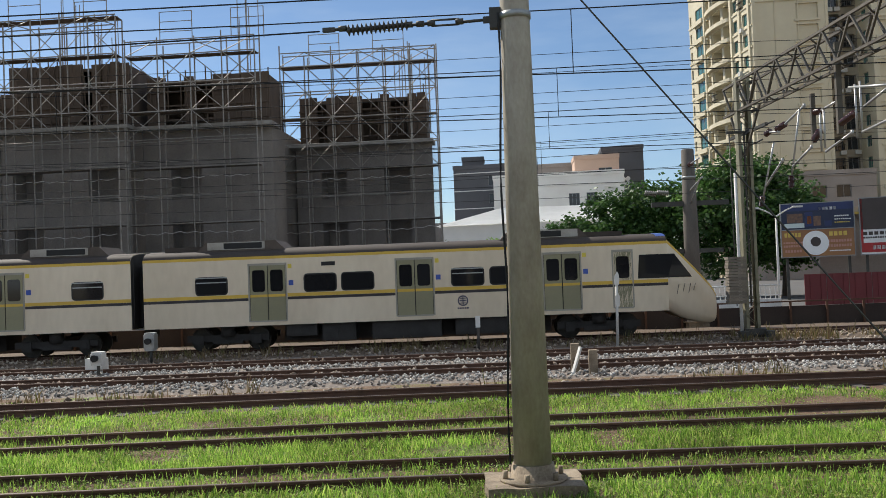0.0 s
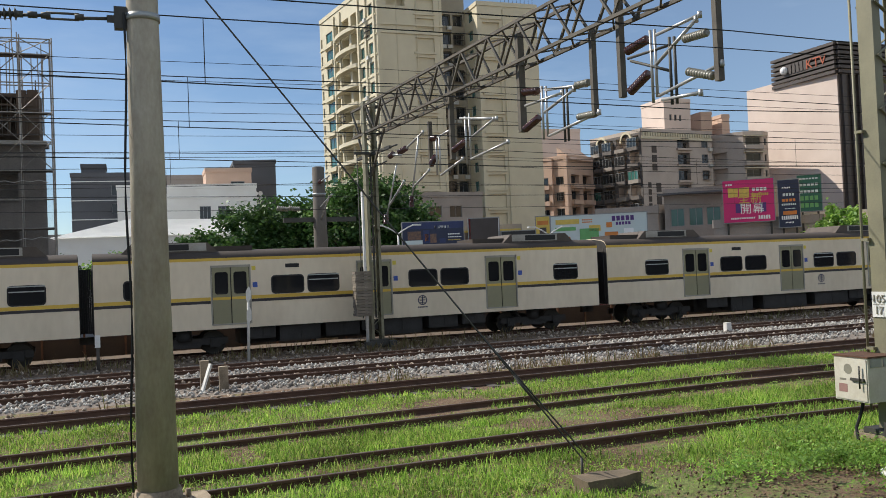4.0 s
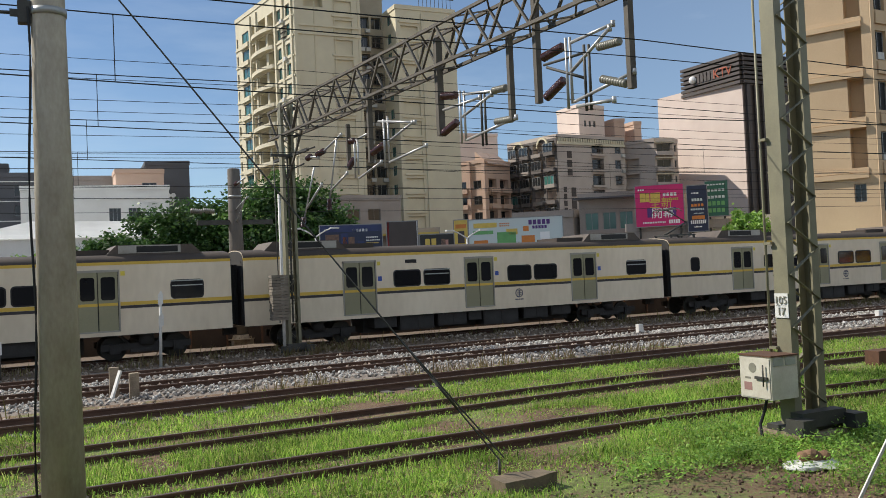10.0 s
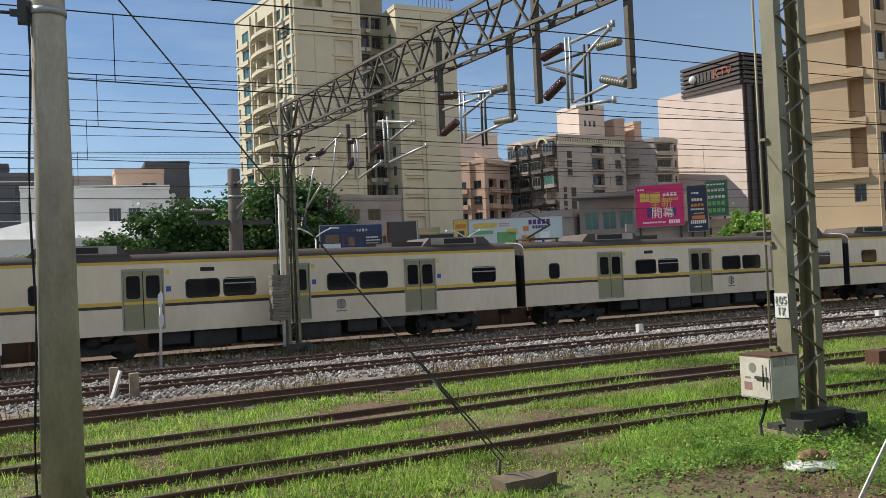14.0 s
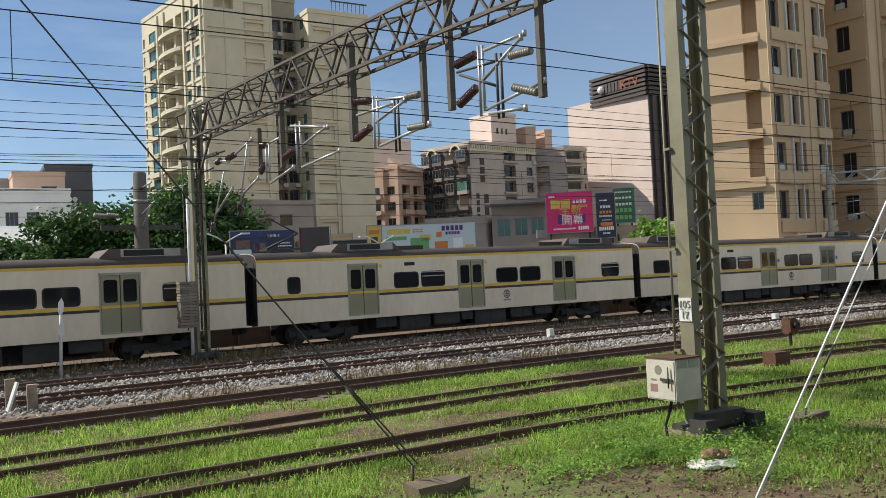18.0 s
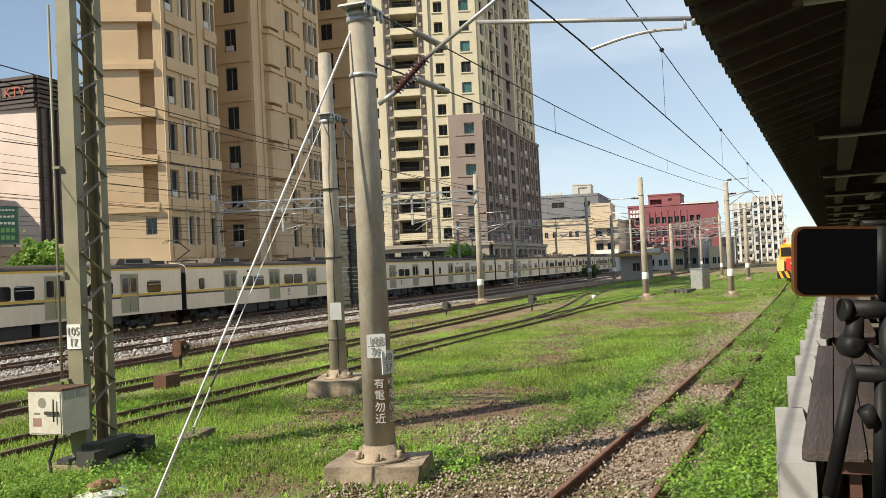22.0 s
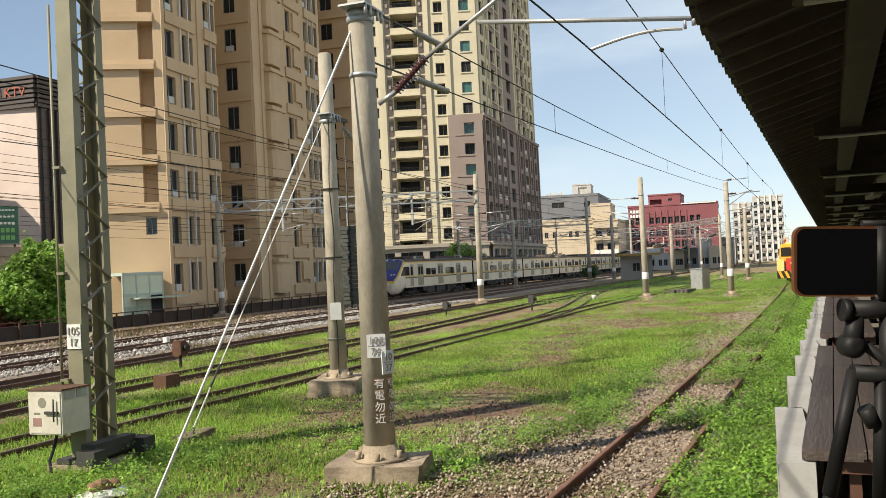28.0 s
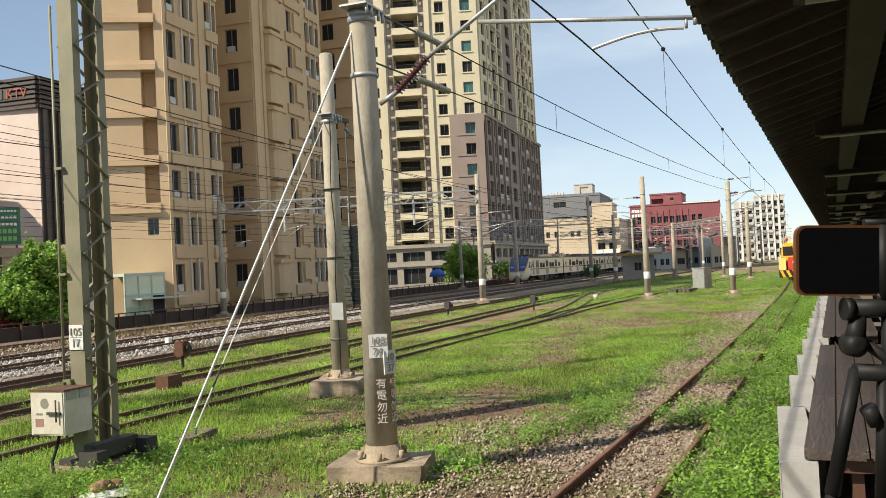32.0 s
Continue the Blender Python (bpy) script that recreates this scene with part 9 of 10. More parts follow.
# added unseen wall behind the platform, closing the view and keeping the canopy dark
bm = B()
sweep(bm, [(-0.1, 1.12), (0.1, 1.12), (0.1, 4.0), (-0.1, 4.0)], [(x, eave_y(x) - 6.9, 0) for x in cx])
solid("wall_platform", bm, BEAMD, "dark timber wall added behind the platform", "wall", kind="structure")

# phone on a tripod, a metre along the platform
HEAD = aim(69.56, 1.287, -2.77)
DD = 0.95
rig = lambda x, y, d=DD: HEAD @ Vector(((x - 784) / 1527 * d, (441 - y) / 1527 * d, -d))
phone = thing("smartphone", "smartphone in copper frame with dark screen, mounted sideways", "phone", Matrix.Translation(rig(1534, 463)) @ HEAD.to_3x3().to_4x4())
COPPER = mat("copper_frame", (0.30, 0.13, 0.06), (0.22, 0.09, 0.04), 0.3, 0.7, scale=8, bump=0)
bm = B()
rounded(bm, -0.0815, -0.0385, 0.0815, 0.0385, 0.011, -0.004, 0.004, 0, 6)
for v in bm.verts:
    v.co = Vector((v.co.x, v.co.z, -v.co.y))
part("phone_frame", bm, COPPER, phone)
bm = B()
rounded(bm, -0.0785, -0.0358, 0.0785, 0.0358, 0.009, -0.0046, -0.003, 0, 6)
for v in bm.verts:
    v.co = Vector((v.co.x, v.co.z, -v.co.y))
part("screen", bm, mat("dark_screen", (0.004, 0.004, 0.005), None, 0.25, bump=0), phone, "dark glossy screen")
BLK_SPEC = 0.2
tri = thing("tripod", "black photo tripod with ball head standing on the platform", "tripod")
up = HEAD.to_3x3() @ Vector((0, 1, 0))
side = HEAD.to_3x3() @ Vector((1, 0, 0))
bk = HEAD.to_3x3() @ Vector((0, 0, -1))
BLK = mat("black_plastic", (0.010, 0.010, 0.011), (0.016, 0.016, 0.016), 0.55, scale=10, bump=0.05)
BLK.node_tree.nodes["Principled BSDF"].inputs["Specular IOR Level"].default_value = BLK_SPEC
bm = B()
rod(bm, rig(1560, 400) + bk * 0.0, rig(1560, 530), 0.009, n=8)
rod(bm, rig(1525, 396), rig(1600, 396), 0.004, n=8)
rod(bm, rig(1545, 528), rig(1640, 528), 0.006, n=8)
part("phone_clamp", bm, BLK, tri)
bm = B()
rod(bm, rig(1503, 549), rig(1620, 545), 0.0105, n=16)
part("pan_head", bm, BLK, tri)
bm = B()
rod(bm, rig(1489, 549), rig(1503, 549), 0.0125, n=16)
part("head_knob", bm, BLK, tri, "ribbed black knob")
bm = B()
rod(bm, rig(1515, 558), rig(1507, 618), 0.0085, 0.0125, 12)
part("tilt_clamp", bm, BLK, tri)
bm = B()
m = Matrix.Translation(rig(1508, 612)) @ HEAD.to_3x3().to_4x4()
lathe(bm, [(0.004, -0.012), (0.0135, -0.01), (0.0135, 0.006), (0.009, 0.012), (0.004, 0.013)], 16, 0, m)
part("tilt_knob", bm, BLK, tri, "round black tilt knob")
bm = B()
rod(bm, rig(1528, 610), rig(1640, 690), 0.006, n=10)
part("pan_handle", bm, BLK, tri)
bm = B()
rod(bm, rig(1572, 560), rig(1575, 700), 0.010, n=12)
rod(bm, rig(1508, 660), rig(1660, 668), 0.0095, n=12)
part("collar", bm, BLK, tri)
bm = B()
rod(bm, rig(1530, 722), rig(1548, 752), 0.009, n=10)
part("leg_brace", bm, BLK, tri)
for (x0, y0), (x1, y1) in (((1511, 655), (1467, 882)), ((1560, 668), (1558, 882)), ((1650, 668), (1720, 882))):
    p0, q0 = rig(x0, y0), rig(x1, y1)
    k = (1.125 - p0.z) / (q0.z - p0.z)
    foot = p0 + (q0 - p0) * k
    p1 = p0.lerp(foot, 0.10)
    p2_ = p0.lerp(foot, 0.5)
    bm = B()
    rod(bm, p0, p1, 0.0075, 0.0082, 14)
    leg = part("leg", bm, BLK, tri)
    bm = B()
    rod(bm, p1, p2_, 0.0066, n=14)
    part("upper_tube", bm, BLK, leg)
    bm = B()
    rod(bm, p2_, p0.lerp(foot, 0.985), 0.0055, n=12)
    part("lower_tube", bm, BLK, leg)
    bm = B()
    rod(bm, p0.lerp(foot, 0.48), p0.lerp(foot, 0.53), 0.009, n=12)
    part("leg_lock", bm, BLK, leg)
    bm = B()
    rod(bm, p0.lerp(foot, 0.98), foot, 0.012, n=8)
    part("rubber_foot", bm, BLACK, leg)

# ---- ballast stones ----
def joined(name, verts, faces, material, label, category):
    """One mesh of kind stuff from arrays of vertices and of equal-sided faces."""
    verts, faces = np.asarray(verts, np.float32), np.asarray(faces, np.int32)
    me = bpy.data.meshes.new(name)
    me.vertices.add(len(verts))
    me.vertices.foreach_set("co", verts.ravel())
    me.loops.add(faces.size)
    me.loops.foreach_set("vertex_index", faces.ravel())
    me.polygons.add(len(faces))
    me.polygons.foreach_set("loop_start", np.arange(len(faces), dtype=np.int32) * faces.shape[1])
    me.update(calc_edges=True)
    me.materials.append(material)
    return tagged(new(name, me), label, category, kind="stuff")


def island_mat(name, cols, rough=0.9, trans=0.0, noise_scale=0.0):
    """A surface whose tone changes from piece to piece of one mesh."""
    m = bpy.data.materials.new(name)
    m.use_nodes = True
    n, l = m.node_tree.nodes, m.node_tree.links
    p = n["Principled BSDF"]
    g = n.new("ShaderNodeNewGeometry")
    r = n.new("ShaderNodeValToRGB")
    r.color_ramp.elements[0].color = (*cols[0], 1)
    r.color_ramp.elements[1].color = (*cols[-1], 1)
    for k, c in enumerate(cols[1:-1]):
        e = r.color_ramp.elements.new((k + 1) / (len(cols) - 1))
        e.color = (*c, 1)
    l.new(g.outputs["Random Per Island"], r.inputs["Fac"])
    src = r.outputs["Color"]
    if noise_scale:
        co = n.new("ShaderNodeTexCoord")
        nz = n.new("ShaderNodeTexNoise")
        nz.inputs["Scale"].default_value = noise_scale
        nz.inputs["Detail"].default_value = 4
        l.new(co.outputs["Object"], nz.inputs["Vector"])
        mr = n.new("ShaderNodeMapRange")
        mr.inputs["From Min"].default_value, mr.inputs["From Max"].default_value = 0.3, 0.7
        mr.inputs["To Min"].default_value, mr.inputs["To Max"].default_value = 0.55, 1.35
        l.new(nz.outputs["Fac"], mr.inputs["Value"])
        hs = n.new("ShaderNodeHueSaturation")
        l.new(mr.outputs["Result"], hs.inputs["Value"])
        l.new(src, hs.inputs["Color"])
        src = hs.outputs["Color"]
    l.new(src, p.inputs["Base Color"])
    p.inputs["Roughness"].default_value = rough
    if trans:
        t = n.new("ShaderNodeBsdfTranslucent")
        l.new(src, t.inputs["Color"])
        mx = n.new("ShaderNodeMixShader")
        mx.inputs["Fac"].default_value = trans
        l.new(p.outputs["BSDF"], mx.inputs[1])
        l.new(t.outputs["BSDF"], mx.inputs[2])
        l.new(mx.outputs["Shader"], n["Material Output"].inputs["Surface"])
    return m


rng = np.random.default_rng(5)
OCT = np.array([(1, 0, 0), (-1, 0, 0), (0, 1, 0), (0, -1, 0), (0, 0, 1), (0, 0, -1)], float)
OCF = [(0, 2, 4), (2, 1, 4), (1, 3, 4), (3, 0, 4), (2, 0, 5), (1, 2, 5), (3, 1, 5), (0, 3, 5)]


def stones(name, label, pts, r0, r1, material):
    pts = np.array(pts)
    n = len(pts)
    s = rng.uniform(r0, r1, (n, 1, 1))
    v = OCT[None] * (1 + rng.uniform(-0.35, 0.35, (n, 6, 1))) * s
    v = v * np.stack([rng.uniform(0.8, 1.3, n), rng.uniform(0.8, 1.3, n), rng.uniform(0.6, 0.9, n)], 1)[:, None, :]
    a, b = rng.uniform(0, 6.28, n), rng.uniform(0, 6.28, n)
    x, y, z = v[..., 0], v[..., 1], v[..., 2]
    cb, sb, ca, sa = np.cos(b)[:, None], np.sin(b)[:, None], np.cos(a)[:, None], np.sin(a)[:, None]
    y, z = y * cb - z * sb, y * sb + z * cb
    x, y = x * ca - y * sa, x * sa + y * ca
    v = np.stack([x, y, z], 2) + pts[:, None, :]
    f = np.array(OCF)[None] + 6 * np.arange(n)[:, None, None]
    return joined(name, v.reshape(-1, 3), f.reshape(-1, 3), material, label, "ballast stones")


STONE = island_mat("pale_stone", [(0.10, 0.09, 0.08), (0.24, 0.22, 0.20), (0.38, 0.36, 0.33), (0.58, 0.56, 0.52)])
STONEB = island_mat("brown_stone_mix", [(0.11, 0.078, 0.053), (0.20, 0.148, 0.105), (0.30, 0.235, 0.175), (0.45, 0.385, 0.31)])


def strip_points(fn, lo, hi, x0, x1, n, z, bias=1.0):
    out = []
    for k in range(n):
        x = x0 + (x1 - x0) * rng.uniform() ** bias
        y = fn(x) + rng.uniform(lo, hi)
        out.append((x, y, z + mound(x, y) + rng.uniform(-0.02, 0.03)))
    return out


stones("ballast_stones", "loose pale grey ballast stones between the tracks", strip_points(TRACKS["g"], -2.4, -0.65, -20, 70, 8000, -0.10) + strip_points(TRACKS["f"], -2.4, -0.62, -20, 70, 8000, -0.11) + strip_points(TRACKS["f"], 0.62, 1.2, -20, 70, 1600, -0.10), 0.03, 0.065, STONE)
stones("ballast_stones", "brownish ballast stones between the rails", strip_points(TRACKS["g"], -0.5, 2.4, -20, 70, 3000, -0.10) + strip_points(TRACKS["f"], -0.5, 0.5, -20, 70, 1500, -0.11) + strip_points(TRACKS["train"], -2.4, -0.6, -20, 70, 3200, -0.08) + strip_points(TRACKS["e"], 0.6, 1.6, -20, 70, 1600, -0.12), 0.045, 0.085, STONEB)
stones("ballast_stones", "brown and grey stones of the platform track", strip_points(TRACKS["n"], -1.3, 2.1, 3.5, 42, 26000, -0.125, 1.8) + strip_points(TRACKS["n"], 1.9, 3.4, 6, 15, 5000, -0.125), 0.012, 0.034, STONEB)
stones("soil_clods", "broken brick-coloured clods on bare soil", strip_points(lambda x: 0.0, 3.8, 10, -6, 30, 9000, -0.14) + [(rng.uniform(10, 45), rng.uniform(1.5, 11), -0.14) for k in range(7000)], 0.010, 0.030, island_mat("clod", [(0.07, 0.042, 0.028), (0.12, 0.074, 0.05), (0.17, 0.108, 0.074), (0.30, 0.23, 0.17)]))

# ---- grass and weeds ----
GRASSM = island_mat("grass_blade", [(0.08, 0.15, 0.022), (0.19, 0.345, 0.048), (0.31, 0.52, 0.08), (0.45, 0.63, 0.12), (0.50, 0.49, 0.18)], 0.6, 0.58, 0.5)
WEEDM = island_mat("weed_leaf", [(0.13, 0.27, 0.04), (0.21, 0.38, 0.055), (0.32, 0.50, 0.085)], 0.5, 0.4, 0.8)


def mask(x, y):
    bare = 0.45 * math.exp(-((y - 6.3 + 0.012 * x + 0.8 * noise.noise(Vector((x * 0.3, 2, 7)))) / 0.75) ** 2) if 8 < x < 60 else 0.0
    return -bare + noise.noise(Vector((x * 0.22, y * 0.33, 5.0))) + 0.5 * noise.noise(Vector((x * 0.9, y * 1.1, 1.0)))


def blades(name, label, pts, h0, h1, w, material):
    pts = np.array(pts)
    n = len(pts)
    a = rng.uniform(0, 6.28, n)
    h = rng.uniform(h0, h1, n) * (0.6 + 0.8 * rng.uniform(size=n) ** 2)
    lean = rng.uniform(0.1, 0.6, n) * h
    la = rng.uniform(0, 6.28, n)
    ww = w * rng.uniform(0.6, 1.4, n)
    d = np.stack([np.cos(a), np.sin(a), 0 * a], 1) * ww[:, None]
    tip = pts + np.stack([np.cos(la) * lean, np.sin(la) * lean, h], 1)
    midp = (pts + tip) / 2 + np.stack([0 * h, 0 * h, 0.12 * h], 1)
    verts = np.stack([pts - d, pts + d, midp + d * 0.7, tip, midp - d * 0.7], 1).reshape(-1, 3)
    faces = np.arange(5 * n).reshape(-1, 5)
    return joined(name, verts, faces, material, label, "grass")


def tufts(x0, x1, y0, y1, n, thresh, per=5, z=-0.15, spread=0.07, line=None):
    out = []
    tries = 0
    while len(out) < n * per and tries < n * 6:
        tries += 1
        x, y = rng.uniform(x0, x1), rng.uniform(y0, y1)
        if line:
            y += line(x)
        if mask(x, y) < thresh:
            continue
        if 5 < x < 45 and y - TRACKS["n"](x) < max(0.7, 2.1 - 0.055 * (x - 8)) + 0.5 * noise.noise(Vector((x * 0.9, 4, 1))):
            continue
        for k in range(per):
            out.append((x + rng.normal(0, spread), y + rng.normal(0, spread), z + mound(x, y)))
    return out


lawn = []
lawn += tufts(-12, 22, 0.75, 2.4, 8500, -0.35, 5, line=TRACKS["g1"])          # between the two grassy tracks
lawn += tufts(-12, 26, -0.45, 0.45, 1500, -0.3, 5, line=TRACKS["g1"])
lawn += tufts(-12, 26, -0.4, 0.4, 1300, -0.2, 5, line=TRACKS["g2"])
lawn += tufts(-14, 30, 0.7, 2.9, 4500, -0.2, 5, line=TRACKS["g2"])           # towards the ballast
lawn += tufts(-8, 20, -3.4, -0.7, 7500, -0.2, 5, line=TRACKS["g1"])           # nearest side
blades("grass", "bright green grass growing between the old tracks", lawn, 0.05, 0.15, 0.007, GRASSM)
lawn = []
lawn += tufts(8, 34, 2.6, 10.5, 9500, 0.04, 5)
lawn += tufts(30, 75, -1.0, 11.0, 6500, 0.0, 5, spread=0.14)
lawn += tufts(22, 70, 0.7, 2.4, 2600, -0.3, 5, line=TRACKS["g1"], spread=0.12)
lawn += tufts(26, 120, -0.4, 3.6, 4200, -0.35, 5, line=TRACKS["g2"], spread=0.14)
lawn += tufts(-14, 40, -2.2, -0.62, 4200, -0.5, 5, line=TRACKS["e"])          # up to the rail at the edge of the grass
lawn += tufts(40, 125, -2.4, -0.62, 2600, -0.5, 5, line=TRACKS["e"], spread=0.2)
lawn += tufts(-14, 90, 0.62, 1.3, 1500, 0.05, 5, line=TRACKS["e"], spread=0.1)
lawn += tufts(70, 125, -3, 16, 3500, -0.2, 5, spread=0.25)
blades("grass", "patchy green grass over brown soil beside the poles", lawn, 0.035, 0.115, 0.010, GRASSM)
low = tufts(-9, 34, 2.4, 11.0, 13000, -0.45, 4, spread=0.09) + tufts(-14, 34, -3.2, 3.2, 9000, -0.9, 4, spread=0.1, line=TRACKS["g1"]) + tufts(28, 75, -0.5, 12, 6000, -0.2, 4, spread=0.16)
blades("grass", "short sparse grass on trodden brown soil", low, 0.025, 0.075, 0.009, GRASSM)
dry = tufts(-16, 50, -2.9, -0.8, 500, -0.3, 6, z=-0.1, line=TRACKS["train"]) + tufts(-16, 40, 0.6, 1.6, 260, 0.0, 5, line=TRACKS["e"]) + tufts(7.6, 10.8, 29.4, 31.2, 60, -1, 8, z=-0.1)
blades("dry_weeds", "dry straw-coloured weeds along the main line", dry, 0.15, 0.45, 0.015, island_mat("straw", [(0.16, 0.11, 0.06), (0.26, 0.19, 0.10), (0.14, 0.15, 0.04)], 0.8, 0.3))


def leafy(name, label, pts, h0, h1, size, per, material, category="weeds"):
    """Low leafy weeds: several leaves set along leaning stalks."""
    pts = np.array(pts)
    n = len(pts)
    h = np.repeat(rng.uniform(h0, h1, n), per)
    lean = np.repeat(rng.normal(0, 0.12, (n, 2)), per, 0)
    base = np.repeat(pts, per, 0)
    n = n * per
    u = rng.uniform(0.2, 1.0, n)
    c = base + np.stack([lean[:, 0] * u + rng.normal(0, 0.05, n), lean[:, 1] * u + rng.normal(0, 0.05, n), h * u], 1)
    s = (size * rng.uniform(0.6, 1.3, n))[:, None]
    a, t = rng.uniform(0, 6.28, n), rng.uniform(-0.5, 0.9, n)
    f = np.stack([np.cos(a) * np.cos(t), np.sin(a) * np.cos(t), np.sin(t)], 1)
    g = np.stack([-np.sin(a), np.cos(a), 0 * a], 1)
    verts = np.stack([c, c + f * s * 0.5 + g * s * 0.28, c + f * s, c + f * s * 0.5 - g * s * 0.28], 1).reshape(-1, 3)
    return joined(name, verts, np.arange(4 * n).reshape(-1, 4), material, label, category)


wp = []
for k in range(5200):   # overgrown strip between the platform track and the platform
    x = 4.5 + 55 * rng.uniform() ** 1.5
    lo, hi = edge_y(x) + 0.05, TRACKS["n"](x) - 0.75 + 0.5 * noise.noise(Vector((x * 0.8, 0, 2)))
    if hi > lo:
        wp.append((x, rng.uniform(lo, hi), -0.15))
for k in range(2200):
    x = 13.5 + 43 * rng.uniform() ** 1.1
    if mask(x * 1.7, 3) > (0.3 if x < 19 else -0.05):
        wp.append((x, TRACKS["n"](x) + rng.uniform(-0.62, 0.32), -0.14))
leafy("weeds", "dense leafy green weeds along the platform track", wp, 0.15, 0.46, 0.06, 22, WEEDM)
wp = []
for cx_, cy_, r, n in ((13.3, 3.6, 0.7, 90), (17.5, 3.4, 0.8, 110), (21.5, 3.2, 0.7, 90), (27, 2.6, 1.0, 120), (33, 2.2, 1.2, 130), (10.9, 4.0, 0.4, 60), (9.4, 10.6, 0.5, 60), (9.0, 9.2, 0.5, 60), (11.6, 9.4, 0.5, 50), (58, 9, 1.5, 120), (80, 3, 2.5, 260), (88, 1.5, 3, 300), (70, 9.5, 1.5, 120), (14.6, 2.9, 0.5, 90), (16.2, 3.0, 0.5, 80), (19.2, 2.7, 0.6, 100), (24, 2.3, 0.8, 110), (12.2, 6.2, 0.8, 70), (15.5, 6.8, 1.0, 80), (21, 7.5, 1.4, 120), (30, 6.5, 2.0, 160), (42, 5.5, 2.6, 200), (52, 3.0, 2.6, 200), (78, 0.2, 2.0, 420), (84, -0.6, 1.6, 300), (74, 0.8, 2.0, 240), (9.6, 8.5, 0.5, 70), (8.4, 9.2, 0.5, 60), (7.4, 9.0, 0.6, 60), (10.8, 8.2, 0.5, 60), (8.6, 7.4, 0.6, 50), (11.6, 4.6, 0.35, 45)):
    wp += [(cx_ + rng.normal(0, r), cy_ + rng.normal(0, r * 0.6), -0.15) for k in range(n)]
leafy("weeds", "leafy weed clumps in the grass", wp, 0.1, 0.36, 0.055, 20, WEEDM)

cover = tufts(-9, 34, 2.7, 11.0, 21000, -0.35, 1) + tufts(-14, 34, -3.4, 3.4, 14000, -0.6, 1, line=TRACKS["g1"]) + tufts(-14, 34, 0.6, 3.0, 5000, -0.5, 1, line=TRACKS["g2"]) + tufts(30, 62, -0.5, 12, 7500, -0.2, 1)
leafy("ground_cover", "low leafy ground cover over the soil between the tracks", cover, 0.02, 0.09, 0.042, 6, island_mat("cover_leaf", [(0.10, 0.18, 0.028), (0.235, 0.385, 0.068), (0.365, 0.54, 0.105), (0.465, 0.60, 0.145), (0.42, 0.36, 0.17)], 0.55, 0.55, 0.6), "ground cover")
far_cover = tufts(56, 125, -4, 17, 11000, -0.6, 1)
leafy("ground_cover", "far patchy ground cover towards the yard throat", far_cover, 0.05, 0.16, 0.11, 5, WEEDM, "ground cover")

# ---- trees ----
BARK = mat("tree_bark", (0.10, 0.075, 0.055), (0.05, 0.04, 0.03), 0.9, scale=4, fine=30, bump=0.5)
LEAF = island_mat("tree_leaf", [(0.03, 0.075, 0.018), (0.05, 0.12, 0.024), (0.08, 0.165, 0.035), (0.12, 0.21, 0.05)], 0.5, 0.3, 0.35)


LEAFB = island_mat("bright_tree_leaf", [(0.10, 0.22, 0.03), (0.18, 0.34, 0.05), (0.28, 0.46, 0.08), (0.38, 0.55, 0.12)], 0.45, 0.45, 0.35)


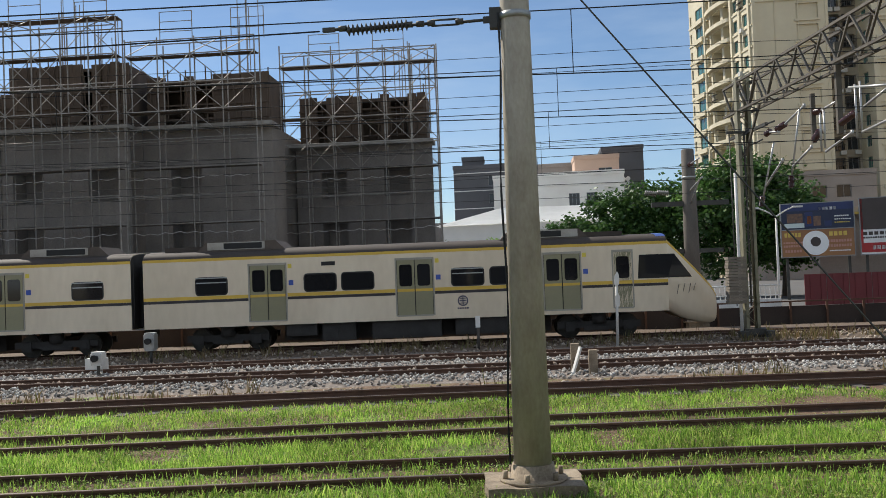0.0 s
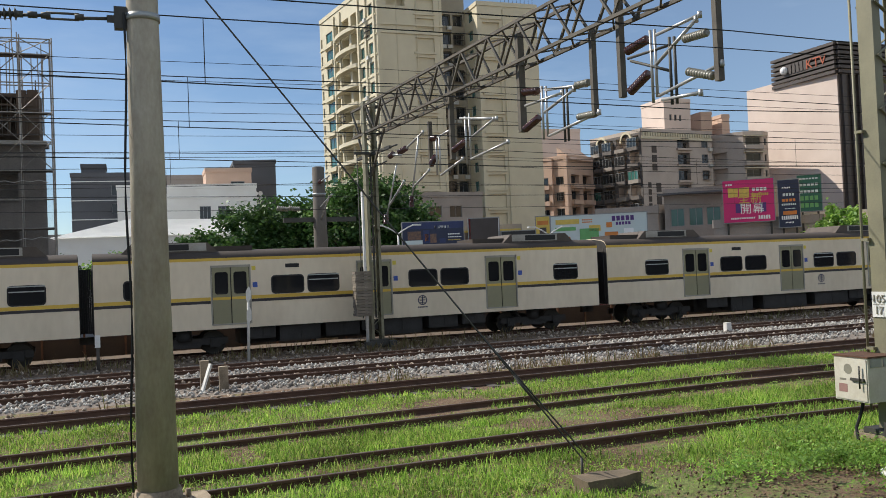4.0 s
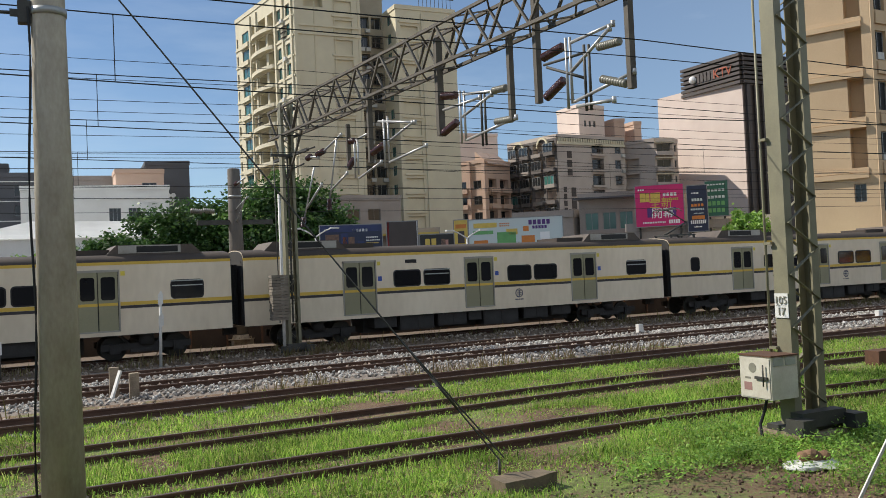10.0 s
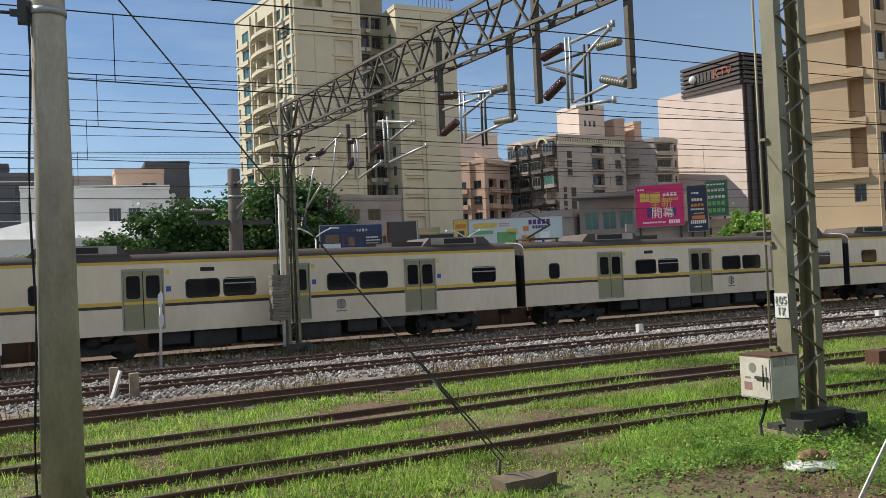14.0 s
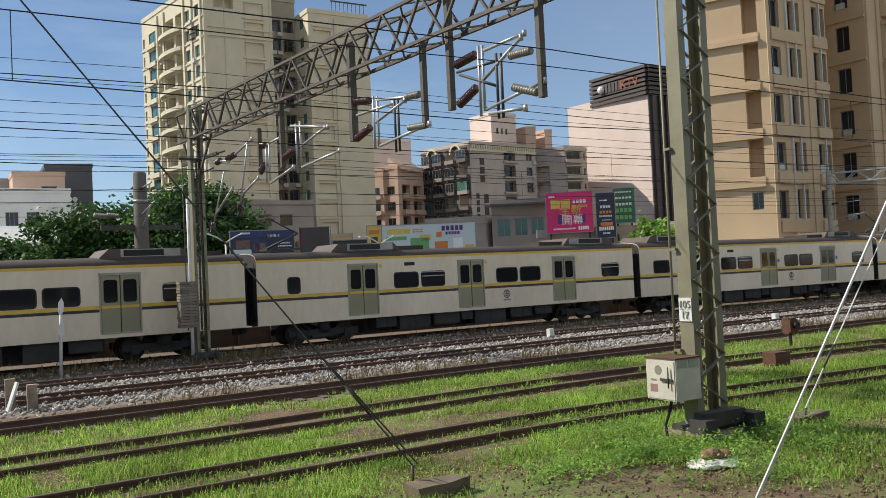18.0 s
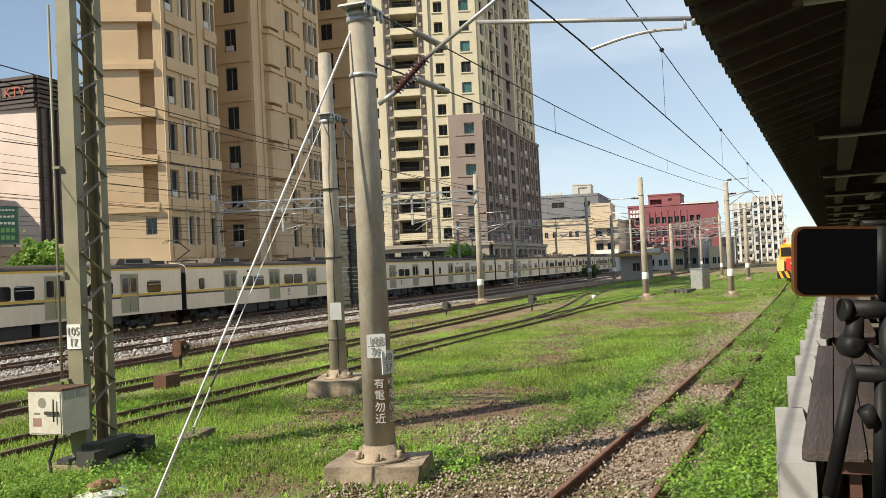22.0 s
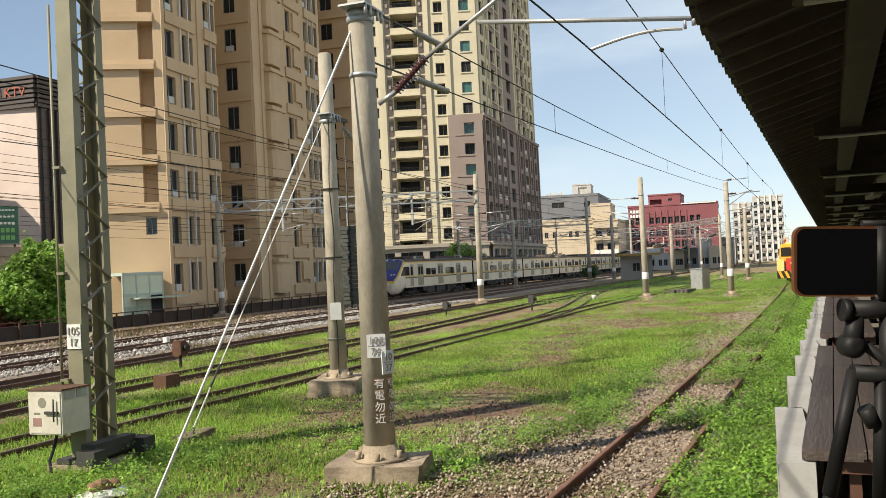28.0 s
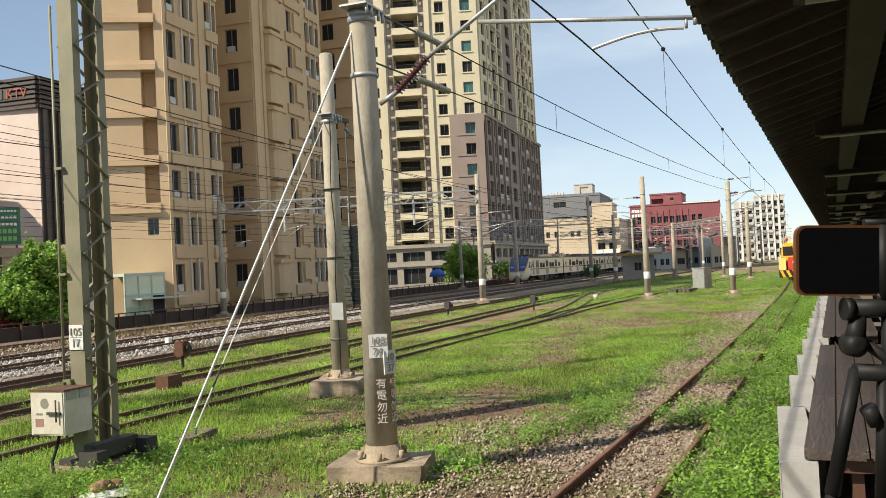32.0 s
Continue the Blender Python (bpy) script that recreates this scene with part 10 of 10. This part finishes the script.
def tree(x, y, h, blobs, n, leaf, label, trunk=0.22, seed=1, leaves=None):
    """blobs: crown centres (dx, dy, z, radius)."""
    t = thing("tree", label, "tree", pose(x, y, -0.16))
    r = np.random.default_rng(seed)
    bm = B()
    z1 = min(b[2] for b in blobs)
    rod(bm, (0, 0, 0), (0.15, 0, z1 * 0.7), trunk, trunk * 0.75, 10)
    for dx, dy, z, rad in blobs:
        rod(bm, (0.12, 0, z1 * 0.6), (dx * 0.5, dy * 0.5, z1 * 0.6 + (z - z1 * 0.6) * 0.5), trunk * 0.5, trunk * 0.3, 7)
        rod(bm, (dx * 0.5, dy * 0.5, z1 * 0.6 + (z - z1 * 0.6) * 0.5), (dx, dy, z), trunk * 0.3, trunk * 0.1, 6)
        for k in range(5):
            d = r.normal(0, 1, 3)
            d = d / np.linalg.norm(d) * rad * 0.8
            rod(bm, (dx * 0.8, dy * 0.8, z - rad * 0.25), (dx + d[0], dy + d[1], z + d[2]), trunk * 0.12, trunk * 0.04, 5)
    part("trunk", bm, BARK, t, "branching brown trunk")
    verts, faces = [], []
    tot = sum(b[3] ** 2 for b in blobs)
    for dx, dy, z, rad in blobs:
        clumps = max(8, int(26 * rad))
        per = max(4, int(n * rad * rad / tot / clumps))
        for c in range(clumps):
            d = r.normal(0, 1, 3)
            d /= np.linalg.norm(d)
            cc = np.array((dx, dy, z)) + d * rad * r.uniform(0.45, 1.08) * np.array((1, 1, 0.85))
            cr = rad * r.uniform(0.16, 0.34)
            p = cc + r.normal(0, cr * 0.55, (per, 3))
            sz = (leaf * r.uniform(0.6, 1.4, per))[:, None]
            a, tl = r.uniform(0, 6.28, per), r.uniform(-1.0, 0.5, per)
            f = np.stack([np.cos(a) * np.cos(tl), np.sin(a) * np.cos(tl), np.sin(tl)], 1)
            g = np.cross(f, r.normal(0, 1, (per, 3)))
            g /= np.linalg.norm(g, axis=1)[:, None] + 1e-6
            verts.append(np.stack([p, p + f * sz * 0.5 + g * sz * 0.3, p + f * sz, p + f * sz * 0.5 - g * sz * 0.3], 1).reshape(-1, 3))
    verts = np.concatenate(verts)
    faces = np.arange(len(verts)).reshape(-1, 4).tolist()
    verts = verts.tolist()
    me = bpy.data.meshes.new("crown")
    me.from_pydata(verts, [], faces)
    me.materials.append(leaves or LEAF)
    part("crown", me, None, t, "uneven leafy green crown")
    return t


tree(17, 66, 10, [(-2.2, 0, 8.0, 2.3), (0.2, 0, 9.0, 2.3), (2.0, 0, 8.6, 2.4), (-2.8, -1, 5.6, 2.6), (0.5, -1, 6.0, 2.8), (3.0, 0, 6.2, 2.2), (2.8, -1, 3.8, 2.2), (-1.0, -1, 3.6, 2.4)], 22000, 0.34, "broad dark green street tree beyond the line", 0.35, 2)
tree(9.5, 67, 7.5, [(-1.6, 0, 6.6, 2.0), (0.6, 0, 7.2, 2.3), (2.8, 0, 6.8, 2.2), (-2.6, -1, 4.6, 2.0), (0.3, -1, 4.6, 2.2), (2.8, -1, 4.4, 2.0)], 16000, 0.32, "bushy green street tree beyond the line", 0.25, 3)
tree(4.2, 69, 6.0, [(-1.2, 0, 4.9, 1.6), (0.8, 0, 5.4, 1.6), (2.2, 0, 4.8, 1.4), (0.2, -0.4, 3.4, 1.6)], 6500, 0.3, "small green tree before the white hall", 0.18, 4)
tree(-1.2, 70, 5.0, [(-1.4, 0, 3.6, 1.2), (0.4, 0, 4.2, 1.4), (1.8, 0, 3.6, 1.2)], 4000, 0.28, "small bright green tree before the white hall", 0.15, 5, LEAFB)
tree(-5.0, 69, 4.8, [(-0.4, 0, 4.2, 0.9), (0.3, 0, 3.4, 1.1)], 2200, 0.26, "slender young tree beside the building site", 0.12, 6)
tree(19.4, 63.5, 8.0, [(-1.0, 0, 5.6, 2.2), (1.0, 0, 6.4, 2.0), (0.2, -0.5, 4.0, 2.2)], 7000, 0.32, "dark green tree behind the billboards", 0.25, 7)
tree(40.0, 41.5, 5.4, [(-1.2, 0, 2.6, 1.5), (0.4, 0, 3.8, 1.6), (1.6, 0, 2.8, 1.4), (0.2, -0.4, 1.6, 1.5), (2.2, -0.4, 1.5, 1.1), (0.8, 0.2, 4.9, 1.0)], 13000, 0.26, "dense bright green tree against the orange high-rise", 0.18, 8, LEAFB)
tree(52.8, 52.5, 6.0, [(-0.8, 0, 3.8, 1.4), (0.6, 0, 4.6, 1.4), (0.8, -0.4, 3.2, 1.3)], 4000, 0.25, "bright green tree beside the low white house", 0.16, 9, LEAFB)
tree(112.6, 39.4, 6.8, [(-1.6, 0.4, 3.6, 1.7), (0, 0, 5.0, 1.7), (1.0, -1.3, 3.8, 1.7), (0, 1.4, 2.4, 1.6), (0, -0.4, 2.4, 2.0), (0.4, -1.9, 2.2, 1.4)], 10000, 0.30, "round green tree before the cream tower", 0.2, 10, LEAFB)
tree(126, 37.6, 4.0, [(-1.6, 0, 2.2, 1.2), (0.6, 0, 2.6, 1.3), (2.4, 0, 2.0, 1.1)], 2600, 0.3, "low green bushes by the far wall", 0.15, 11)
tree(150, 35, 4.5, [(-3, 0, 2.4, 1.8), (1, 0, 2.8, 2.0), (5, 0, 2.4, 1.8)], 3000, 0.4, "dark green bushes beside the far tracks", 0.2, 12)
tree(118, 22.5, 3.2, [(-0.6, 0, 1.6, 1.1), (0.8, 0, 1.4, 1.0)], 1600, 0.25, "small green bush at the end of the yard", 0.1, 13)
for k, (x, y) in enumerate(((26.5, 45.2), (29.2, 45.0), (23.6, 45.6))):
    tree(x, y, 3.2, [(0, 0, 2.6, 0.7), (0.3, 0, 3.1, 0.5), (-0.4, 0, 2.2, 0.5)], 900, 0.16, "thin young street tree behind the hoarding", 0.06, 20 + k)

motions()
